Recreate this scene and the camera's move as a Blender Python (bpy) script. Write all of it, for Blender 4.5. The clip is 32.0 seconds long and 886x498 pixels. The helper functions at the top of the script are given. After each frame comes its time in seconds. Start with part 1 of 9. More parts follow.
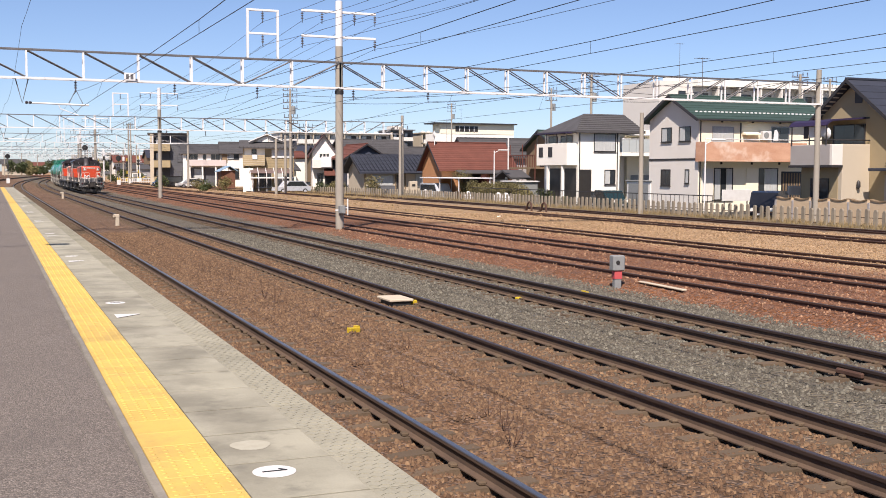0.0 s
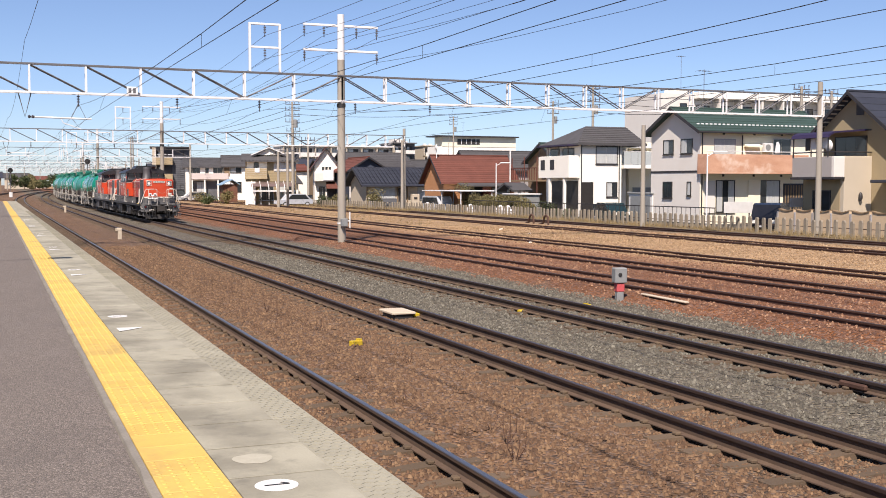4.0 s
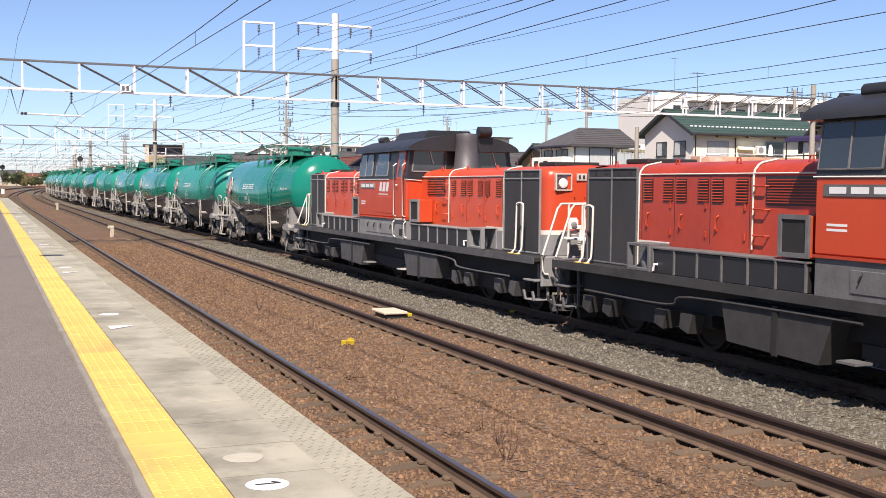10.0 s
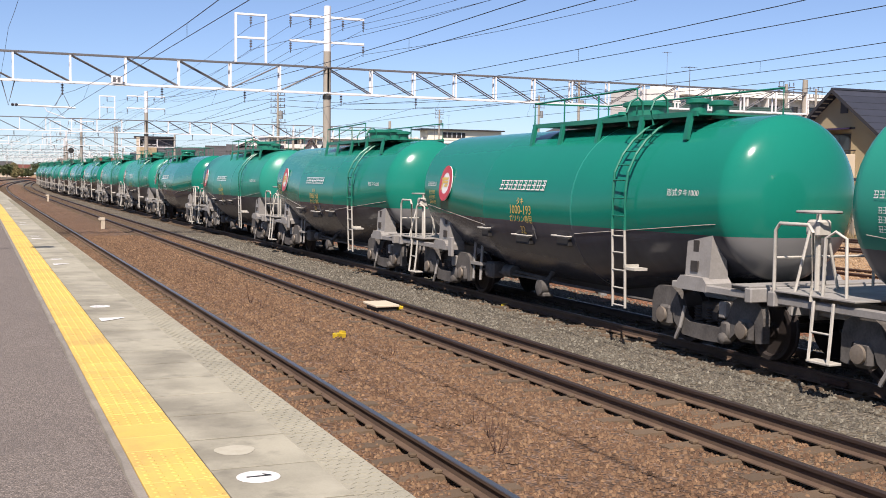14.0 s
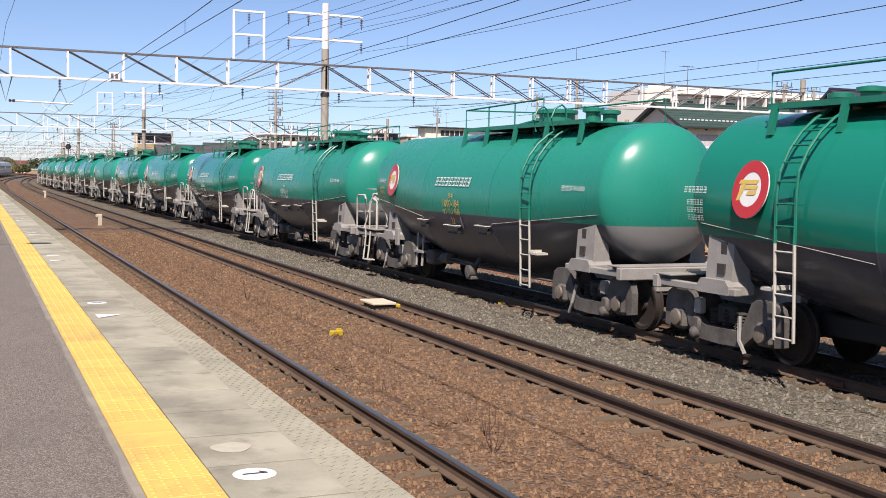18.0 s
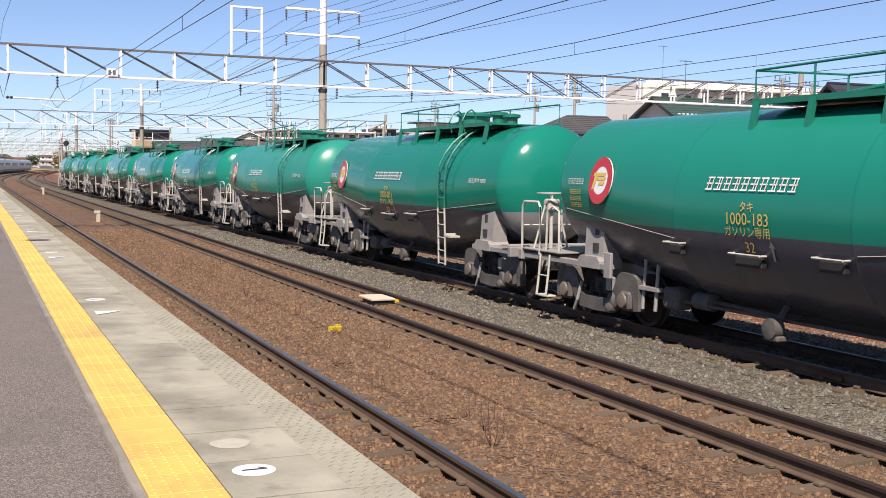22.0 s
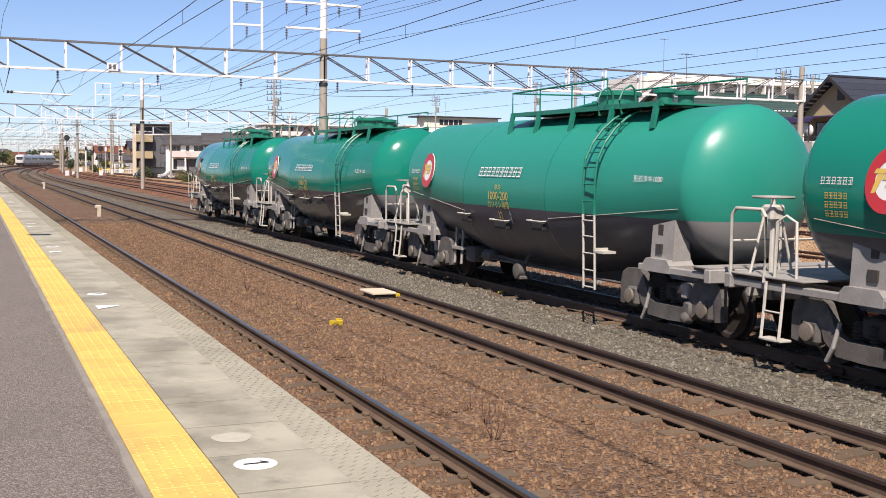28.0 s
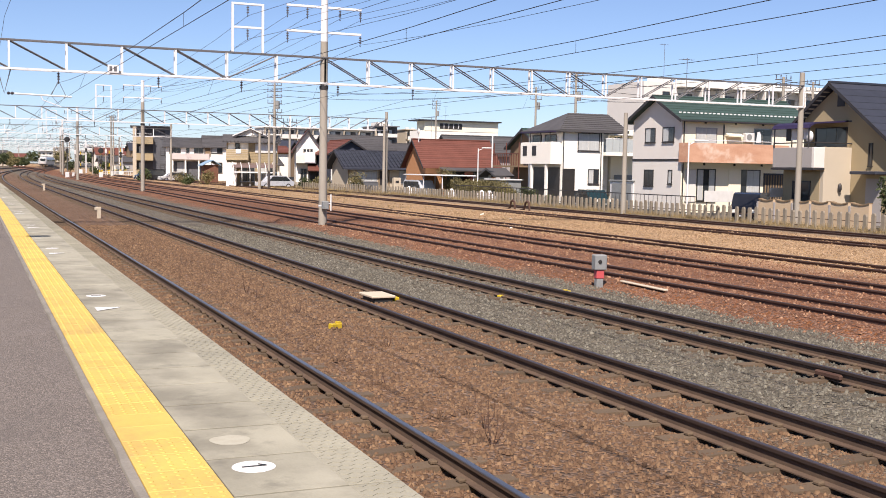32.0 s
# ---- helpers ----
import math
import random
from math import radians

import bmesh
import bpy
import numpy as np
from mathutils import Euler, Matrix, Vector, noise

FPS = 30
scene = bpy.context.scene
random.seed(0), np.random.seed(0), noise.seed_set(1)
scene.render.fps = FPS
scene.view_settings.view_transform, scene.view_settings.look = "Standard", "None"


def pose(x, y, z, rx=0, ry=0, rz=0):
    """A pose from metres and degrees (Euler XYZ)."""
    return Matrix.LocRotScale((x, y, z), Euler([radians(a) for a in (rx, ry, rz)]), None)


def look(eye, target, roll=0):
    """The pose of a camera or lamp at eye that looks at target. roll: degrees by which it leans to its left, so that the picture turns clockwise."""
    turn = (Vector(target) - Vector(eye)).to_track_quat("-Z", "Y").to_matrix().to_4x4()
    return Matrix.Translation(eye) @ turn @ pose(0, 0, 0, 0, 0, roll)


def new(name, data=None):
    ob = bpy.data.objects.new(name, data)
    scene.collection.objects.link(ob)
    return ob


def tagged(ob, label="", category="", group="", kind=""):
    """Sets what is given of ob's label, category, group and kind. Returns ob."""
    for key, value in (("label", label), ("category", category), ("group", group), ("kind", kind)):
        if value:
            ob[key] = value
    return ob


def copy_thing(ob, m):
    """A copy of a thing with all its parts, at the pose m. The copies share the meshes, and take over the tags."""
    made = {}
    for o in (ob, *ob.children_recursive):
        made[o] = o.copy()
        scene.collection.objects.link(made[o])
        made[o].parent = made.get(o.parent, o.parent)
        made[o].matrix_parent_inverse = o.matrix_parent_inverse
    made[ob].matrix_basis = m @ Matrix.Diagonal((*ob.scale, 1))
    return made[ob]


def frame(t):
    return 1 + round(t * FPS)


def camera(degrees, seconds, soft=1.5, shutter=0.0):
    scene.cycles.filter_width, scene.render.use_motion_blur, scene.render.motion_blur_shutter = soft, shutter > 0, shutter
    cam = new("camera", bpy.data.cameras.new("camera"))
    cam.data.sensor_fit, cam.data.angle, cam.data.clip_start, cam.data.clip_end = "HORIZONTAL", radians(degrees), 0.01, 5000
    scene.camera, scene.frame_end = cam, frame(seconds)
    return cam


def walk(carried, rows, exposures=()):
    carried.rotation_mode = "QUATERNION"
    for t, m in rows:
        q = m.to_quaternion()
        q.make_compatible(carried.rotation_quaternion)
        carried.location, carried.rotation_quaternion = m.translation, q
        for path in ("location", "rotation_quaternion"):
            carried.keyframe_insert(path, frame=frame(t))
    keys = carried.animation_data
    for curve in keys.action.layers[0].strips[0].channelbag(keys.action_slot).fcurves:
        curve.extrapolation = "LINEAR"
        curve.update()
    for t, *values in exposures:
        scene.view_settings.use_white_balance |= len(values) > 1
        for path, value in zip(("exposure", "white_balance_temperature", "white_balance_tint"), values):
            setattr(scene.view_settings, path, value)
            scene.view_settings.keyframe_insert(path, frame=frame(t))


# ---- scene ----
PATH = [
    (0, pose(0, 0, 2.466, 86.011, -0.185, -22.346)),
    (0.5, pose(0, 0, 2.466, 86.110, -0.086, -22.403)),
    (1, pose(0, 0, 2.466, 86.095, -0.039, -22.158)),
    (1.5, pose(0, 0, 2.466, 86.117, -0.097, -22.184)),
    (2, pose(0, 0, 2.466, 86.387, -0.024, -22.154)),
    (2.5, pose(0, 0, 2.466, 86.526, -0.078, -22.306)),
    (3, pose(0, 0, 2.466, 86.779, 0.020, -22.283)),
    (3.5, pose(0, 0, 2.466, 86.727, -0.016, -22.268)),
    (5.5, pose(0, 0, 2.466, 86.639, -0.041, -22.172)),
    (6, pose(0, 0, 2.466, 86.707, 0.076, -22.164)),
    (6.5, pose(0, 0, 2.466, 86.687, -0.159, -22.168)),
    (7, pose(0, 0, 2.466, 86.598, -0.166, -22.233)),
    (7.5, pose(0, 0, 2.466, 86.697, -0.215, -22.209)),
    (8, pose(0, 0, 2.466, 86.690, -0.197, -22.242)),
    (8.5, pose(0, 0, 2.466, 86.697, -0.306, -22.243)),
    (9, pose(0, 0, 2.466, 86.793, -0.356, -22.304)),
    (9.5, pose(0, 0, 2.466, 86.843, -0.406, -22.391)),
    (10, pose(0, 0, 2.466, 86.691, -0.488, -22.596)),
    (10.5, pose(0, 0, 2.466, 86.697, -0.521, -22.303)),
    (11, pose(0, 0, 2.466, 86.677, -0.591, -22.368)),
    (11.5, pose(0, 0, 2.466, 86.586, -0.568, -22.405)),
    (12, pose(0, 0, 2.466, 86.394, -0.613, -22.293)),
    (12.5, pose(0, 0, 2.466, 86.471, -0.676, -22.581)),
    (13, pose(0, 0, 2.466, 86.366, -0.778, -22.736)),
    (13.5, pose(0, 0, 2.466, 86.415, -0.669, -22.871)),
    (14, pose(0, 0, 2.466, 86.334, -0.709, -23.016)),
    (14.5, pose(0, 0, 2.466, 86.321, -0.729, -22.977)),
    (16.5, pose(0, 0, 2.466, 86.339, -0.851, -23.034)),
    (17, pose(0, 0, 2.466, 86.302, -1.036, -23.017)),
    (17.5, pose(0, 0, 2.466, 86.373, -0.879, -23.000)),
    (18, pose(0, 0, 2.466, 86.235, -0.981, -23.143)),
    (18.5, pose(0, 0, 2.466, 86.111, -0.993, -23.269)),
    (19, pose(0, 0, 2.466, 86.114, -0.972, -23.356)),
    (19.5, pose(0, 0, 2.466, 86.100, -0.853, -23.333)),
    (20, pose(0, 0, 2.466, 86.064, -0.797, -23.432)),
    (20.5, pose(0, 0, 2.466, 86.091, -0.903, -23.358)),
    (21, pose(0, 0, 2.466, 86.164, -0.971, -23.372)),
    (21.5, pose(0, 0, 2.466, 86.082, -0.852, -23.222)),
    (22, pose(0, 0, 2.466, 86.000, -0.789, -23.231)),
    (22.5, pose(0, 0, 2.466, 86.056, -0.731, -23.146)),
    (23, pose(0, 0, 2.466, 86.135, -0.637, -23.171)),
    (23.5, pose(0, 0, 2.466, 86.230, -0.704, -23.141)),
    (24, pose(0, 0, 2.466, 86.362, -0.647, -23.034)),
    (24.5, pose(0, 0, 2.466, 86.351, -0.498, -23.318)),
    (25, pose(0, 0, 2.466, 86.191, -0.606, -23.255)),
    (25.5, pose(0, 0, 2.466, 86.218, -0.630, -23.266)),
    (27.5, pose(0, 0, 2.466, 85.900, -0.848, -23.301)),
    (28, pose(0, 0, 2.466, 85.676, -0.678, -23.192)),
    (28.5, pose(0, 0, 2.466, 85.868, -0.719, -23.338)),
    (29, pose(0, 0, 2.466, 86.020, -0.770, -23.421)),
    (29.5, pose(0, 0, 2.466, 86.049, -0.776, -23.411)),
    (30, pose(0, 0, 2.466, 85.978, -0.781, -23.295)),
    (30.5, pose(0, 0, 2.466, 85.848, -0.652, -23.257)),
    (31, pose(0, 0, 2.466, 85.924, -1.009, -23.327)),
    (31.5, pose(0, 0, 2.466, 85.905, -0.975, -23.360)),
    (32, pose(0, 0, 2.466, 85.873, -1.005, -23.191)),
]
cam = camera(44.0, 32.0, 0.9)
walk(cam, PATH, [(0, 0.64, 6900, 19), (9, 0.66, 6900, 19), (10, 0.84, 6900, 19), (11, 0.72, 6900, 19), (13, 0.70, 6900, 19), (32, 0.71, 6900, 19)])

# ---- daylight ----
SUN = Vector((-0.33, -0.53, 0.78)).normalized()
world = bpy.data.worlds.new("sky")
scene.world = world
world.use_nodes = True
wn = world.node_tree
sky = wn.nodes.new("ShaderNodeTexSky")
sky.sky_type = "NISHITA"
sky.sun_disc = False
sky.sun_elevation = math.asin(SUN.z)
sky.sun_rotation = math.atan2(SUN.x, SUN.y)
sky.air_density = 1.0
sky.dust_density = 6.0
sky.ozone_density = 6.0
sky.altitude = 3000
blue = wn.nodes.new("ShaderNodeMix")
blue.data_type, blue.blend_type = "RGBA", "MULTIPLY"
blue.inputs[0].default_value = 1.0
blue.inputs[7].default_value = (1.03, 1.0, 0.96, 1)
wn.links.new(sky.outputs[0], blue.inputs[6])
wn.links.new(blue.outputs[2], wn.nodes["Background"].inputs[0])
wn.nodes["Background"].inputs[1].default_value = 0.096
sun_data = bpy.data.lights.new("sun", "SUN")
sun_data.energy = 5.0
sun_data.angle = radians(0.53)
sun_data.color = (1.0, 0.95, 0.87)
sun = new("sun", sun_data)
sun.matrix_world = look(SUN * 50, (0, 0, 0))


# ---- mesh helpers ----
class Mesh:
    """Gathers vertices and faces of one mesh."""

    def __init__(self):
        self.v, self.f = [], []

    def add(self, vs, fs):
        n = len(self.v)
        self.v.extend([tuple(a) for a in vs])
        self.f.extend([tuple(i + n for i in f) for f in fs])
        return self

    def box(self, x0, y0, z0, x1, y1, z1, c=0.0):
        """A box from corner to corner with its edges cut by c."""
        if c <= 0:
            vs = [(x, y, z) for z in (z0, z1) for y in (y0, y1) for x in (x0, x1)]
            return self.add(vs, [(0, 2, 3, 1), (4, 5, 7, 6), (0, 1, 5, 4), (2, 6, 7, 3), (0, 4, 6, 2), (1, 3, 7, 5)])
        c = min(c, (x1 - x0) * 0.45, (y1 - y0) * 0.45, (z1 - z0) * 0.45)
        vs, ix = [], {}
        for i, (x, sx) in enumerate(((x0, 1), (x1, -1))):
            for j, (y, sy) in enumerate(((y0, 1), (y1, -1))):
                for k, (z, sz) in enumerate(((z0, 1), (z1, -1))):
                    for a in range(3):
                        p = [x + sx * c, y + sy * c, z + sz * c]
                        p[a] = (x, y, z)[a]
                        ix[i, j, k, a] = len(vs)
                        vs.append(p)
        fs = []
        for a in range(3):
            b, d = (a + 1) % 3, (a + 2) % 3
            for s in (0, 1):
                def at(p, q):
                    t = [0, 0, 0]
                    t[a], t[b], t[d] = s, p, q
                    return ix[(*t, a)]
                q = [at(0, 0), at(1, 0), at(1, 1), at(0, 1)]
                fs.append(q if s else q[::-1])
            for s in (0, 1):
                for t in (0, 1):
                    def ed(e, ax):
                        w = [0, 0, 0]
                        w[a], w[b], w[d] = e, s, t
                        return ix[(*w, ax)]
                    q = [ed(0, b), ed(1, b), ed(1, d), ed(0, d)]
                    fs.append(q[::-1] if (s + t) % 2 == 0 else q)
        for i in (0, 1):
            for j in (0, 1):
                for k in (0, 1):
                    q = [ix[i, j, k, 0], ix[i, j, k, 1], ix[i, j, k, 2]]
                    fs.append(q[::-1] if (i + j + k) % 2 == 0 else q)
        return self.add(vs, fs)

    def tube(self, pts, r, n=8, cap=True, r1=None):
        """A round bar along a line of points."""
        pts = [Vector(p) for p in pts]
        vs, fs = [], []
        up = Vector((0, 0, 1))
        for i, p in enumerate(pts):
            d = (pts[min(i + 1, len(pts) - 1)] - pts[max(i - 1, 0)]).normalized()
            a = d.cross(up)
            if a.length < 1e-3:
                a = d.cross(Vector((0, 1, 0)))
            a.normalize()
            b = a.cross(d)
            rr = r if r1 is None else r + (r1 - r) * i / (len(pts) - 1)
            for k in range(n):
                t = 2 * math.pi * k / n
                vs.append(p + (a * math.cos(t) + b * math.sin(t)) * rr)
        for i in range(len(pts) - 1):
            for k in range(n):
                k2 = (k + 1) % n
                fs.append((i * n + k, (i + 1) * n + k, (i + 1) * n + k2, i * n + k2))
        if cap:
            fs.append(tuple(range(n)))
            fs.append(tuple(range((len(pts) - 1) * n, len(pts) * n))[::-1])
        return self.add(vs, fs)

    def lathe(self, prof, n=24, axis="z", centre=(0, 0, 0)):
        """A turned shape: (distance along the axis, radius) pairs."""
        vs, fs = [], []
        for s, r in prof:
            for k in range(n):
                t = 2 * math.pi * k / n
                u, w = r * math.cos(t), r * math.sin(t)
                p = {"z": (u, w, s), "y": (u, s, w), "x": (s, u, w)}[axis]
                vs.append([a + b for a, b in zip(p, centre)])
        flip = axis == "y"
        for i in range(len(prof) - 1):
            for k in range(n):
                k2 = (k + 1) % n
                q = (i * n + k, i * n + k2, (i + 1) * n + k2, (i + 1) * n + k)
                fs.append(q[::-1] if flip else q)
        a, b = tuple(range(n)), tuple(range((len(prof) - 1) * n, len(prof) * n))
        fs += [a if flip else a[::-1], b[::-1] if flip else b]
        return self.add(vs, fs)

    def prism(self, pts, lo, hi, axis="y"):
        """A flat outline drawn out along an axis from lo to hi."""
        n, vs = len(pts), []
        for s in (lo, hi):
            for a, b in pts:
                vs.append({"y": (a, s, b), "x": (s, a, b), "z": (a, b, s)}[axis])
        fs = [tuple(range(n)), tuple(range(n, 2 * n))[::-1]]
        fs += [(i, n + i, n + (i + 1) % n, (i + 1) % n) for i in range(n)]
        area = sum(pts[i][0] * pts[(i + 1) % n][1] - pts[(i + 1) % n][0] * pts[i][1] for i in range(n))
        if (area > 0) == (axis == "y"):
            pass
        else:
            fs = [f[::-1] for f in fs]
        return self.add(vs, fs)

    def data(self, name, mat=None, smooth=0):
        me = bpy.data.meshes.new(name)
        me.from_pydata(self.v, [], self.f)
        if mat:
            me.materials.append(mat)
        if smooth:
            me.shade_smooth()
            me.set_sharp_from_angle(angle=radians(smooth))
        me.update()
        return me


def part(name, mesh, mat, parent=None, label="", smooth=0, at=None):
    """One mesh object under a thing or under a part."""
    ob = new(name, mesh.data(name, mat, smooth) if isinstance(mesh, Mesh) else mesh)
    if parent is not None:
        ob.parent = parent
    if at is not None:
        ob.matrix_basis = at
    if label:
        ob["label"] = label
    return ob


def thing(name, label, category, group="", kind="", at=None):
    ob = new(name)
    ob.empty_display_size = 0.2
    if at is not None:
        ob.matrix_basis = at
    return tagged(ob, label, category, group, kind)


def solid(name, mesh, mat, label, category, group="", kind="", smooth=0, at=None):
    return tagged(part(name, mesh, mat, None, "", smooth, at), label, category, group, kind)


def words(text, size, mat, parent, name="lettering", at=None, label="", depth=0.002):
    """Flat lettering as a mesh, centred, reading along local x with up along local y."""
    cu = bpy.data.curves.new(name, "FONT")
    cu.body, cu.size, cu.align_x, cu.align_y = text, size, "CENTER", "CENTER"
    cu.resolution_u = 2
    ob = new(name, cu)
    dg = bpy.context.evaluated_depsgraph_get()
    me = bpy.data.meshes.new_from_object(ob.evaluated_get(dg))
    bpy.data.objects.remove(ob)
    bpy.data.curves.remove(cu)
    me.materials.clear()
    me.materials.append(mat)
    return part(name, me, mat, parent, label, 0, at)


# ---- materials ----
def material(name, c1, c2=None, rough=0.7, metal=0.0, scale=4.0, fine=40.0, amount=0.5, bump=0.2, fine_mix=0.35, spread=0.0,
             world_space=False, stretch=None, coat=0.0, dist=0.02):
    """A surface with variation at two scales, a fine relief and, per object, a slight change of tone."""
    m = bpy.data.materials.new(name)
    m.use_nodes = True
    nt = m.node_tree
    b = nt.nodes["Principled BSDF"]
    c2 = c2 or tuple(v * 0.75 for v in c1)
    tc = nt.nodes.new("ShaderNodeNewGeometry" if world_space else "ShaderNodeTexCoord")
    src = tc.outputs["Position" if world_space else "Object"]
    if stretch:
        mp = nt.nodes.new("ShaderNodeMapping")
        mp.inputs["Scale"].default_value = stretch
        nt.links.new(src, mp.inputs[0])
        src = mp.outputs[0]
    n1, n2 = nt.nodes.new("ShaderNodeTexNoise"), nt.nodes.new("ShaderNodeTexNoise")
    for n, s, d in ((n1, scale, 5), (n2, fine, 3)):
        n.inputs["Scale"].default_value = s
        n.inputs["Detail"].default_value = d
        nt.links.new(src, n.inputs["Vector"])
    mix = nt.nodes.new("ShaderNodeMix")
    mix.data_type = "FLOAT"
    mix.inputs[0].default_value = fine_mix
    nt.links.new(n1.outputs[0], mix.inputs[2])
    nt.links.new(n2.outputs[0], mix.inputs[3])
    mr = nt.nodes.new("ShaderNodeMapRange")
    mr.inputs[1].default_value, mr.inputs[2].default_value = 0.5 - 0.25 / max(amount, 0.05) * 0.5, 0.5 + 0.25 / max(amount, 0.05) * 0.5
    nt.links.new(mix.outputs[0], mr.inputs[0])
    col = nt.nodes.new("ShaderNodeMix")
    col.data_type = "RGBA"
    col.inputs[6].default_value, col.inputs[7].default_value = (*c1, 1), (*c2, 1)
    nt.links.new(mr.outputs[0], col.inputs[0])
    out = col.outputs[2]
    if spread:
        oi = nt.nodes.new("ShaderNodeObjectInfo")
        hs = nt.nodes.new("ShaderNodeHueSaturation")
        r2 = nt.nodes.new("ShaderNodeMapRange")
        r2.inputs[3].default_value, r2.inputs[4].default_value = 1 - spread, 1 + spread
        nt.links.new(oi.outputs["Random"], r2.inputs[0])
        nt.links.new(r2.outputs[0], hs.inputs["Value"])
        nt.links.new(out, hs.inputs["Color"])
        out = hs.outputs[0]
    nt.links.new(out, b.inputs["Base Color"])
    rr = nt.nodes.new("ShaderNodeMapRange")
    rr.inputs[3].default_value, rr.inputs[4].default_value = max(0.02, rough - 0.12), min(1, rough + 0.12)
    nt.links.new(n1.outputs[0], rr.inputs[0])
    nt.links.new(rr.outputs[0], b.inputs["Roughness"])
    b.inputs["Metallic"].default_value = metal
    if coat:
        b.inputs["Coat Weight"].default_value = coat
        b.inputs["Coat Roughness"].default_value = 0.12
    if bump:
        bp = nt.nodes.new("ShaderNodeBump")
        bp.inputs["Strength"].default_value = bump
        bp.inputs["Distance"].default_value = dist
        nt.links.new(mix.outputs[0], bp.inputs["Height"])
        nt.links.new(bp.outputs[0], b.inputs["Normal"])
    return m


def curve(pts, k=5):
    """A smooth line through points."""
    p = [Vector(q) for q in pts]
    out = []
    for i in range(len(p) - 1):
        a, b, c, d = p[max(0, i - 1)], p[i], p[i + 1], p[min(len(p) - 1, i + 2)]
        for j in range(k):
            t = j / k
            out.append(0.5 * (2 * b + (c - a) * t + (2 * a - 5 * b + 4 * c - d) * t * t + (3 * b - a - 3 * c + d) * t ** 3))
    return out + [p[-1]]


def stain(m, colour, scale, lo, hi, amount):
    """Lays blotches of another colour over a material, at a scale of the world."""
    nt = m.node_tree
    b = nt.nodes["Principled BSDF"]
    old = b.inputs["Base Color"].links[0].from_socket
    g = nt.nodes.new("ShaderNodeNewGeometry")
    n = nt.nodes.new("ShaderNodeTexNoise")
    n.inputs["Scale"].default_value, n.inputs["Detail"].default_value, n.inputs["Roughness"].default_value = scale, 6, 0.62
    nt.links.new(g.outputs["Position"], n.inputs["Vector"])
    r = nt.nodes.new("ShaderNodeMapRange")
    r.inputs[1].default_value, r.inputs[2].default_value, r.inputs[4].default_value = lo, hi, amount
    nt.links.new(n.outputs[0], r.inputs[0])
    x = nt.nodes.new("ShaderNodeMix")
    x.data_type = "RGBA"
    x.inputs[7].default_value = (*colour, 1)
    nt.links.new(r.outputs[0], x.inputs[0]), nt.links.new(old, x.inputs[6])
    nt.links.new(x.outputs[2], b.inputs["Base Color"])
    return m


def speckle(name, colour, scale, dark, light):
    """A surface of small stones of many tones in a binder."""
    m = bpy.data.materials.new(name)
    m.use_nodes = True
    nt = m.node_tree
    N, L = nt.nodes.new, nt.links.new
    b = nt.nodes["Principled BSDF"]
    b.inputs["Roughness"].default_value = 0.9
    g = N("ShaderNodeNewGeometry")
    v = N("ShaderNodeTexVoronoi")
    v.inputs["Scale"].default_value = scale
    L(g.outputs["Position"], v.inputs["Vector"])
    s = N("ShaderNodeSeparateColor")
    L(v.outputs["Color"], s.inputs[0])
    p = N("ShaderNodeMath")
    p.operation = "POWER"
    p.inputs[1].default_value = 2.2
    L(s.outputs[0], p.inputs[0])
    r = N("ShaderNodeMapRange")
    r.inputs[3].default_value, r.inputs[4].default_value = dark, light
    L(p.outputs[0], r.inputs[0])
    h = N("ShaderNodeHueSaturation")
    h.inputs["Color"].default_value = (*colour, 1)
    L(r.outputs[0], h.inputs["Value"])
    L(h.outputs[0], b.inputs["Base Color"])
    bp = N("ShaderNodeBump")
    bp.inputs["Strength"].default_value, bp.inputs["Distance"].default_value = 0.7, 0.006
    bp.invert = True
    L(v.outputs["Distance"], bp.inputs["Height"])
    L(bp.outputs[0], b.inputs["Normal"])
    return m


def glass(name, tint=(0.05, 0.06, 0.07)):
    m = material(name, tint, None, 0.06, 0.0, 2, 10, 0.3, 0.0)
    m.node_tree.nodes["Principled BSDF"].inputs["Specular IOR Level"].default_value = 0.8
    return m


M_CONCRETE = material("concrete", (0.306, 0.292, 0.265), (0.204, 0.197, 0.177), 0.9, 0, 1.5, 60, 0.5, 0.25)
M_POLE = material("pole concrete", (0.33, 0.30, 0.25), (0.25, 0.225, 0.185), 0.85, 0, 2.0, 40, 0.4, 0.2, stretch=(1, 1, 0.25))
M_ASPHALT = speckle("asphalt", (0.150, 0.127, 0.108), 130, 0.6, 1.6)
stain(M_ASPHALT, (0.102, 0.087, 0.0762), 1.1, 0.5, 0.7, 0.5)
stain(M_ASPHALT, (0.184, 0.16, 0.146), 2.6, 0.55, 0.8, 0.5)
M_SLAB = material("platform slab", (0.325, 0.308, 0.236), (0.25, 0.238, 0.182), 0.92, 0, 2.2, 90, 0.7, 0.45, spread=0.06, world_space=True, dist=0.006)
stain(M_SLAB, (0.15, 0.139, 0.105), 1.3, 0.44, 0.64, 0.75)
stain(M_SLAB, (0.102, 0.0952, 0.0748), 5.0, 0.55, 0.72, 0.5)
stain(M_SLAB, (0.38, 0.362, 0.285), 0.9, 0.55, 0.7, 0.5)
M_TREAD = material("slab tread", (0.306, 0.29, 0.222), (0.215, 0.204, 0.156), 0.9, 0, 3, 60, 0.6, 0.4, spread=0.07, world_space=True, dist=0.008)
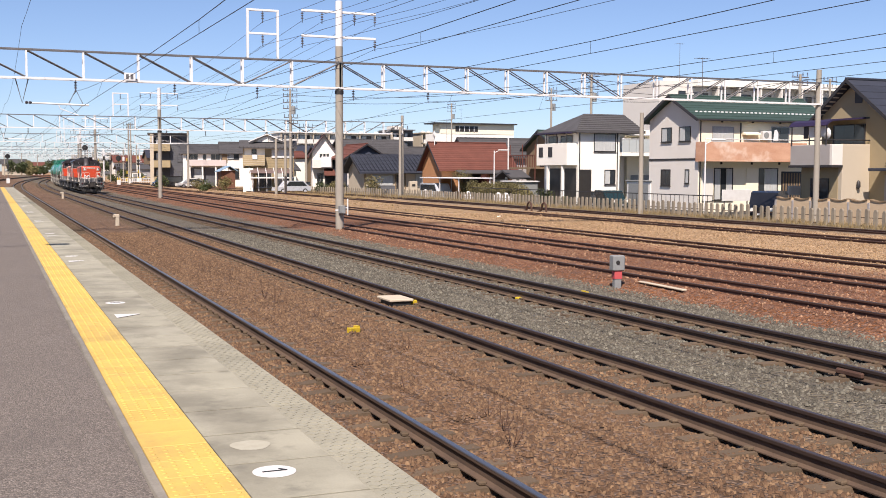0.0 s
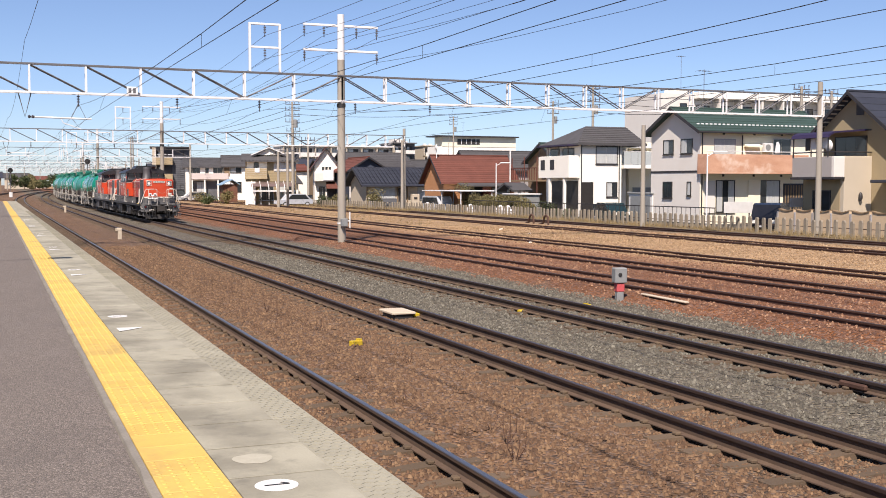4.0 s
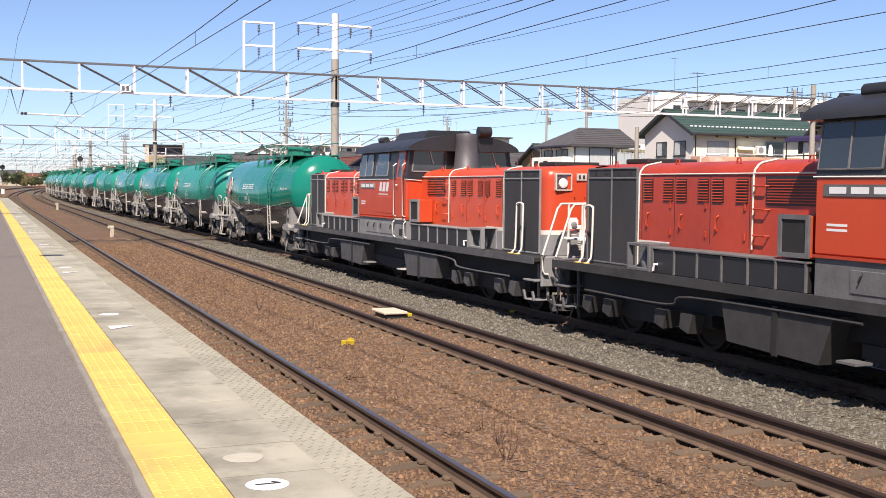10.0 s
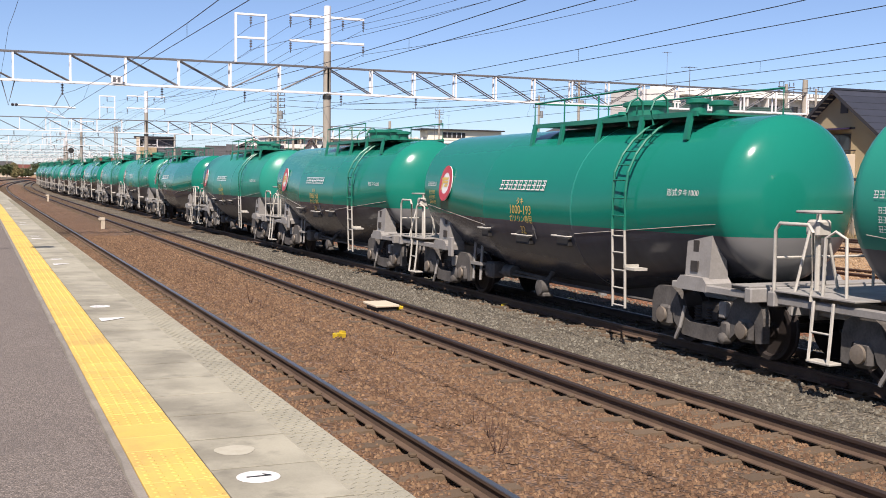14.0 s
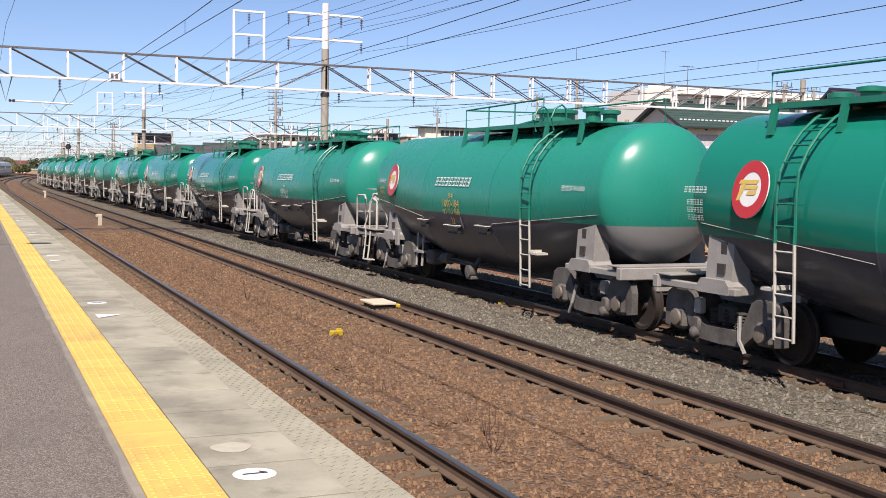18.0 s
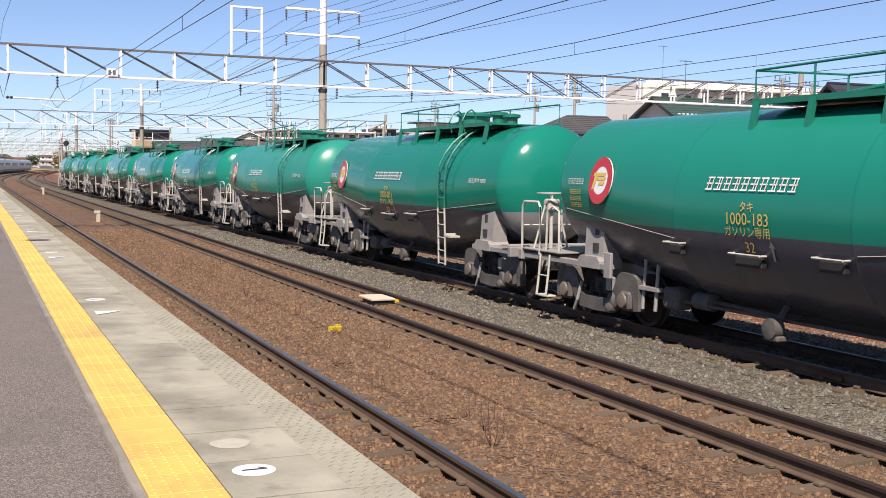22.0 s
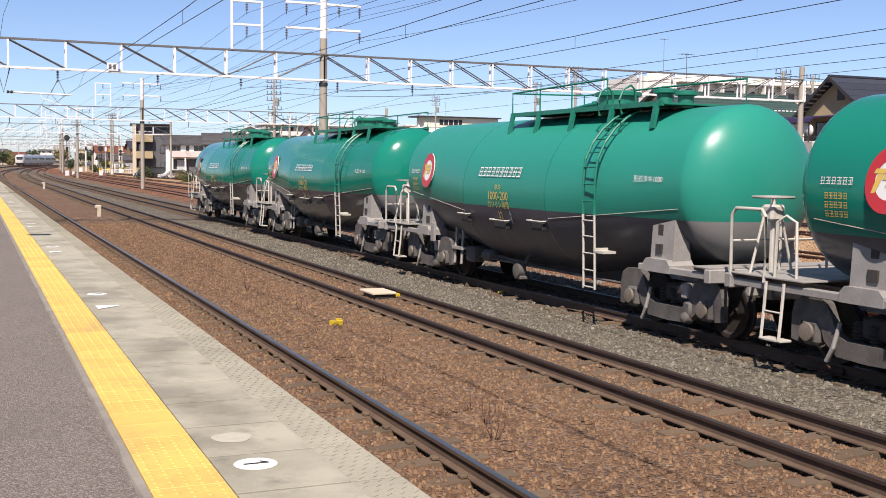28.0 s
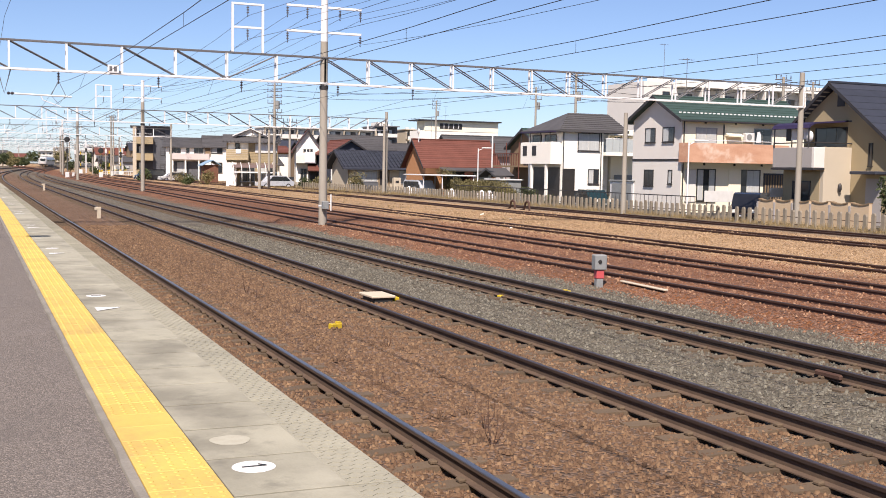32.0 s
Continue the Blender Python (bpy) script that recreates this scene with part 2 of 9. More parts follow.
M_TACTILE = material("tactile yellow", (0.60, 0.412, 0.095), (0.50, 0.325, 0.08), 0.7, 0, 2.5, 50, 0.6, 0.2, spread=0.06, world_space=True, dist=0.005)
stain(M_TACTILE, (0.245, 0.177, 0.0816), 1.6, 0.50, 0.70, 0.55)
stain(M_TACTILE, (0.286, 0.204, 0.0816), 14, 0.55, 0.75, 0.4)
M_CURB = material("bedding mortar", (0.231, 0.211, 0.177), (0.15, 0.136, 0.116), 0.95, 0, 4, 60, 0.7, 0.5, world_space=True)
M_WHITE = material("white paint", (0.655, 0.655, 0.638), (0.521, 0.512, 0.487), 0.6, 0, 3, 30, 0.4, 0.1)
M_BLACK = material("black paint", (0.0136, 0.0136, 0.0136), (0.0238, 0.0224, 0.0204), 0.6, 0, 3, 30, 0.5, 0.1)
M_RAILHEAD = material("worn rail head", (0.258, 0.245, 0.245), (0.163, 0.15, 0.15), 0.35, 0.85, 2, 20, 0.5, 0.05, stretch=(1, 0.05, 1))
M_RAILHEAD_RUST = material("dull rail head", (0.0816, 0.0544, 0.0442), (0.0544, 0.034, 0.0272), 0.6, 0.3, 2, 20, 0.5, 0.1, stretch=(1, 0.05, 1))
M_RAIL = material("rail web rust", (0.108, 0.069, 0.043), (0.06, 0.037, 0.025), 0.9, 0.0, 3, 40, 0.6, 0.3)
M_RAIL_RUST = material("rusty rail", (0.0816, 0.0374, 0.0238), (0.051, 0.0238, 0.017), 0.9, 0.0, 3, 40, 0.6, 0.3)
M_RAILHEAD_DARK = material("brown-black rail head", (0.062, 0.043, 0.037), (0.036, 0.026, 0.023), 0.42, 0.3, 2, 20, 0.5, 0.05, stretch=(1, 0.05, 1))
M_SLEEPER = material("sleeper", (0.118, 0.082, 0.050), (0.078, 0.053, 0.032), 0.95, 0, 3, 50, 0.7, 0.5, spread=0.15)
M_SLEEPER_OLD = material("old timber sleeper", (0.116, 0.0578, 0.034), (0.068, 0.0374, 0.0238), 0.95, 0, 3, 50, 0.7, 0.5, spread=0.2)
M_GALV = material("galvanised steel", (0.706, 0.706, 0.697), (0.605, 0.613, 0.613), 0.5, 0.0, 2, 30, 0.4, 0.08)
M_GALV_DARK = material("weathered steel angle", (0.15, 0.15, 0.156), (0.0952, 0.0918, 0.0952), 0.6, 0.2, 2, 30, 0.5, 0.1)
M_WIRE = material("wire", (0.034, 0.034, 0.0374), (0.0238, 0.0238, 0.0238), 0.6, 0.3, 2, 30, 0.4, 0)
M_INSUL = material("insulator", (0.068, 0.0612, 0.068), (0.034, 0.0306, 0.034), 0.3, 0, 3, 30, 0.4, 0)
M_RUST = material("rust", (0.0748, 0.0374, 0.0238), (0.0476, 0.0204, 0.0136), 0.9, 0, 4, 40, 0.6, 0.4)
M_YELLOW = material("yellow plastic", (0.51, 0.374, 0.0204), (0.408, 0.272, 0.0204), 0.5, 0, 6, 40, 0.4, 0.1)
M_PINK = material("faded red band", (0.49, 0.0748, 0.0816), (0.408, 0.068, 0.068), 0.6, 0, 6, 40, 0.4, 0.1)
M_GREYBOX = material("grey cabinet", (0.231, 0.245, 0.238), (0.177, 0.184, 0.184), 0.6, 0, 5, 40, 0.5, 0.1)



# ---- plan: rails run along y, the yard widens along x, rail tops lie at z = 0 ----
def rise(y):
    """The line climbs a little beyond 50 m."""
    u = max(0.0, y - 50)
    return 0.003 * (math.sqrt(u * u + 400) - 20)


TRACKS = {0: -7.6, 1: 3.27, 2: 7.243, 3: 10.759, 4: 15.117, 5: 18.726, 6: 22.905, 7: 30.6, 8: 35.5}
TOE = {0: -3.2, 1: 0.3, 2: 0.55, 3: 1.0, 4: 1.2, 5: 2.0, 6: 3.2, 7: 7.5, 8: 10.5}
BEND_Y, BEND_R = 125.0, 1816.0


def bend(y):
    return max(0.0, y - BEND_Y) ** 2 / (2 * BEND_R)


def track_x(k, y):
    """Where the centre of track k lies at y."""
    u = min(max(0.0, y - (50 if k < 4 else 90)), 140)
    if k == 0 and y > 440:
        v = min(y - 440, 60.0)
        return TRACKS[0] + 4.48 + bend(440) + 0.173 * v - 0.00094 * v * v + 0.06 * max(0.0, y - 500)
    return TRACKS[k] - TOE[k] * u / 100 * (1 if k < 4 else min(1, u / 70)) + bend(y)


def gravel(name):
    """Ballast: brown, grey and rust-red bands along the tracks, stones of many tones."""
    m = bpy.data.materials.new(name)
    m.use_nodes = True
    nt = m.node_tree
    N, L = nt.nodes.new, nt.links.new
    b = nt.nodes["Principled BSDF"]
    b.inputs["Roughness"].default_value = 0.95
    b.inputs["Specular IOR Level"].default_value = 0.2
    geo = N("ShaderNodeNewGeometry")
    sep = N("ShaderNodeSeparateXYZ")
    L(geo.outputs["Position"], sep.inputs[0])
    wob = N("ShaderNodeTexNoise")
    wob.inputs["Scale"].default_value, wob.inputs["Detail"].default_value = 0.7, 6
    L(geo.outputs["Position"], wob.inputs["Vector"])
    mad = N("ShaderNodeMath")
    mad.operation = "MULTIPLY_ADD"
    mad.inputs[1].default_value, mad.inputs[2].default_value = 2.4, -1.2
    L(wob.outputs[0], mad.inputs[0])
    add = N("ShaderNodeMath")
    L(sep.outputs[0], add.inputs[0]), L(mad.outputs[0], add.inputs[1])
    rng = N("ShaderNodeMapRange")
    rng.inputs[1].default_value, rng.inputs[2].default_value = 0.0, 50.0
    L(add.outputs[0], rng.inputs[0])
    ramp = N("ShaderNodeValToRGB")
    brown, grey, red, tan, olive = (0.140, 0.083, 0.050), (0.118, 0.102, 0.076), (0.155, 0.070, 0.036), (0.30, 0.192, 0.098), (0.170, 0.128, 0.086)
    stops = [(0, brown), (4.6, brown), (5.6, (0.142, 0.086, 0.052)), (7.6, (0.130, 0.092, 0.060)), (8.35, grey), (9.6, grey), (10.3, (0.105, 0.074, 0.050)), (11.3, (0.105, 0.076, 0.052)),
             (12.0, grey), (12.9, grey), (13.6, red), (19.6, red), (21.5, (0.285, 0.165, 0.085)), (24.0, tan), (33, tan), (35, olive), (39, (0.135, 0.107, 0.067)), (42, (0.110, 0.100, 0.085))]
    els = ramp.color_ramp.elements
    while len(els) < len(stops):
        els.new(0.5)
    for e, (x, c) in zip(els, stops):
        e.position = x / 50
        e.color = (*c, 1)
    L(rng.outputs[0], ramp.inputs[0])
    vor = N("ShaderNodeTexVoronoi")
    vor.inputs["Scale"].default_value = 23
    L(geo.outputs["Position"], vor.inputs["Vector"])
    bw = N("ShaderNodeSeparateColor")
    L(vor.outputs["Color"], bw.inputs[0])
    tone = N("ShaderNodeMapRange")
    tone.inputs[3].default_value, tone.inputs[4].default_value = 0.55, 1.45
    L(bw.outputs[0], tone.inputs[0])
    big = N("ShaderNodeTexNoise")
    big.inputs["Scale"].default_value, big.inputs["Detail"].default_value = 0.22, 4
    L(geo.outputs["Position"], big.inputs["Vector"])
    tone2 = N("ShaderNodeMapRange")
    tone2.inputs[1].default_value, tone2.inputs[2].default_value, tone2.inputs[3].default_value, tone2.inputs[4].default_value = 0.3, 0.7, 0.82, 1.15
    L(big.outputs[0], tone2.inputs[0])
    mul = N("ShaderNodeMath")
    mul.operation = "MULTIPLY"
    L(tone.outputs[0], mul.inputs[0]), L(tone2.outputs[0], mul.inputs[1])
    rub = N("ShaderNodeTexVoronoi")
    rub.inputs["Scale"].default_value = 6.5
    L(geo.outputs["Position"], rub.inputs["Vector"])
    rs = N("ShaderNodeSeparateColor")
    L(rub.outputs["Color"], rs.inputs[0])
    rt = N("ShaderNodeMapRange")
    rt.inputs[3].default_value, rt.inputs[4].default_value = 0.85, 1.15
    L(rs.outputs[0], rt.inputs[0])
    mul2 = N("ShaderNodeMath")
    mul2.operation = "MULTIPLY"
    L(mul.outputs[0], mul2.inputs[0]), L(rt.outputs[0], mul2.inputs[1])
    hs = N("ShaderNodeHueSaturation")
    L(ramp.outputs[0], hs.inputs["Color"]), L(mul2.outputs[0], hs.inputs["Value"])
    sat = N("ShaderNodeMapRange")
    sat.inputs[3].default_value, sat.inputs[4].default_value = 0.7, 1.15
    L(bw.outputs[1], sat.inputs[0]), L(sat.outputs[0], hs.inputs["Saturation"])
    L(hs.outputs[0], b.inputs["Base Color"])
    bp = N("ShaderNodeBump")
    bp.inputs["Strength"].default_value, bp.inputs["Distance"].default_value = 1.0, 0.035
    bp.invert = True
    L(vor.outputs["Distance"], bp.inputs["Height"])
    L(bp.outputs[0], b.inputs["Normal"])
    return m


M_GRAVEL = gravel("ballast")


def ground_z(x, y):
    """Ballast level: heaped beside the main tracks, flat in the yard."""
    z = -0.235
    for k in (1, 2, 3):
        d = abs(x - track_x(k, y))
        z = max(z, -0.180 - 0.058 * min(1.0, max(0.0, (d - 1.5) / 0.5)))
        if abs(d - 0.566) < 0.17:
            z -= 0.05 * (1.0 - abs(d - 0.566) / 0.17)
    mid = math.exp(-((x - 5.3) / 0.75) ** 2) * 0.05
    bed = track_x(4, y) - 1.5
    if x > bed:
        z += min(1.0, (x - bed) / 0.4) * 0.135
    if x > 40:
        z -= min(0.12, (x - 40) * 0.03)
    return z + mid + rise(y)


def rough_amp(x, y):
    near = min(abs(x - track_x(k, y)) for k in (1, 2, 3))
    return 0.016 if near < 1.1 else 0.035


def build_ground():
    xs = [-1500, -500, -150, -60, -25, -12, -9.5, -8, -6.5, -4, -1, 1.2]
    xs += [1.6 + 0.16 * i for i in range(78)] + [14.2 + 0.7 * i for i in range(40)] + [43, 46, 50, 56, 64, 75, 90, 120, 180, 300, 600, 1600]
    ys = [-900, -400, -200, -120, -60, -30, -15, -6, -1] + [1 + 0.35 * i for i in range(110)] + [40 + 2 * i for i in range(60)]
    ys += [160 + 8 * i for i in range(55)] + [620, 700, 850, 1100, 1500, 2200, 3500]
    vs = []
    for y in ys:
        for x in xs:
            z = ground_z(x, min(y, 700))
            if 1.6 < x < 40 and y < 90:
                z += rough_amp(x, y) * (noise.noise((x * 1.4, y * 1.4, 0)) + 0.5 * noise.noise((x * 4, y * 4, 3)))
            vs.append((x, y, z))
    n = len(xs)
    fs = [(j * n + i, j * n + i + 1, (j + 1) * n + i + 1, (j + 1) * n + i) for j in range(len(ys) - 1) for i in range(n - 1)]
    me = Mesh()
    me.v, me.f = vs, fs
    solid("ground", me, M_GRAVEL, "brown, grey and rust-red gravel ground of a railway yard", "ground", kind="structure", smooth=60)


build_ground()


# ---- loose ballast stones ----
def build_stones():
    rng = np.random.default_rng(4)
    tone = [("brown ballast stones between the near tracks", 1.9, 8.3, 84000, [(0.106, 0.057, 0.029), (0.162, 0.098, 0.052)], 1.7),
            ("grey ballast stones beside the main track", 8.0, 13.5, 52000, [(0.082, 0.074, 0.056), (0.135, 0.125, 0.097)], 1.5),
            ("rust-red ballast stones of the yard", 13.2, 22.0, 24000, [(0.145, 0.064, 0.034), (0.26, 0.15, 0.088)], 1.35),
            ("tan gravel stones of the far yard", 21.5, 34.0, 26000, [(0.21, 0.125, 0.062), (0.33, 0.228, 0.135)], 1.2)]
    base = np.array([(1, 0, 0), (0, 1, 0), (-1, 0, 0), (0, -1, 0), (0.4, 0.25, 1.0), (0.4, -0.55, 0.85), (-0.6, 0.1, 0.95)], float)
    tri = np.array([(0, 1, 4), (1, 6, 4), (1, 2, 6), (2, 3, 6), (3, 5, 4), (3, 0, 5), (0, 4, 5), (6, 3, 4)], int)
    for label, x0, x1, count, (c1, c2), spread in tone:
        mt = bpy.data.materials.new("stones")
        mt.use_nodes = True
        nt = mt.node_tree
        g = nt.nodes.new("ShaderNodeNewGeometry")
        rp = nt.nodes.new("ShaderNodeValToRGB")
        e = rp.color_ramp.elements
        e[0].color, e[1].color = (*[v * 0.62 for v in c1], 1), (*[min(1, v * 1.35) for v in c2], 1)
        a = e.new(0.4)
        a.color = (*c1, 1)
        a = e.new(0.93)
        a.color = (*c2, 1)
        nt.links.new(g.outputs["Random Per Island"], rp.inputs[0])
        nt.links.new(rp.outputs[0], nt.nodes["Principled BSDF"].inputs["Base Color"])
        nt.nodes["Principled BSDF"].inputs["Roughness"].default_value = 0.9
        u = rng.random(count)
        y = (2.5 if x0 < 20 else 16.0) + 46 * u ** spread
        x = x0 + (x1 - x0) * rng.random(count)
        size = rng.uniform(0.011, 0.031, count) * (1 + y / 70)
        turn = rng.uniform(0, 6.28, count)
        flat = rng.uniform(0.5, 1.0, count)
        z = np.array([ground_z(a, b) for a, b in zip(x, y)]) - 0.004
        z += np.array([rough_amp(a, b) * (noise.noise((a * 1.4, b * 1.4, 0)) + 0.5 * noise.noise((a * 4, b * 4, 3))) for a, b in zip(x, y)])
        jit = base[None] * rng.uniform(0.65, 1.25, (count, len(base), 3))
        ca, sa = np.cos(turn)[:, None], np.sin(turn)[:, None]
        vx = (jit[..., 0] * ca - jit[..., 1] * sa * flat[:, None]) * size[:, None] + x[:, None]
        vy = (jit[..., 0] * sa + jit[..., 1] * ca * flat[:, None]) * size[:, None] + y[:, None]
        vz = jit[..., 2] * size[:, None] + z[:, None]
        v = np.stack([vx, vy, vz], -1).reshape(-1, 3)
        f = (tri[None] + (np.arange(count) * len(base))[:, None, None]).reshape(-1, 3)
        me = bpy.data.meshes.new("ballast_stones")
        me.vertices.add(len(v)), me.loops.add(f.size), me.polygons.add(len(f))
        me.vertices.foreach_set("co", v.ravel())
        me.loops.foreach_set("vertex_index", f.ravel())
        me.polygons.foreach_set("loop_start", np.arange(0, f.size, 3))
        me.materials.append(mt)
        me.update(calc_edges=True)
        me.validate()
        tagged(part("ballast_stones", me, mt), label, "ballast", kind="stuff")


build_stones()


# ---- tracks ----
def rail_lines(k, side, y0, y1):
    ys, y = [], y0
    while y < y1:
        ys.append(y)
        y += 12 if y < 90 else 6
    ys.append(y1)
    return [(track_x(k, y) + side * 0.566, y, rise(y)) for y in ys]


def sweep(me, line, prof):
    """Draws an outline (x across, z up) along a line."""
    n, vs, fs = len(prof), [], []
    for i, (x, y, z) in enumerate(line):
        for a, b in prof:
            vs.append((x + a, y, z + b))
    for i in range(len(line) - 1):
        for j in range(n):
            j2 = (j + 1) % n
            fs.append((i * n + j, i * n + j2, (i + 1) * n + j2, (i + 1) * n + j))
    fs += [tuple(range(n))[::-1], tuple(range((len(line) - 1) * n, len(line) * n))]
    me.add(vs, fs)


WEB = [(-0.0635, -0.153), (0.0635, -0.153), (0.0635, -0.141), (0.012, -0.125), (0.009, -0.045), (0.030, -0.036), (0.032, -0.012), (-0.032, -0.012), (-0.030, -0.036), (-0.009, -0.045), (-0.012, -0.125), (-0.0635, -0.141)]
HEAD_DEEP = [(-0.0335, -0.036), (0.0335, -0.036), (0.0335, -0.005), (0.024, 0.0), (-0.024, 0.0), (-0.0335, -0.005)]
HEAD = [(-0.0325, -0.0118), (0.0325, -0.0118), (0.031, -0.004), (0.024, 0.0), (-0.024, 0.0), (-0.031, -0.004)]


def sleeper_mesh(old):
    me = Mesh()
    if old:
        me.box(-1.05, -0.10, -0.26, 1.05, 0.10, -0.152, 0.015)
    else:
        w = [(-1.0, 0.115), (-0.42, 0.125), (0, 0.10), (0.42, 0.125), (1.0, 0.115)]
        h = [-0.155, -0.153, -0.185, -0.153, -0.155]
        vs, fs = [], []
        for (x, b), t in zip(w, h):
            vs += [(x, -b, -0.32), (x, b, -0.32), (x, b * 0.82, t), (x, -b * 0.82, t)]
        for i in range(4):
            for j in range(4):
                j2 = (j + 1) % 4
                fs.append((i * 4 + j, i * 4 + 4 + j, i * 4 + 4 + j2, i * 4 + j2))
        fs += [(0, 1, 2, 3), (19, 18, 17, 16)]
        me.add(vs, fs)
        for x in (-0.566, 0.566):
            for s in (-1, 1):
                me.box(x + s * 0.085 - 0.035, -0.045, -0.156, x + s * 0.085 + 0.035, 0.045, -0.115, 0.012)
    return me


def build_tracks():
    for k in TRACKS:
        old = k >= 4 or k == 0
        y1 = (640 if k == 0 else 520) if k < 4 else 225
        tr = thing("railway_track", ("unused rusty yard track on old timber sleepers" if old else "main line track with worn bright rail heads on sleepers in ballast"), "railway track", "tracks", "structure")
        for side in (-1, 1):
            a, b = Mesh(), Mesh()
            ln = rail_lines(k, side, -60 if k else -160, y1)
            sweep(a, ln, WEB)
            sweep(b, ln, HEAD_DEEP if k in (2, 3) else HEAD)
            r = part("rail", a, M_RAIL_RUST if old else M_RAIL, tr)
            part("rail_head", b, M_RAILHEAD_RUST if old else (M_RAILHEAD if k == 1 else M_RAILHEAD_DARK), r, "dull brown rail head" if k != 1 else "polished steel rail head")
        base = sleeper_mesh(old).data("sleeper", M_SLEEPER_OLD if old else M_SLEEPER)
        step = 0.62 if not old else 0.66
        rest = Mesh()
        y, count = (-8.0 if k else -150.0), 0
        y += 0.13 * k
        lim = {1: 40, 2: 40, 3: 45, 4: 40, 5: 40, 6: 20}.get(k, 0)
        while y < (200 if k < 4 else 150):
            x, z = track_x(k, y), rise(y) + (0.032 if old else 0.0)
            if y > 2 and y < lim:
                part("sleeper", base, None, tr, at=pose(x, y, z, 0, 0, random.uniform(-1, 1)))
            else:
                rest.box(x - 1.0, y - 0.105, z - 0.3, x + 1.0, y + 0.105, z - 0.156)
            y += step
        part("sleepers", rest, M_SLEEPER_OLD if old else M_SLEEPER, tr)["kind"] = "stuff"


build_tracks()


# ---- platform ----
PZ = 1.1
M_JOINT = material("dirty joint", (0.0578, 0.051, 0.0408), (0.034, 0.0306, 0.0272), 0.95, 0, 4, 60, 0.6, 0.2)


def build_platform():
    edge, far = 1.72, 101.0
    pl = thing("platform", "station platform with asphalt top and concrete slab edge", "platform", kind="structure")
    me = Mesh()
    me.box(-5.6, -40, -0.3, edge - 0.06, far, PZ - 0.09)
    part("platform_wall", me, M_CONCRETE, pl)
    me = Mesh()
    me.box(-5.5, -40, PZ - 0.09, 0.605, far - 0.1, PZ - 0.006)
    part("asphalt_surface", me, M_ASPHALT, pl, "worn dark grey asphalt")
    me = Mesh()
    n, vs, fs = 420, [], []
    for i in range(n):
        y = -30 + i * 0.3
        w = 0.618 + 0.025 * noise.noise((0, y * 1.7, 0)) + 0.012 * noise.noise((4, y * 9, 0))
        vs += [(w - 0.02, y, PZ - 0.05), (w, y, PZ - 0.004), (0.657, y, PZ - 0.003), (0.657, y, PZ - 0.05)]
        if i:
            fs += [((i - 1) * 4 + j, (i - 1) * 4 + j + 1, i * 4 + j + 1, i * 4 + j) for j in range(3)]
    me.add(vs, fs)
    part("mortar_strip", me, M_CURB, pl, "rough mortar strip beside the yellow tiles")
    me = Mesh()
    me.box(0.64, -40, PZ - 0.09, edge - 0.02, far - 0.05, PZ - 0.028)
    part("slab_bed", me, M_JOINT, pl)
    # edge slabs, 0.6 m long, with a treaded outer lip
    slab = Mesh().box(0, 0.004, -0.05, 0.499, 0.591, 0, 0.0015).data("slab", M_SLAB)
    lip = Mesh()
    lip.box(0.4995, 0.003, -0.09, 0.735, 0.597, -0.001, 0.0015)
    for i in range(7):
        for j in range(9):
            x, y, s = 0.527 + i * 0.03, 0.035 + j * 0.0674, 1 if (i + j) % 2 else -1
            lip.prism([(x - 0.015, y - s * 0.012 - 0.006), (x + 0.015, y + s * 0.012 - 0.006), (x + 0.015, y + s * 0.012 + 0.006), (x - 0.015, y - s * 0.012 + 0.006)], -0.003, 0.0016, "z")
    lip = lip.data("slab_lip", M_TREAD)
    rest, rest_lip, rest_tile = Mesh(), Mesh(), Mesh()
    y = 4.434 - 56 * 0.607
    while y < far - 0.7:
        if 1.5 < y < 62:
            part("slab", slab, None, pl, at=pose(0.985, y, PZ + random.uniform(-0.0006, 0.0006)))
            part("slab_lip", lip, None, pl, at=pose(0.985, y, PZ))
        else:
            rest.box(0.985, y + 0.005, PZ - 0.05, 1.485, y + 0.588, PZ)
            rest_lip.box(1.487, y + 0.005, PZ - 0.09, edge, y + 0.588, PZ - 0.002)
        y += 0.607
    part("far_slabs", rest, M_SLAB, pl)["kind"] = "stuff"
    part("far_slab_lips", rest_lip, M_TREAD, pl)["kind"] = "stuff"
    # tactile tiles, 0.3 m
    tile = Mesh().box(0, 0.0015, -0.03, 0.318, 0.2985, 0.0, 0.003)
    dots = Mesh().box(0, 0.0015, -0.03, 0.318, 0.2985, 0.0, 0.003)
    for i in range(5):
        for j in range(5):
            dots.lathe([(-0.001, 0.013), (0.002, 0.011), (0.0035, 0.006)], 8, "z", (0.033 + i * 0.063, 0.03 + j * 0.06, 0))
    tile, dots = tile.data("tactile_tile", M_TACTILE), dots.data("tactile_tile_dots", M_TACTILE)
    y = -29.9
    while y < far - 0.5:
        if 2.5 < y < 64:
            plain = 5.25 < y < 5.95
            part("tactile_tile", tile if plain else dots, None, pl, at=pose(0.66, y, PZ + 0.003 + random.uniform(-0.001, 0.001)))
        else:
            rest_tile.box(0.66, y + 0.002, PZ - 0.03, 0.978, y + 0.298, PZ + 0.003)
        y += 0.3
    part("far_tactile_tiles", rest_tile, M_TACTILE, pl)["kind"] = "stuff"
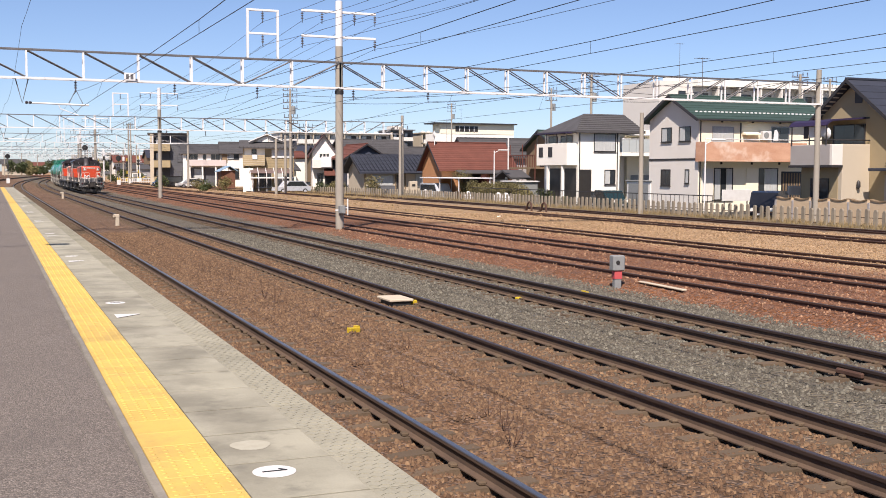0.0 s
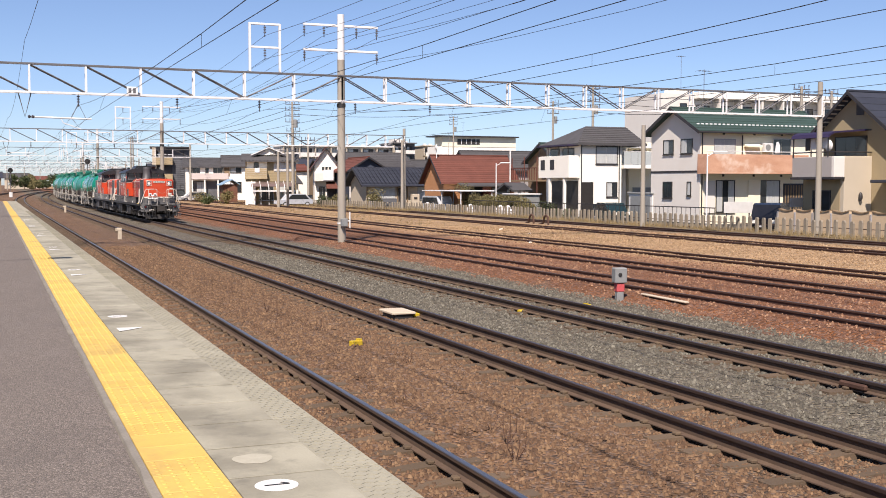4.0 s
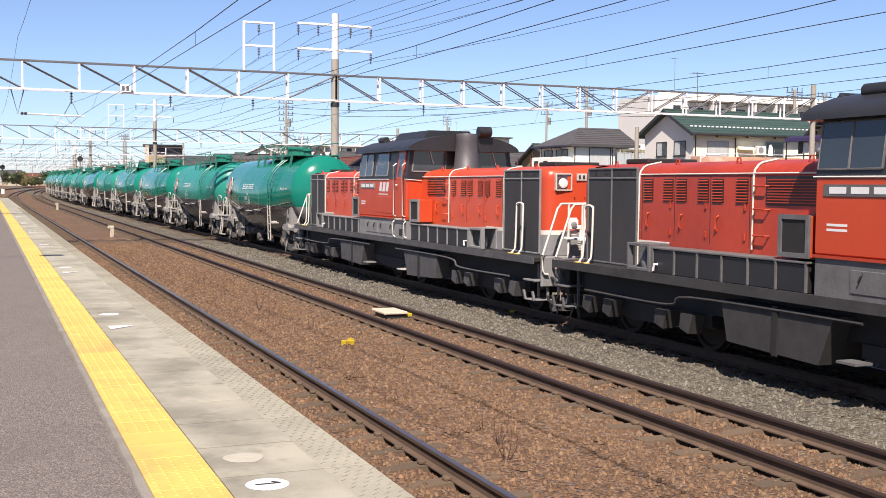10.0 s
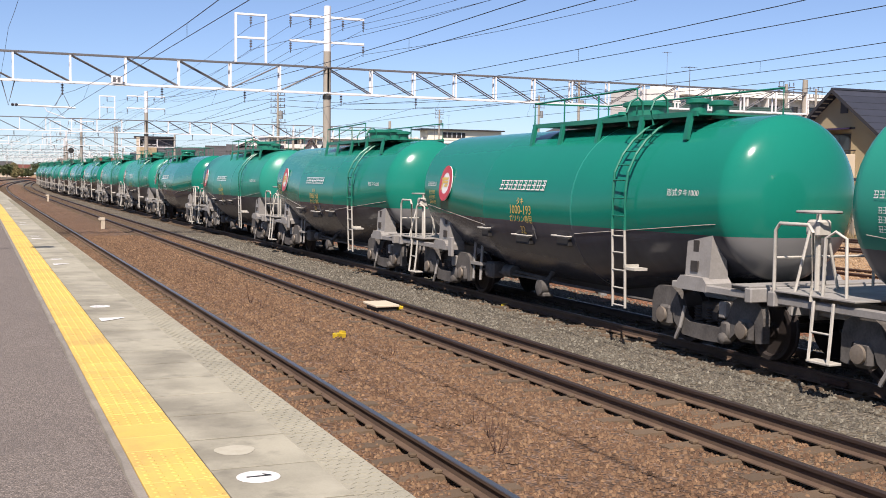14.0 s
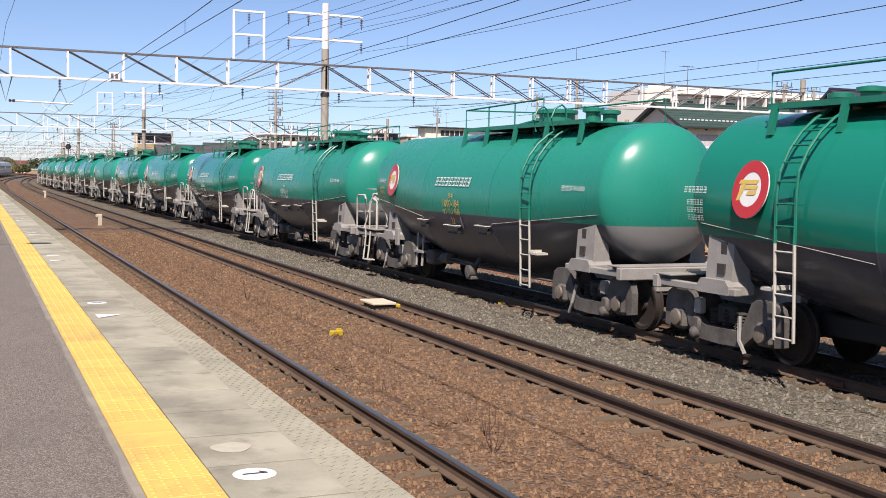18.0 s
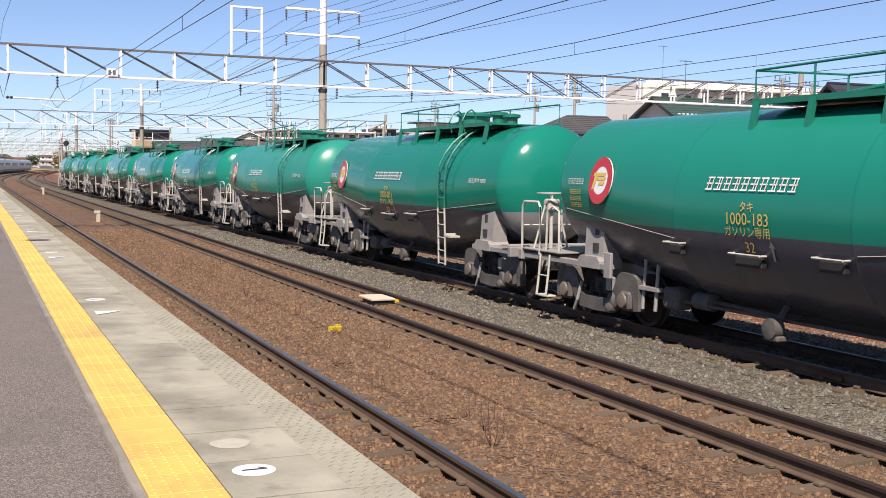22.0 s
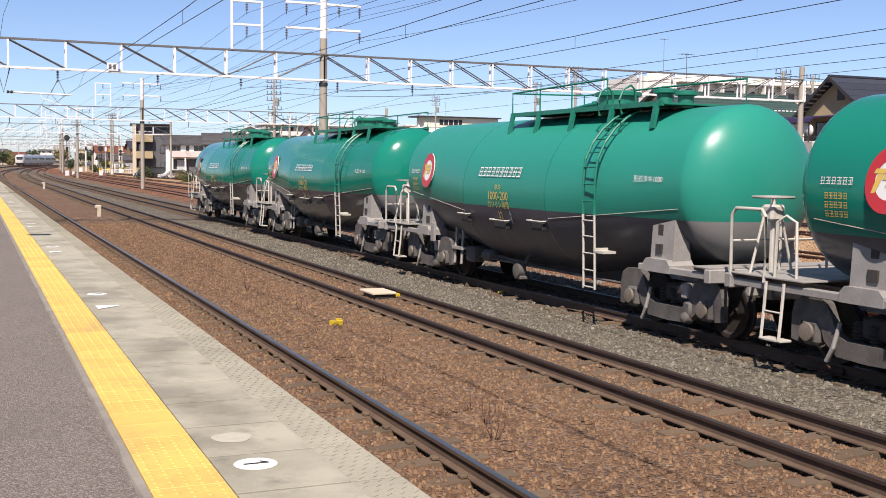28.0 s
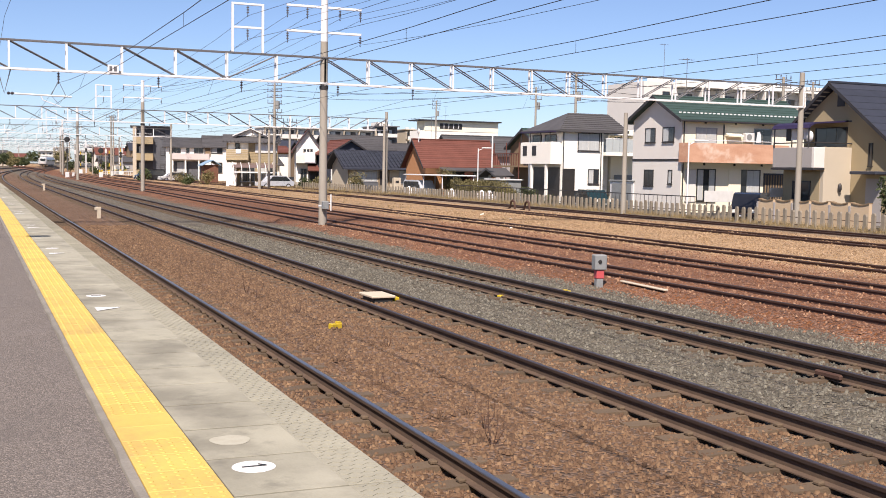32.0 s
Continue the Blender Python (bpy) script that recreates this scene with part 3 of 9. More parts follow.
    # painted floor marks
    for i, y in enumerate((4.85, 11.8, 18.6, 25.6, 32.6, 39.6, 46.6)):
        mk = solid("floor_mark", Mesh().lathe([(0, 0.1), (0.0015, 0.099)], 32), M_WHITE, "round white stopping mark painted on the platform slabs", "floor mark", "platform marks", at=pose(1.165, y, PZ + 0.001))
        if i == 0:
            part("numeral", Mesh().prism([(-0.055, -0.006), (0.06, -0.006), (0.06, 0.006), (0.03, 0.034), (0.024, 0.03), (0.042, 0.006), (-0.055, 0.006)], 0.002, 0.0042, "z"), M_BLACK, mk, "black numeral 1")
        else:
            part("numeral", Mesh().box(-0.05, -0.008, 0.003, 0.05, 0.008, 0.0045), M_BLACK, mk, "small black numeral stroke")
        if i:
            bar = Mesh().prism([(-0.11, -0.15), (0.12, 0.06), (0.12, 0.09), (-0.11, 0.11)], 0, 0.0015, "z")
            solid("floor_mark", bar, M_WHITE, "small white boarding mark painted on the platform slabs", "floor mark", "platform marks", at=pose(1.165, y - 1.1, PZ + 0.004))
    # a worn-off round mark on the slabs
    pm = material("worn mark", (0.375, 0.357, 0.285), (0.325, 0.308, 0.24), 0.9, 0, 14, 70, 0.8, 0.1)
    vs = [(0.1 * (1 + 0.06 * math.sin(3 * a)) * math.cos(a), 0.1 * (1 + 0.06 * math.cos(5 * a)) * math.sin(a)) for a in (k * math.pi / 14 for k in range(28))]
    part("worn_mark", Mesh().prism(vs, 0, 0.0006, "z"), pm, pl, "worn-off pale round mark", at=pose(1.17, 5.37, PZ + 0.0008))
    # lamp arm beyond the view, whose shadow crosses the platform
    lp = thing("platform_lamp", "grey platform lamp post with a long arm", "lamp", at=pose(-2.6, 18.6, PZ))
    part("post", Mesh().tube([(0, 0, -0.05), (0, 0, 3.9)], 0.05, 10), M_GALV, lp, smooth=40)
    part("arm", Mesh().tube([(0, 0, 3.75), (2.05, 0.5, 3.85)], 0.03, 8), M_GALV, lp, smooth=40)
    part("lamp_head", Mesh().box(1.9, 0.35, 3.80, 2.3, 0.7, 3.9, 0.03), M_GALV, lp)


build_platform()



# ---- overhead line ----
def truss(me_l, me_d, x0, x1, up, y, zt, zb, step, depth=0.5):
    """Chords and verticals go to the light mesh, diagonals and top chord to the dark one."""
    for s in (-1, 1):
        yy = y + s * depth / 2
        me_d.box(x0, yy - 0.035, zt - 0.03, x1, yy + 0.035, zt + 0.03)
        me_l.box(x0, yy - 0.045, zb - 0.04, x1, yy + 0.045, zb + 0.04)
    n = int((x1 - x0) / step)
    st = (x1 - x0) / n
    for i in range(n + 1):
        x = x0 + i * st
        for s in (-1, 1):
            yy = y + s * depth / 2
            me_l.box(x - 0.035, yy - 0.03, zb + 0.05, x + 0.035, yy + 0.03, zt - 0.05)
            if i < n:
                a, b = (zb + 0.05, zt - 0.05) if up(x + st / 2) else (zt - 0.05, zb + 0.05)
                me_d.tube([(x + 0.05, yy, a), (x + st - 0.05, yy, b)], 0.028, 4)
        me_l.box(x - 0.03, y - depth / 2, zb - 0.02, x + 0.03, y + depth / 2, zb + 0.02)
        me_l.box(x - 0.03, y - depth / 2, zt - 0.04, x + 0.03, y + depth / 2, zt)


def insulator_mesh():
    pr = [(0.0, 0.012)]
    for i in range(3):
        z = -0.10 - i * 0.11
        pr += [(z + 0.05, 0.012), (z + 0.03, 0.055), (z - 0.01, 0.065), (z - 0.02, 0.02)]
    pr += [(-0.42, 0.012), (-0.47, 0.03), (-0.5, 0.012)]
    return Mesh().lathe(pr[::-1], 8).data("insulator", M_INSUL, 50)


INSULATOR = insulator_mesh()


def gantry(y, x0, x1, mast, near, post_x, shift=0.0):
    zb, zt, z0 = 6.20 + rise(y), 7.34 + rise(y), rise(y) - 0.35
    g = thing("catenary_gantry", "white steel lattice gantry on concrete masts over the tracks", "gantry", "gantries")
    a, b = Mesh(), Mesh()
    if near:
        truss(a, b, x0, mast, lambda q: q > mast - 5.2, y, zt, zb, 2.07, 0.3)
        truss(a, b, mast, x1, lambda q: q > mast + 13.8, y, zt, zb, 1.93, 0.3)
    else:
        truss(a, b, x0, x1, lambda q: q < mast, y, zt, zb, 2.4, 0.4)
    part("lattice_beam", a, M_GALV, g, "white galvanised chords and posts")
    part("lattice_bracing", b, M_GALV_DARK, g, "grey steel angle diagonals")
    m = part("mast", Mesh().tube([(mast, y, z0), (mast, y, z0 + 8.4)], 0.19, 14, True, 0.165), M_POLE, g, "round concrete mast", 40)
    part("mast_top", Mesh().tube([(mast, y, z0 + 8.4), (mast, y, z0 + 10.4)], 0.16, 14, True, 0.155), M_GALV, m, "white steel mast extension", 40)
    part("mast_collar", Mesh().lathe([(zb - 0.25, 0.20), (zb - 0.1, 0.20)], 14, "z", (mast, y, 0)), M_BLACK, m, "dark band", 40)
    for px in post_x:
        part("end_post", Mesh().tube([(px, y, z0), (px, y, z0 + 8.4)], 0.17, 14, True, 0.14), M_POLE, g, "round concrete post", 40)
    for z, hw, pts in ((z0 + 9.9, 1.72, (-1.68, -0.78, 0.72, 1.68)), (z0 + 8.8, 1.72, (-1.68, 1.68))):
        arm = part("cross_arm", Mesh().box(mast - hw, y - 0.05, z - 0.05, mast + hw, y + 0.05, z + 0.05, 0.01), M_GALV, g)
        for q in pts:
            part("insulator", INSULATOR, None, arm, at=pose(mast + q, y, z - 0.04))
    # square frame over the second main track
    fr = Mesh()
    fx0, fx1, fz = mast - 4.1, mast - 2.78, z0 + 9.75
    for x in (fx0, fx1):
        fr.box(x - 0.05, y - 0.05, zt, x + 0.05, y + 0.05, fz, 0.008)
    fr.box(fx0 - 0.05, y - 0.05, fz - 0.001, fx1 + 0.05, y + 0.05, fz + 0.09, 0.008)
    fr.box(fx0 + 0.05, y - 0.04, z0 + 8.75, fx1 - 0.05, y + 0.04, z0 + 8.84, 0.008)
    f = part("wire_frame", fr, M_GALV, g, "white square steel frame")
    for z in (fz, z0 + 8.75):
        part("insulator", INSULATOR, None, f, at=pose((fx0 + fx1) / 2, y, z))
    # droppers for the contact wires
    for k in (1, 2, 3, 4, 5):
        x = track_x(k, y)
        if x0 < x < x1:
            part("insulator", INSULATOR, None, g, at=pose(x, y, zb - 0.03))
            if near and k == 1:
                br = Mesh().tube([(x - 2.3, y, zb), (x - 2.05, y, zb - 1.0), (x - 1.8, y, zb)], 0.028, 6)
                ra = part("registration_strut", br, M_GALV_DARK, g, "V-shaped steel strut")
                part("registration_tube", Mesh().tube([(x - 1.95, y, zb - 0.98), (x + 0.5, y, zb - 1.03)], 0.035, 8), M_GALV, ra, "pale registration tube")
                part("steady_arm", Mesh().tube([(x - 0.7, y, zb - 1.0), (x - 0.6, y, zb - 1.2), (x + 0.1, y, zb - 1.45)], 0.02, 6), M_GALV, ra)
                part("tube_insulator", Mesh().lathe([(x - 1.95, 0.03), (x - 1.9, 0.07), (x - 1.82, 0.03), (x - 1.76, 0.07), (x - 1.68, 0.03)], 10, "x", (0, y, zb - 0.98)), M_INSUL, ra, "dark insulator", 40)
                part("wire_hanger", Mesh().tube([(x, y, zb - 0.4), (x + 0.28, y, zb - 1.0), (x, y, zb - 1.35), (x - 0.28, y, zb - 1.0), (x, y, zb - 0.4)], 0.014, 5), M_GALV_DARK, ra)


def number_sign():
    """A small plate that stands on the lower chord."""
    s = thing("gantry_plate", "small white number plate fixed to the gantry chord", "sign")
    part("plate", Mesh().box(5.15, 47.02, 6.2, 5.6, 47.05, 6.52, 0.005), M_GALV, s, "white plate")
    for x in (5.22, 5.40):
        part("number_bar", Mesh().box(x, 47.012, 6.26, x + 0.11, 47.018, 6.46), M_GALV_DARK, s, "dark bar")
    part("clip", Mesh().box(5.3, 47.05, 6.24, 5.45, 47.12, 6.3), M_GALV_DARK, s)


number_sign()
GANTRIES = [-10.0, 47.4, 104.0, 161.0, 214.0, 262.0, 306.0, 350.0, 392.0, 432.0, 470.0]
for i, gy in enumerate(GANTRIES):
    s = bend(gy)
    mast_x = 14.46 + s if gy < 130 else 13.2 + s
    right = 41.37 if gy < 60 else (38.3 if gy < 130 else 26.0 + s)
    gantry(gy, -16.0 + s, right, mast_x, i < 3, [right if gy > 60 else right, -15.5 + s])


def wire_set():
    def wire(name, pts, r, label):
        return part(name, Mesh().tube(pts, r * 0.8, 5), M_WIRE, LINE, label)
    global LINE
    LINE = thing("overhead_wires", "black overhead contact wires, messengers and feeders", "overhead wire")
    for k in (1, 2, 3, 4, 5):
        msg, con = [], []
        for i in range(len(GANTRIES) - 1):
            a, b = GANTRIES[i], GANTRIES[i + 1]
            n = 10 if i < 3 else 5
            for j in range(n):
                t = j / n
                y = a + (b - a) * t
                x = track_x(k, y)
                zm = 5.72 + rise(y) - 0.72 * 4 * t * (1 - t)
                msg.append((x, y, zm))
                con.append((x + 0.22 * math.cos(math.pi * (y + 10) / 57.4), y, 4.77 + rise(y)))
                if j % 3 == 2 and i < 3:
                    part("dropper", Mesh().tube([(x, y, zm), (con[-1][0], y, con[-1][2])], 0.004, 4), M_WIRE, LINE)
            if k > 3 and i > 2:
                break
        wire("messenger_wire", msg, 0.009, "")
        wire("contact_wire", con, 0.008, "")
    for dx, dz in ((-1.68, 9.05), (-0.78, 9.05), (0.72, 9.05), (1.68, 9.05), (-1.68, 7.95), (1.68, 7.95), (-3.44, 8.9), (-3.44, 7.9), (-13.2, 8.2)):
        pts = []
        for i in range(len(GANTRIES) - 1):
            a, b = GANTRIES[i], GANTRIES[i + 1]
            for j in range(8):
                t = j / 8
                y = a + (b - a) * t
                base = 14.46 if y < 104 else 14.46 - 1.26 * min(1, (y - 104) / 57)
                pts.append((base + bend(y) + dx, y, dz + rise(y) + 0.05 - 0.8 * 4 * t * (1 - t)))
        wire("feeder_wire", pts, 0.010, "")


wire_set()



# ---- houses beyond the fence ----
GZ = -0.36
M_WALL_CREAM = material("cream render", (0.80, 0.745, 0.58), (0.74, 0.68, 0.53), 0.9, 0, 0.8, 30, 0.4, 0.12)
M_WALL_WHITE = material("white render", (0.82, 0.79, 0.71), (0.76, 0.73, 0.65), 0.9, 0, 0.8, 30, 0.4, 0.12)
M_WALL_GREY = material("grey render", (0.34, 0.32, 0.306), (0.292, 0.272, 0.258), 0.9, 0, 0.8, 30, 0.4, 0.12)
M_WALL_TAN = material("tan render", (0.354, 0.279, 0.163), (0.292, 0.231, 0.136), 0.9, 0, 0.8, 30, 0.4, 0.12)
M_WALL_BEIGE = material("beige render", (0.49, 0.422, 0.32), (0.428, 0.367, 0.279), 0.9, 0, 0.8, 30, 0.4, 0.12)
M_WALL_ORANGE = material("orange render", (0.422, 0.204, 0.0884), (0.367, 0.177, 0.0816), 0.9, 0, 0.8, 30, 0.4, 0.12)
# also gives the green-roofed house's cream gable its shaded tone
M_WALL_PALE = material("pale grey render", (0.66, 0.63, 0.575), (0.60, 0.57, 0.52), 0.9, 0, 0.8, 30, 0.4, 0.12)
M_WALL_BROWN = material("brown cladding", (0.224, 0.156, 0.0884), (0.17, 0.116, 0.068), 0.85, 0, 0.8, 30, 0.4, 0.12)
M_WALL_PINK = material("pinkish render", (0.56, 0.48, 0.45), (0.48, 0.42, 0.39), 0.9, 0, 0.8, 30, 0.4, 0.12)
M_WALL_RUST = material("red-brown boards", (0.17, 0.075, 0.045), (0.11, 0.05, 0.03), 0.9, 0, 2, 30, 0.5, 0.2)
M_ROOF_SKY = material("pale blue roof sheet", (0.24, 0.36, 0.46), (0.18, 0.28, 0.37), 0.5, 0, 1, 20, 0.5, 0.1)
M_CARPORT = material("brown carport sheet", (0.16, 0.11, 0.10), (0.11, 0.08, 0.07), 0.3, 0, 1, 20, 0.4, 0.05)
M_WALL_NAVY = material("navy cladding", (0.0408, 0.051, 0.0748), (0.0306, 0.0374, 0.0544), 0.8, 0, 0.8, 30, 0.4, 0.12)
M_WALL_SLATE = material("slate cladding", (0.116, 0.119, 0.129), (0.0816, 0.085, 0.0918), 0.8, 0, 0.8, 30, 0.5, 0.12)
M_TILE_ORANGE = material("brick tile", (0.44, 0.225, 0.135), (0.56, 0.33, 0.22), 0.8, 0, 0.9, 9, 0.9, 0.1, stretch=(1, 1, 2.5))
stain(M_TILE_ORANGE, (0.66, 0.52, 0.42), 0.55, 0.54, 0.66, 0.75)
M_ROOF_GREEN = material("green roof", (0.034, 0.0646, 0.053), (0.0238, 0.0476, 0.0394), 0.6, 0, 1, 20, 0.5, 0.15, spread=0.12)
M_ROOF_NAVY = material("navy roof tile", (0.034, 0.0374, 0.051), (0.0204, 0.0238, 0.034), 0.55, 0, 1, 20, 0.5, 0.15, spread=0.15)
M_ROOF_DARK = material("dark roof tile", (0.068, 0.0646, 0.0646), (0.0408, 0.0394, 0.0408), 0.7, 0, 1, 20, 0.5, 0.15, spread=0.12)
M_ROOF_RED = material("red-brown roof tile", (0.136, 0.0422, 0.0272), (0.0952, 0.0306, 0.0204), 0.8, 0, 1, 20, 0.5, 0.15, spread=0.12)
M_FASCIA = material("dark fascia", (0.0238, 0.0224, 0.0238), (0.034, 0.0306, 0.0306), 0.5, 0, 2, 20, 0.4, 0.05)
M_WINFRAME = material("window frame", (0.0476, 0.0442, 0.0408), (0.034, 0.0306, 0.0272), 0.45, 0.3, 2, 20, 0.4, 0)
M_WINFRAME_S = material("silver window frame", (0.378, 0.378, 0.37), (0.302, 0.302, 0.294), 0.45, 0.4, 2, 20, 0.4, 0)
M_PANE = glass("window pane", (0.03, 0.036, 0.04))
M_CURTAIN = material("curtained pane", (0.521, 0.538, 0.521), (0.353, 0.37, 0.361), 0.25, 0, 3, 20, 0.7, 0, stretch=(6, 6, 0.5))
M_FOLIAGE = material("leaves", (0.0578, 0.0748, 0.0204), (0.0306, 0.0442, 0.0122), 0.75, 0, 2, 30, 0.8, 0.2, spread=0.2)
M_FOLIAGE_DRY = material("dry shrub", (0.17, 0.143, 0.0578), (0.102, 0.0884, 0.034), 0.85, 0, 2, 30, 0.8, 0.2, spread=0.2)
M_FOLIAGE_RED = material("red shrub", (0.109, 0.0204, 0.0204), (0.0612, 0.017, 0.0136), 0.85, 0, 2, 30, 0.8, 0.2, spread=0.2)
M_FROST = material("frosted glass", (0.42, 0.454, 0.445), (0.353, 0.386, 0.378), 0.3, 0, 2, 20, 0.4, 0)
M_CLOTH = material("white cloth", (0.672, 0.672, 0.672), (0.588, 0.588, 0.605), 0.95, 0, 4, 40, 0.4, 0.1)
M_PURPLE = material("purple awning", (0.0306, 0.0204, 0.0578), (0.0204, 0.0136, 0.0408), 0.5, 0, 3, 20, 0.4, 0)
M_CARBLACK = material("black car paint", (0.0068, 0.00748, 0.00952), (0.0102, 0.0109, 0.0136), 0.18, 0, 2, 20, 0.3, 0, coat=0.6)
M_CARSILVER = material("silver car paint", (0.50, 0.53, 0.57), (0.44, 0.47, 0.51), 0.3, 0.1, 2, 20, 0.3, 0, coat=0.5)
M_CARGREEN = material("dark green car paint", (0.0136, 0.034, 0.0374), (0.0102, 0.0272, 0.0306), 0.25, 0.1, 2, 20, 0.3, 0, coat=0.5)
M_TYRE = material("tyre", (0.0136, 0.0136, 0.0136), (0.0204, 0.0204, 0.0204), 0.9, 0, 5, 40, 0.4, 0.1)
M_TANWALL = material("tan garden wall", (0.517, 0.394, 0.258), (0.449, 0.333, 0.218), 0.9, 0, 1.5, 30, 0.5, 0.15)
M_DRYGRASS = material("dry grass", (0.286, 0.211, 0.102), (0.19, 0.136, 0.0612), 0.95, 0, 3, 30, 0.7, 0.2)
M_FENCE = material("old fence post", (0.272, 0.231, 0.173), (0.19, 0.163, 0.122), 0.9, 0, 4, 40, 0.6, 0.3, spread=0.15)


def window(parent, side, at, a0, a1, z0, z1, frame=None, panes=2, curtain=0.5, name="window", depth=0.05):
    """A window on a wall: side 'y' faces -y at y = at, side 'x' faces -x at x = at."""
    frame = frame or M_WINFRAME
    t = 0.06
    me = Mesh()

    def slab(m, p0, p1, q0, q1, e0, e1):
        if side == "y":
            m.box(p0, at - e1, q0, p1, at - e0, q1)
        else:
            m.box(at - e1, p0, q0, at - e0, p1, q1)
    slab(me, a0, a0 + t, z0, z1, 0.0, depth)
    slab(me, a1 - t, a1, z0, z1, 0.0, depth)
    slab(me, a0 + t, a1 - t, z0, z0 + t, 0.0, depth)
    slab(me, a0 + t, a1 - t, z1 - t, z1, 0.0, depth)
    w = part(name, me, frame, parent)
    wd = (a1 - a0 - 2 * t) / panes
    for i in range(panes):
        m = Mesh()
        p0 = a0 + t + i * wd
        slab(m, p0 + 0.012, p0 + wd - 0.012, z0 + t, z1 - t, 0.004, 0.02 + 0.006 * (i % 2))
        part("pane", m, M_CURTAIN if random.random() < curtain else M_PANE, w)
    sl = Mesh()
    slab(sl, a0 - 0.03, a1 + 0.03, z0 - 0.05, z0, 0.0, depth + 0.04)
    part("sill", sl, frame, w)
    return w


def gable_roof(parent, mat, axis, x0, x1, y0, y1, eave, ridge, over=0.45, mid=None, courses=0, thick=0.14, far_eave=None):
    """Two roof slopes with a ridge along the axis, built of overlapping courses."""
    lo, hi = (y0, y1) if axis == "x" else (x0, x1)
    mid = (lo + hi) / 2 if mid is None else mid
    e0, e1 = (x0 - over, x1 + over) if axis == "x" else (y0 - over, y1 + over)
    roof = None
    for end, ev in ((lo, eave), (hi, far_eave if far_eave is not None else eave)):
        run = abs(mid - end)
        slope = (ridge - ev) / run
        out = end - over * (1 if end < mid else -1)
        zo = ev - over * slope
        n = max(1, courses)
        pts = [(out, zo - thick), (mid, ridge - thick), (mid, ridge), (out, zo)]
        s = part("roof", Mesh().prism(pts, e0, e1, axis), mat, parent, "tiled roof slope")
        roof = s
        for i in range(n if n > 1 else 0):
            t0, t1 = i / n, min(1, (i + 1) / n + 0.02)
            p0, p1 = out + (mid - out) * t0, out + (mid - out) * t1
            q0, q1 = zo + (ridge - zo) * t0, zo + (ridge - zo) * t1
            part("roof_course", Mesh().prism([(p0, q0 + 0.004), (p1, q1 + 0.004), (p1, q1 + 0.01), (p0, q0 + 0.05)], e0, e1, axis), mat, s)
        # barge boards at the gable ends
        for g in (e0, e1):
            bb = Mesh()
            pts = [(out, zo - 0.2), (mid, ridge - 0.2), (mid, ridge + 0.03), (out, zo + 0.03)]
            bb.prism(pts, g - 0.03, g + 0.03, axis)
            part("barge_board", bb, M_FASCIA, roof)
    rg = Mesh()
    if axis == "x":
        rg.box(e0, mid - 0.12, ridge - 0.05, e1, mid + 0.12, ridge + 0.1, 0.03)
    else:
        rg.box(mid - 0.12, e0, ridge - 0.05, mid + 0.12, e1, ridge + 0.1, 0.03)
    part("ridge", rg, mat, roof, "ridge tiles")
    return roof


def gable_body(parent, mat, axis, x0, x1, y0, y1, eave, ridge, mid=None, z0=None, far_eave=None):
    z0 = GZ - 0.2 if z0 is None else z0
    fe = eave if far_eave is None else far_eave
    if axis == "x":
        m = (y0 + y1) / 2 if mid is None else mid
        return part("wall", Mesh().prism([(y0, z0), (y1, z0), (y1, fe - 0.1), (m, ridge - 0.22), (y0, eave - 0.1)], x0, x1, "x"), mat, parent, "rendered wall")
    m = (x0 + x1) / 2 if mid is None else mid
    return part("wall", Mesh().prism([(x0, z0), (x1, z0), (x1, fe - 0.1), (m, ridge - 0.22), (x0, eave - 0.1)], y0, y1, "y"), mat, parent, "rendered wall")


def pipe_down(parent, x, y, z0, z1):
    part("drainpipe", Mesh().tube([(x, y, z0), (x, y, z1)], 0.045, 8), M_FASCIA, parent, "dark drainpipe", 40)


def aerial(parent, x, y, z, h=2.2):
    me = Mesh().tube([(x, y, z), (x, y, z + h)], 0.025, 6)
    for i in range(5):
        hz = z + h - 0.1
        me.tube([(x - 0.5 + i * 0.25, y - 0.35 + i * 0.04, hz), (x - 0.5 + i * 0.25, y + 0.35 - i * 0.04, hz)], 0.012, 4)
    me.tube([(x - 0.55, y, z + h - 0.1), (x + 0.55, y, z + h - 0.1)], 0.015, 4)
    part("roof_aerial", me, M_GALV_DARK, parent, "thin roof aerial")


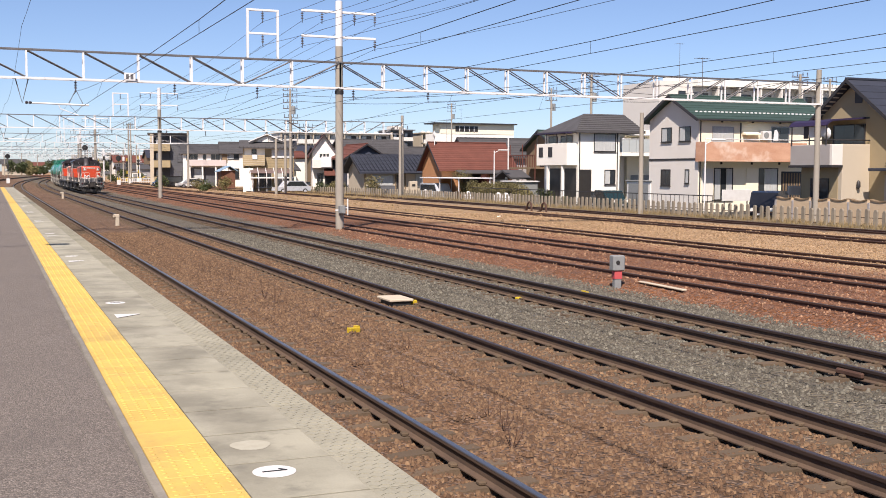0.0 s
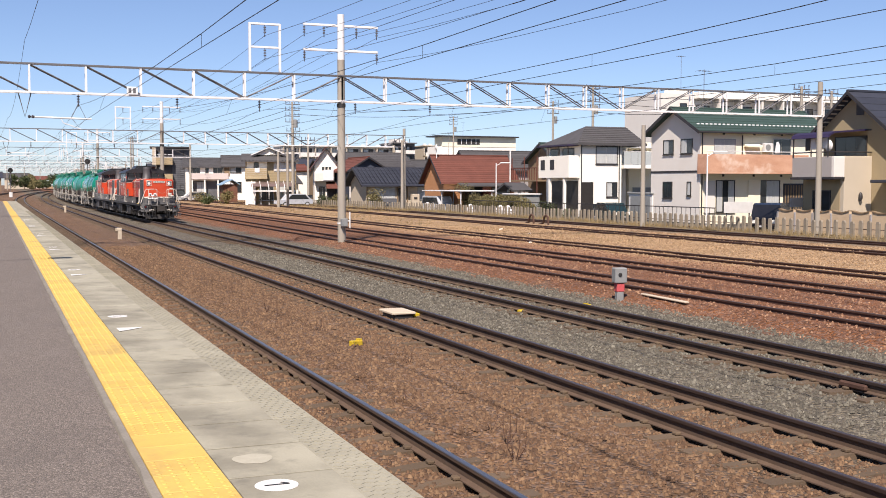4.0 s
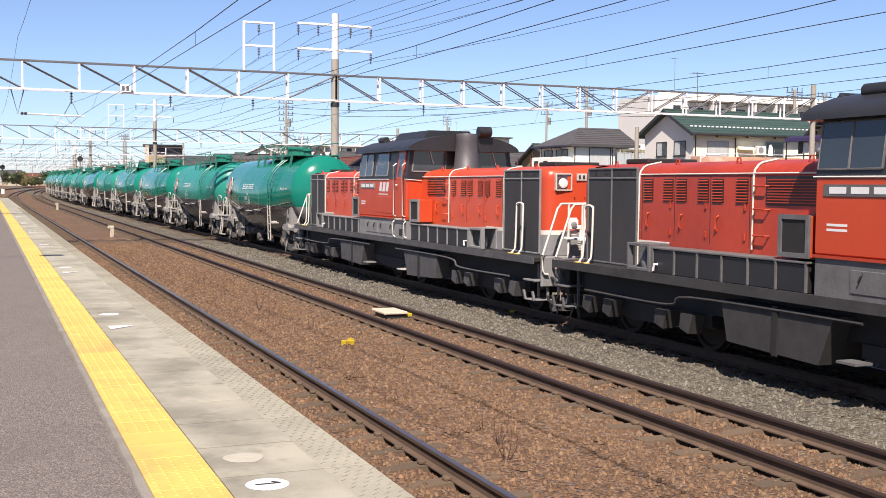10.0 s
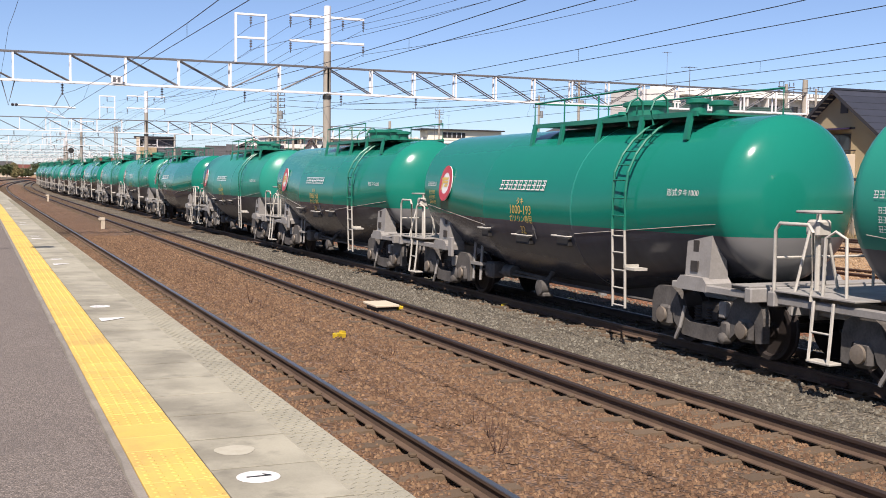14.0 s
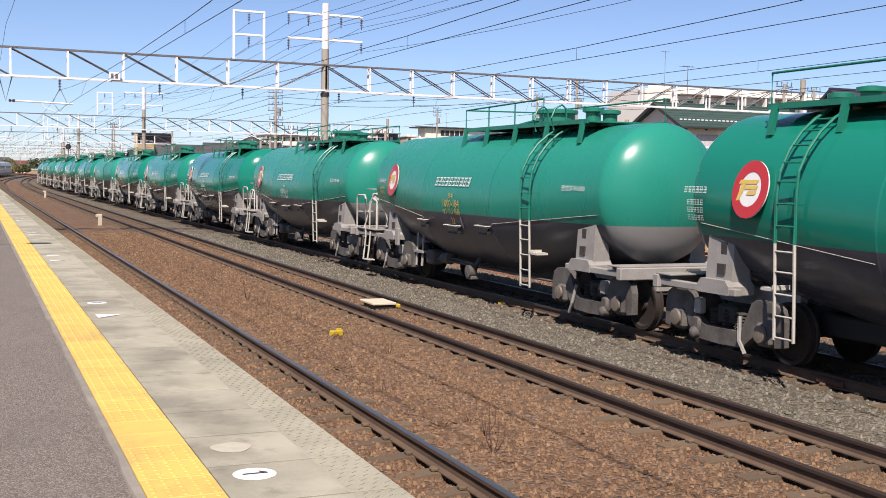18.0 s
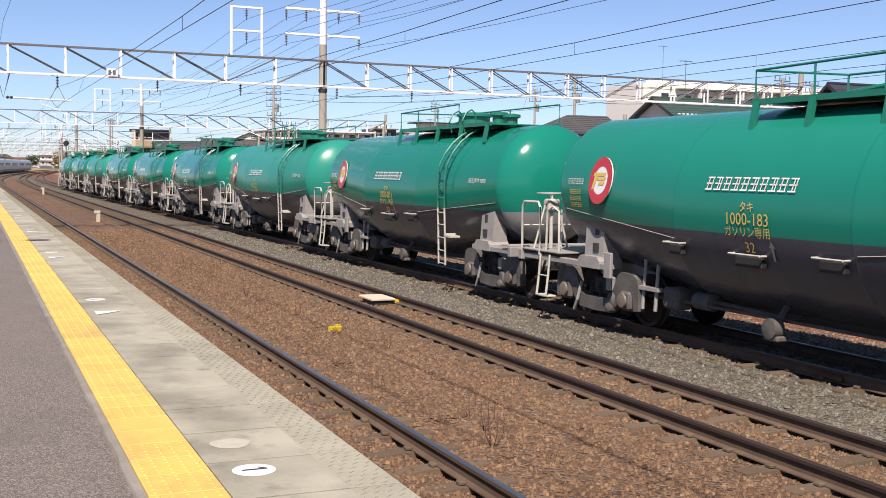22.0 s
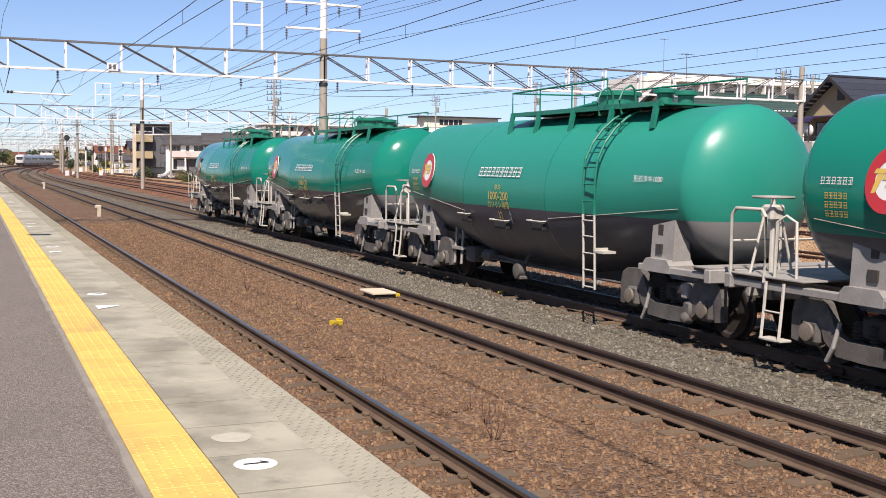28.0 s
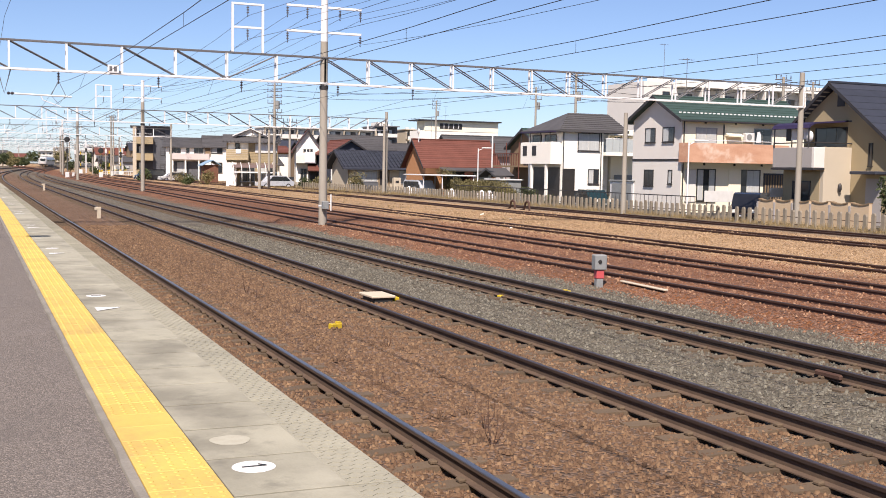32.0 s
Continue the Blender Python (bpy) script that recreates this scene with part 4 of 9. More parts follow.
def green_house():
    h = thing("house", "two-storey cream house with a green roof and brick-tiled balcony", "house", "houses")
    x0, x1, y0, y1 = 45.2, 55.0, 63.6, 69.7
    # one cream paint all round; the gable's greyer material paints in its weaker light
    wall = gable_body(h, M_WALL_PALE, "x", x0, x1, y0, y1, 6.47, 8.0)
    part("front_wall", Mesh().box(x0 + 0.06, y0 - 0.04, GZ, x1, y0 - 0.002, 6.25), M_WALL_CREAM, wall, "cream front wall")
    gable_roof(h, M_ROOF_GREEN, "x", x0, x1 + 1.2, y0, y1, 6.47, 8.0, 0.5, courses=9)
    for i in range(30):
        part("snow_guard", Mesh().box(x0 + i * 0.36, y0 + 0.42, 6.70, x0 + 0.2 + i * 0.36, y0 + 0.47, 6.80), M_GALV, h, "pale snow guard")
    part("gutter", Mesh().box(x0 - 0.5, y0 - 0.62, 6.08, x1 + 1.2, y0 - 0.5, 6.2, 0.02), M_FASCIA, h, "dark eaves gutter")
    part("pent_wall", Mesh().box(x1, y0 + 0.05, GZ, x1 + 1.2, y1, 6.3), M_WALL_CREAM, h, "cream return wall")
    for x in (x0 + 0.1, x1 - 0.3):
        pipe_down(h, x, y0 - 0.1, GZ, 6.15)
    part("rail_post", Mesh().box(48.63, y0 - 0.12, 4.6, 48.7, y0 - 0.05, 6.0), M_FASCIA, h, "dark pipe")
    for x in (47.0, 49.6, 52.0):
        for z in (6.0, 3.1):
            part("wall_vent", Mesh().box(x, y0 - 0.1, z, x + 0.18, y0 - 0.04, z + 0.16, 0.02), M_WINFRAME, h, "small dark vent hood")
    window(h, "y", y0 - 0.04, 46.3, 48.1, 4.62, 5.72, M_WINFRAME_S, 2, 0.9)
    window(h, "y", y0 - 0.04, 51.3, 52.9, 4.62, 5.8, M_WINFRAME_S, 2, 0.0)
    part("shutter_leaf", Mesh().box(45.5, y0 - 0.12, 0.55, 46.4, y0 - 0.04, 2.8, 0.01), M_WALL_PALE, h, "pale shutter box")
    window(h, "y", y0 - 0.04, 46.5, 48.1, 0.6, 2.85, M_WINFRAME, 3, 0.5, "glass_door")
    window(h, "y", y0 - 0.04, 50.2, 52.0, 0.6, 2.85, M_WINFRAME, 3, 0.5, "glass_door")
    part("shutter_box", Mesh().box(49.2, y0 - 0.14, 0.7, 50.25, y0 - 0.04, 2.85, 0.01), M_WALL_CREAM, h, "cream shutter box")
    fd = part("front_door", Mesh().box(52.3, y0 - 0.1, GZ + 0.3, 54.1, y0 - 0.04, 2.62, 0.01), M_FASCIA, h, "dark brown slatted door")
    for i in range(7):
        part("door_slat", Mesh().box(52.42 + i * 0.24, y0 - 0.13, GZ + 0.5, 52.5 + i * 0.24, y0 - 0.1, 2.5), M_WALL_BROWN, fd)
    part("awning", Mesh().prism([(y0 - 0.04, 5.42), (y0 - 0.5, 5.25), (y0 - 0.5, 5.15), (y0 - 0.04, 5.2)], 48.8, 50.1, "x"), M_WALL_CREAM, h, "rolled yellow awning")
    ac = part("air_conditioner", Mesh().box(50.3, y0 - 0.45, 4.85, 51.05, y0 - 0.1, 5.45, 0.02), M_WHITE, h, "white outdoor unit")
    part("fan_grille", Mesh().lathe([(y0 - 0.46, 0.22), (y0 - 0.45, 0.22)], 16, "y", (50.6, 0, 5.15)), M_GREYBOX, ac)
    # balcony
    b = part("balcony", Mesh().box(44.95, y0 - 1.15, 3.28, 53.6, y0 - 1.0, 4.62, 0.01), M_TILE_ORANGE, h, "brick-tiled balcony front")
    part("balcony_side", Mesh().box(44.95, y0 - 1.0, 3.28, 45.1, y0 - 0.04, 4.62), M_TILE_ORANGE, b)
    part("balcony_floor", Mesh().box(45.1, y0 - 1.0, 3.28, 53.6, y0 - 0.04, 3.42), M_WALL_CREAM, b)
    part("balcony_rail", Mesh().tube([(45.0, y0 - 1.07, 4.62), (45.0, y0 - 1.07, 4.82), (53.6, y0 - 1.07, 4.82), (53.6, y0 - 1.07, 4.62)], 0.03, 6), M_GALV, b, "pale top rail")
    part("wall_band", Mesh().box(x0 - 0.03, y0, 3.38, x0 - 0.002, y1, 3.52), M_FASCIA, wall, "dark band")
    for a0, a1, z0, z1 in ((66.8, 68.1, 4.7, 5.75), (64.5, 65.9, 4.7, 5.75), (66.9, 68.1, 1.55, 2.75), (64.6, 65.1, 1.75, 2.75)):
        window(h, "x", x0, a0, a1, z0, z1, M_WINFRAME, 2 if a1 - a0 > 0.8 else 1, 0.2)
    cl = part("drying_shirt", Mesh().prism([(50.95, 4.75), (51.35, 4.75), (51.35, 5.3), (51.2, 5.55), (51.05, 5.5)], y0 - 0.8, y0 - 0.74, "y"), M_CLOTH, h, "white laundry")
    aerial(h, 47.5, 66.5, 8.0, 2.8)


def tan_house():
    h = thing("house", "tan two-storey house with a dark tiled gable roof and laundry balcony", "house", "houses")
    x0, x1, ylo, yhi, mid = 46.5, 57.0, 45.2, 52.9, 50.4
    gable_body(h, M_WALL_TAN, "x", x0, x1, ylo, yhi, 4.2, 7.85, mid, None, 6.05)
    gable_roof(h, M_ROOF_NAVY, "x", x0, x1, ylo, yhi, 4.2, 7.95, 0.55, mid, 10, 0.16, 6.05)
    part("attic_vent", Mesh().box(x0 - 0.05, 49.6, 6.55, x0 - 0.002, 50.2, 7.3, 0.02), M_FASCIA, h, "dark attic louvre")
    window(h, "x", x0, 47.3, 47.6, 3.1, 4.4, M_WINFRAME, 1, 0.0)
    window(h, "x", x0, 49.3, 51.9, 4.2, 5.35, M_FASCIA, 3, 0.0)
    part("eave_lining", Mesh().box(x0 - 0.02, 49.0, 5.62, x0 - 0.004, 52.6, 5.72), M_FASCIA, h, "dark awning rail")
    for q in range(9):
        part("rafter_end", Mesh().box(x0 - 0.5, 50.55 + q * 0.3, 7.62 - q * 0.235, x0 - 0.05, 50.62 + q * 0.3, 7.7 - q * 0.235), M_WALL_BEIGE, h, "pale rafter end")
    bay = part("bay", Mesh().box(44.5, 48.9, GZ - 0.1, x0 - 0.002, 52.25, 4.15, 0.02), M_WALL_BEIGE, h, "tan projecting bay")
    part("bay_recess", Mesh().box(44.47, 49.2, GZ, 44.498, 52.25, 2.82), M_WALL_TAN, bay, "tan lower wall")
    part("balcony_front", Mesh().box(43.75, 49.1, 2.95, 44.498, 52.4, 4.12, 0.02), M_WALL_GREY, bay, "grey balcony front")
    part("balcony_pier", Mesh().box(43.74, 48.88, 2.95, 44.499, 49.1, 4.12, 0.02), M_WALL_PALE, bay, "pale balcony corner")
    part("balcony_lip", Mesh().box(43.7, 48.85, 2.82, 44.498, 52.5, 2.95, 0.01), M_FASCIA, bay, "dark lip")
    rl = part("balcony_rail", Mesh().tube([(43.8, 48.95, 4.1), (43.8, 48.95, 4.38), (43.8, 52.4, 4.38), (43.8, 52.4, 4.1)], 0.04, 6), M_FASCIA, bay, "dark rail")
    part("side_rail", Mesh().tube([(43.8, 48.95, 4.38), (46.5, 48.95, 4.38)], 0.04, 6), M_FASCIA, rl)
    aw = part("awning", Mesh().prism([(43.6, 5.2), (43.75, 5.42), (44.1, 5.55), (46.49, 5.72), (46.49, 5.62), (44.15, 5.46), (43.85, 5.34), (43.7, 5.18)], 49.3, 52.4, "y"), M_PURPLE, h, "curved purple balcony awning")
    for y in (49.4, 52.3):
        part("awning_post", Mesh().tube([(43.75, y, 4.1), (43.75, y, 5.3)], 0.04, 6), M_FASCIA, aw)
    for i, (y, w, z0, mt) in enumerate(((51.2, 0.4, 4.5, M_FASCIA), (50.7, 0.45, 4.55, M_CLOTH), (50.2, 0.4, 4.5, M_PURPLE), (49.75, 0.4, 4.6, M_CLOTH))):
        part("drying_laundry", Mesh().box(44.0, y, z0, 44.06, y + w, 5.2, 0.02), mt, h, "laundry on the line")
    dish = Mesh().lathe([(-0.03, 0.33), (-0.1, 0.28), (-0.15, 0.15), (-0.17, 0.02)][::-1], 20, "x", (43.95, 49.55, 4.75))
    part("satellite_dish", dish, M_WHITE, h, "white satellite dish", 40)
    window(h, "x", 44.47, 49.9, 51.4, 0.95, 2.2, M_FASCIA, 2, 0.0)
    part("porch_roof", Mesh().box(45.5, 46.0, 2.62, 46.49, 48.0, 2.8, 0.03), M_ROOF_NAVY, h, "small dark porch roof")
    part("porch_door", Mesh().box(x0 - 0.04, 46.5, GZ, x0 - 0.002, 47.7, 2.4), M_WALL_GREY, h, "grey door panel")
    part("wall_lamp", Mesh().lathe([(1.6, 0.05), (1.75, 0.12), (2.0, 0.1), (2.1, 0.03)], 10, "z", (45.6, 48.78, 0)), M_FASCIA, h, "black wall lantern", 40)


def white_house():
    h = thing("house", "white two-storey house with dark hipped roof and corner balcony", "house", "houses")
    x0, x1, y0, y1 = 45.0, 48.95, 80.0, 86.0
    part("wall", Mesh().box(x0, y0, GZ - 0.2, x1, y1, 6.0), M_WALL_WHITE, h, "white rendered wall")
    o, e, r = 0.5, 5.95, 7.55
    vs = [(x0 - o, y0 - o, e), (x1 + 2.2, y0 - o, e), (x1 + 2.2, y1 + o, e), (x0 - o, y1 + o, e), (x0 + 2.2, 83, r), (x1 + 2.2, 83, r)]
    part("rear_wing", Mesh().box(x1, 82.3, GZ - 0.2, x1 + 1.9, y1, 6.0), M_WALL_WHITE, h, "white rear wing")
    vs += [(x, y, z - 0.16) for x, y, z in vs[:4]]
    fs = [(0, 1, 5, 4), (1, 2, 5), (2, 3, 4, 5), (3, 0, 4), (0, 6, 7, 1), (1, 7, 8, 2), (2, 8, 9, 3), (3, 9, 6, 0), (9, 8, 7, 6)]
    rf = part("roof", Mesh().add(vs, fs), M_ROOF_DARK, h, "dark hipped roof")
    for i in range(9):
        t = i / 9
        ya, za = y0 - o + (83 - y0 + o) * t, e + (r - e) * t
        xa, xb = x0 - o + 2.7 * t, x1 + 2.2
        part("roof_course", Mesh().box(xa + 0.02, ya, za + 0.0, xb, ya + 0.06, za + 0.06), M_ROOF_DARK, rf)
    pipe_down(h, x0 + 0.08, y0 - 0.06, GZ, 5.8)
    pipe_down(h, 48.7, y0 - 0.06, GZ, 5.8)
    window(h, "y", y0, 46.45, 48.55, 4.25, 5.75, M_FASCIA, 2, 0.9)
    window(h, "y", y0, 47.5, 48.55, 1.5, 2.75, M_FASCIA, 2, 0.9)
    # flat dark sheet on the wall paints the shade inside the porch
    part("porch_recess", Mesh().box(x0 + 0.12, y0 - 0.01, GZ, 46.25, y0 - 0.002, 2.75), M_WINFRAME, h, "dark sheet painting the shade of an open porch")
    # balcony and recess on the track side
    b = part("balcony", Mesh().box(x0 - 1.0, 80.15, 3.1, x0 - 0.002, 85.6, 4.95, 0.02), M_WALL_WHITE, h, "white balcony box")
    for a0 in (84.4, 82.7):
        part("slot", Mesh().box(x0 - 1.02, a0, 3.8, x0 - 1.0, a0 + 0.75, 4.65), M_FASCIA, b, "dark slot")
    part("balcony_canopy", Mesh().box(x0 - 1.1, 80.2, 5.75, x0 - 0.002, 85.7, 5.85, 0.01), M_PURPLE, h, "blue-grey canopy")
    for y in (80.3, 82.0, 83.8, 85.5):
        part("canopy_post", Mesh().tube([(x0 - 1.0, y, 4.95), (x0 - 1.0, y, 5.75)], 0.04, 6), M_FASCIA, h)
    window(h, "x", x0, 81.0, 83.0, 3.9, 5.6, M_FASCIA, 2, 0.2)
    window(h, "x", x0, 83.6, 85.2, 3.9, 5.6, M_FASCIA, 2, 0.1)
    # the entrance has no depth; a dark sheet paints its shade
    part("ground_recess", Mesh().box(x0 - 0.02, 80.3, GZ, x0 - 0.002, 85.4, 2.85), M_WINFRAME, h, "dark sheet painting the shade of a recessed entrance")
    for y in (81.0, 83.6):
        part("porch_post", Mesh().box(x0 - 0.95, y, GZ, x0 - 0.75, y + 0.25, 3.1), M_WALL_WHITE, h, "white porch post")


def terrace_building():
    h = thing("house", "beige flat-roofed house with a frosted glass terrace rail", "house", "houses")
    part("wall", Mesh().box(50.95, 82.0, GZ - 0.2, 58.0, 90.0, 4.1), M_WALL_CREAM, h, "beige rendered wall")
    part("upper_wall", Mesh().box(52.2, 84.0, 4.1, 58.0, 90.0, 6.3), M_WALL_CREAM, h)
    part("canopy", Mesh().box(49.3, 82.0, 5.75, 54.5, 84.2, 5.88), M_GALV, h, "pale flat canopy")
    tr = part("terrace_slab", Mesh().box(49.0, 79.7, 3.9, 53.2, 82.0, 4.2, 0.01), M_WALL_WHITE, h, "white terrace slab")
    for i in range(6):
        part("terrace_panel", Mesh().box(49.05 + i * 0.69, 79.75, 4.22, 49.7 + i * 0.69, 79.79, 5.3), M_FROST, tr, "frosted rail panel")
    part("terrace_rail", Mesh().tube([(49.0, 79.77, 5.34), (53.2, 79.77, 5.34)], 0.03, 6), M_GALV, tr)
    window(h, "y", 84.0, 52.6, 54.0, 4.2, 5.6, M_WINFRAME, 2, 0.4)
    part("garage_door", Mesh().box(51.3, 81.9, GZ, 54.0, 81.998, 2.3), M_GREYBOX, h, "grey garage shutter")
    big = thing("apartment_building", "pale concrete apartment block behind the houses", "apartment building", "far blocks")
    part("wall", Mesh().box(72.6, 110, 0, 104, 118, 13.3), M_WALL_PALE, big, "pale concrete wall")
    part("parapet", Mesh().box(77, 108.7, 12.75, 104, 109.99, 13.5, 0.02), M_WALL_WHITE, big, "overhanging top floor slab")
    for i in range(7):
        window(big, "y", 110, 77.5 + i * 3.1, 79.4 + i * 3.1, 10.4, 12.0, M_WINFRAME, 2, 0.3)
        part("balcony_panel", Mesh().box(77.0 + i * 3.1, 108.75, 9.2, 79.7 + i * 3.1, 108.85, 10.3), M_WALL_WHITE, big, "pale balcony panel")
        part("balcony_fin", Mesh().box(79.9 + i * 3.1, 108.7, 9.2, 80.1 + i * 3.1, 109.99, 12.74), M_WALL_PALE, big, "pale dividing fin")
    for i in range(3):
        part("roof_cap", Mesh().box(75 + i * 8, 111, 13.3, 77 + i * 8, 113, 13.9, 0.03), M_WALL_WHITE, big)
    window(big, "y", 110, 75.2, 76.2, 10.6, 12.2, M_WINFRAME, 1, 0.0)
    aerial(big, 76, 111, 13.4, 4.5)


def turned(h, x, y, degrees):
    """Turns a house about one corner."""
    h.matrix_basis = pose(x, y, 0, 0, 0, degrees) @ pose(-x, -y, 0)


def low_house(x0, x1, y0, y1, eave, ridge, wall, roof, label, axis="x", wins=(), courses=8, over=0.5):
    h = thing("house", label, "house", "houses")
    gable_body(h, wall, axis, x0, x1, y0, y1, eave, ridge)
    gable_roof(h, roof, axis, x0, x1, y0, y1, eave, ridge, over, courses=courses)
    for w in wins:
        window(h, *w)
    return h


green_house()
tan_house()
white_house()
terrace_building()
h = low_house(42.6, 50.6, 104.0, 109.4, 3.2, 5.6, M_WALL_ORANGE, M_ROOF_RED, "low orange house with a red-brown tiled roof", wins=[("y", 104.0, 45.0, 47.0, 0.6, 2.3, M_WINFRAME, 2, 0.3), ("y", 104.0, 48, 50, 0.6, 2.3, M_WINFRAME, 2, 0.3)], courses=14)
part("lean_to", Mesh().prism([(102.4, 2.45), (104.0, 2.85), (104.0, 2.72), (102.4, 2.35)], 44.0, 50.9, "x"), M_ROOF_DARK, h, "grey lean-to roof")
part("flue", Mesh().tube([(49.9, 103.5, 2.8), (49.9, 103.5, 6.1)], 0.08, 8), M_WHITE, h, "white flue pipe", 40)
part("satellite_dish", Mesh().lathe([(-0.16, 0.03), (-0.12, 0.2), (-0.02, 0.34)], 16, "x", (42.7, 106.2, 6.4)), M_WHITE, h, "white satellite dish", 40)
part("dish_mast", Mesh().tube([(42.75, 106.3, 5.3), (42.75, 106.3, 6.4)], 0.04, 6), M_GALV, h)
aerial(h, 44.2, 106.5, 5.6, 2.4)
h = low_house(40.2, 49.4, 122.0, 128.0, 2.9, 4.55, M_WALL_BEIGE, M_ROOF_NAVY, "low beige house with a long navy tiled roof", wins=[("y", 122.0, 41.3, 43.8, 0.95, 2.3, M_WINFRAME_S, 4, 1.0), ("y", 122.0, 46.6, 48.8, 0.8, 2.3, M_WINFRAME_S, 3, 0.7)], courses=12, over=0.8)
part("front_door", Mesh().box(44.2, 121.93, GZ, 45.1, 121.998, 2.2), M_FASCIA, h, "dark brown door")
part("porch_pillar", Mesh().box(45.6, 121.0, GZ, 46.5, 121.7, 1.45, 0.03), M_WALL_BEIGE, h, "beige gate pillar")
part("meter_plate", Mesh().box(45.8, 120.96, 0.85, 46.2, 121.0, 1.1), M_FASCIA, h, "dark letter box")
part("porch_roof", Mesh().box(43.9, 120.9, 2.35, 49.6, 122.0, 2.45, 0.02), M_ROOF_NAVY, h, "shallow porch roof")
for x in (40.25, 44.0, 45.25, 49.3):
    part("corner_post", Mesh().box(x, 121.9, 0.3, x + 0.12, 121.996, 2.7), M_WALL_BROWN, h, "brown corner post")
part("dado", Mesh().box(40.22, 121.95, GZ, 44.0, 121.996, 0.9), M_WALL_SLATE, h, "dark wall base")
for i in range(22):
    part("tile_rib", Mesh().prism([(121.25, 2.70), (125.0, 4.57), (125.0, 4.65), (121.25, 2.78)], 39.5 + i * 0.48, 39.6 + i * 0.48, "x"), M_ROOF_NAVY, h, "row of round tiles")
h = low_house(41.9, 47.0, 134.0, 142.0, 4.55, 6.1, M_WALL_NAVY, M_ROOF_RED, "dark blue gabled house with a reddish roof", "y", courses=8)
part("lower_wall", Mesh().box(41.9, 133.9, GZ, 43.6, 133.996, 3.4), M_WALL_PALE, h, "pale lilac lower wall")
part("lower_band", Mesh().box(41.9, 133.85, GZ, 47.0, 133.89, 0.9), M_WALL_SLATE, h, "dark lower wall")
aerial(h, 46.0, 136.0, 5.2, 1.8)
h = low_house(47.5, 57.0, 152.0, 160.0, 5.4, 7.3, M_WALL_BROWN, M_ROOF_DARK, "brown house with a wide grey-brown roof", courses=8)
low_house(52.0, 62.0, 118.0, 124.0, 4.6, 6.6, M_WALL_GREY, M_ROOF_DARK, "grey house with a dark tiled roof", courses=8)
low_house(58.0, 70.0, 104.0, 112.0, 5.0, 7.2, M_WALL_BROWN, M_ROOF_DARK, "brown house with a greenish dark roof", wins=[("y", 104.0, 59, 61, 3.0, 4.6, M_WINFRAME, 2, 0.4)], courses=8)
# house with red balcony between the red roof and the white house
h = low_house(50.0, 57.0, 93.0, 99.5, 5.0, 6.6, M_WALL_BROWN, M_ROOF_GREEN, "old brown house with a rusty red balcony", "x", wins=[("x", 50.0, 94.0, 96.5, 2.9, 4.6, M_WINFRAME, 2, 0.3)], courses=6)
rb = part("balcony", Mesh().box(47.6, 93.0, 2.85, 50.0, 98.5, 3.0), M_WALL_BROWN, h, "rusty balcony floor")
for i in range(12):
    part("baluster", Mesh().box(47.6, 93.0 + i * 0.5, 3.0, 47.66, 93.08 + i * 0.5, 4.1), M_ROOF_RED, rb)
for y in (93.0, 95.7, 98.4):
    part("balcony_post", Mesh().tube([(47.65, y, GZ), (47.65, y, 5.2)], 0.05, 6), M_ROOF_RED, rb, "rusty red post")
part("top_rail", Mesh().box(47.58, 93.0, 4.1, 47.68, 98.5, 4.18), M_ROOF_RED, rb)


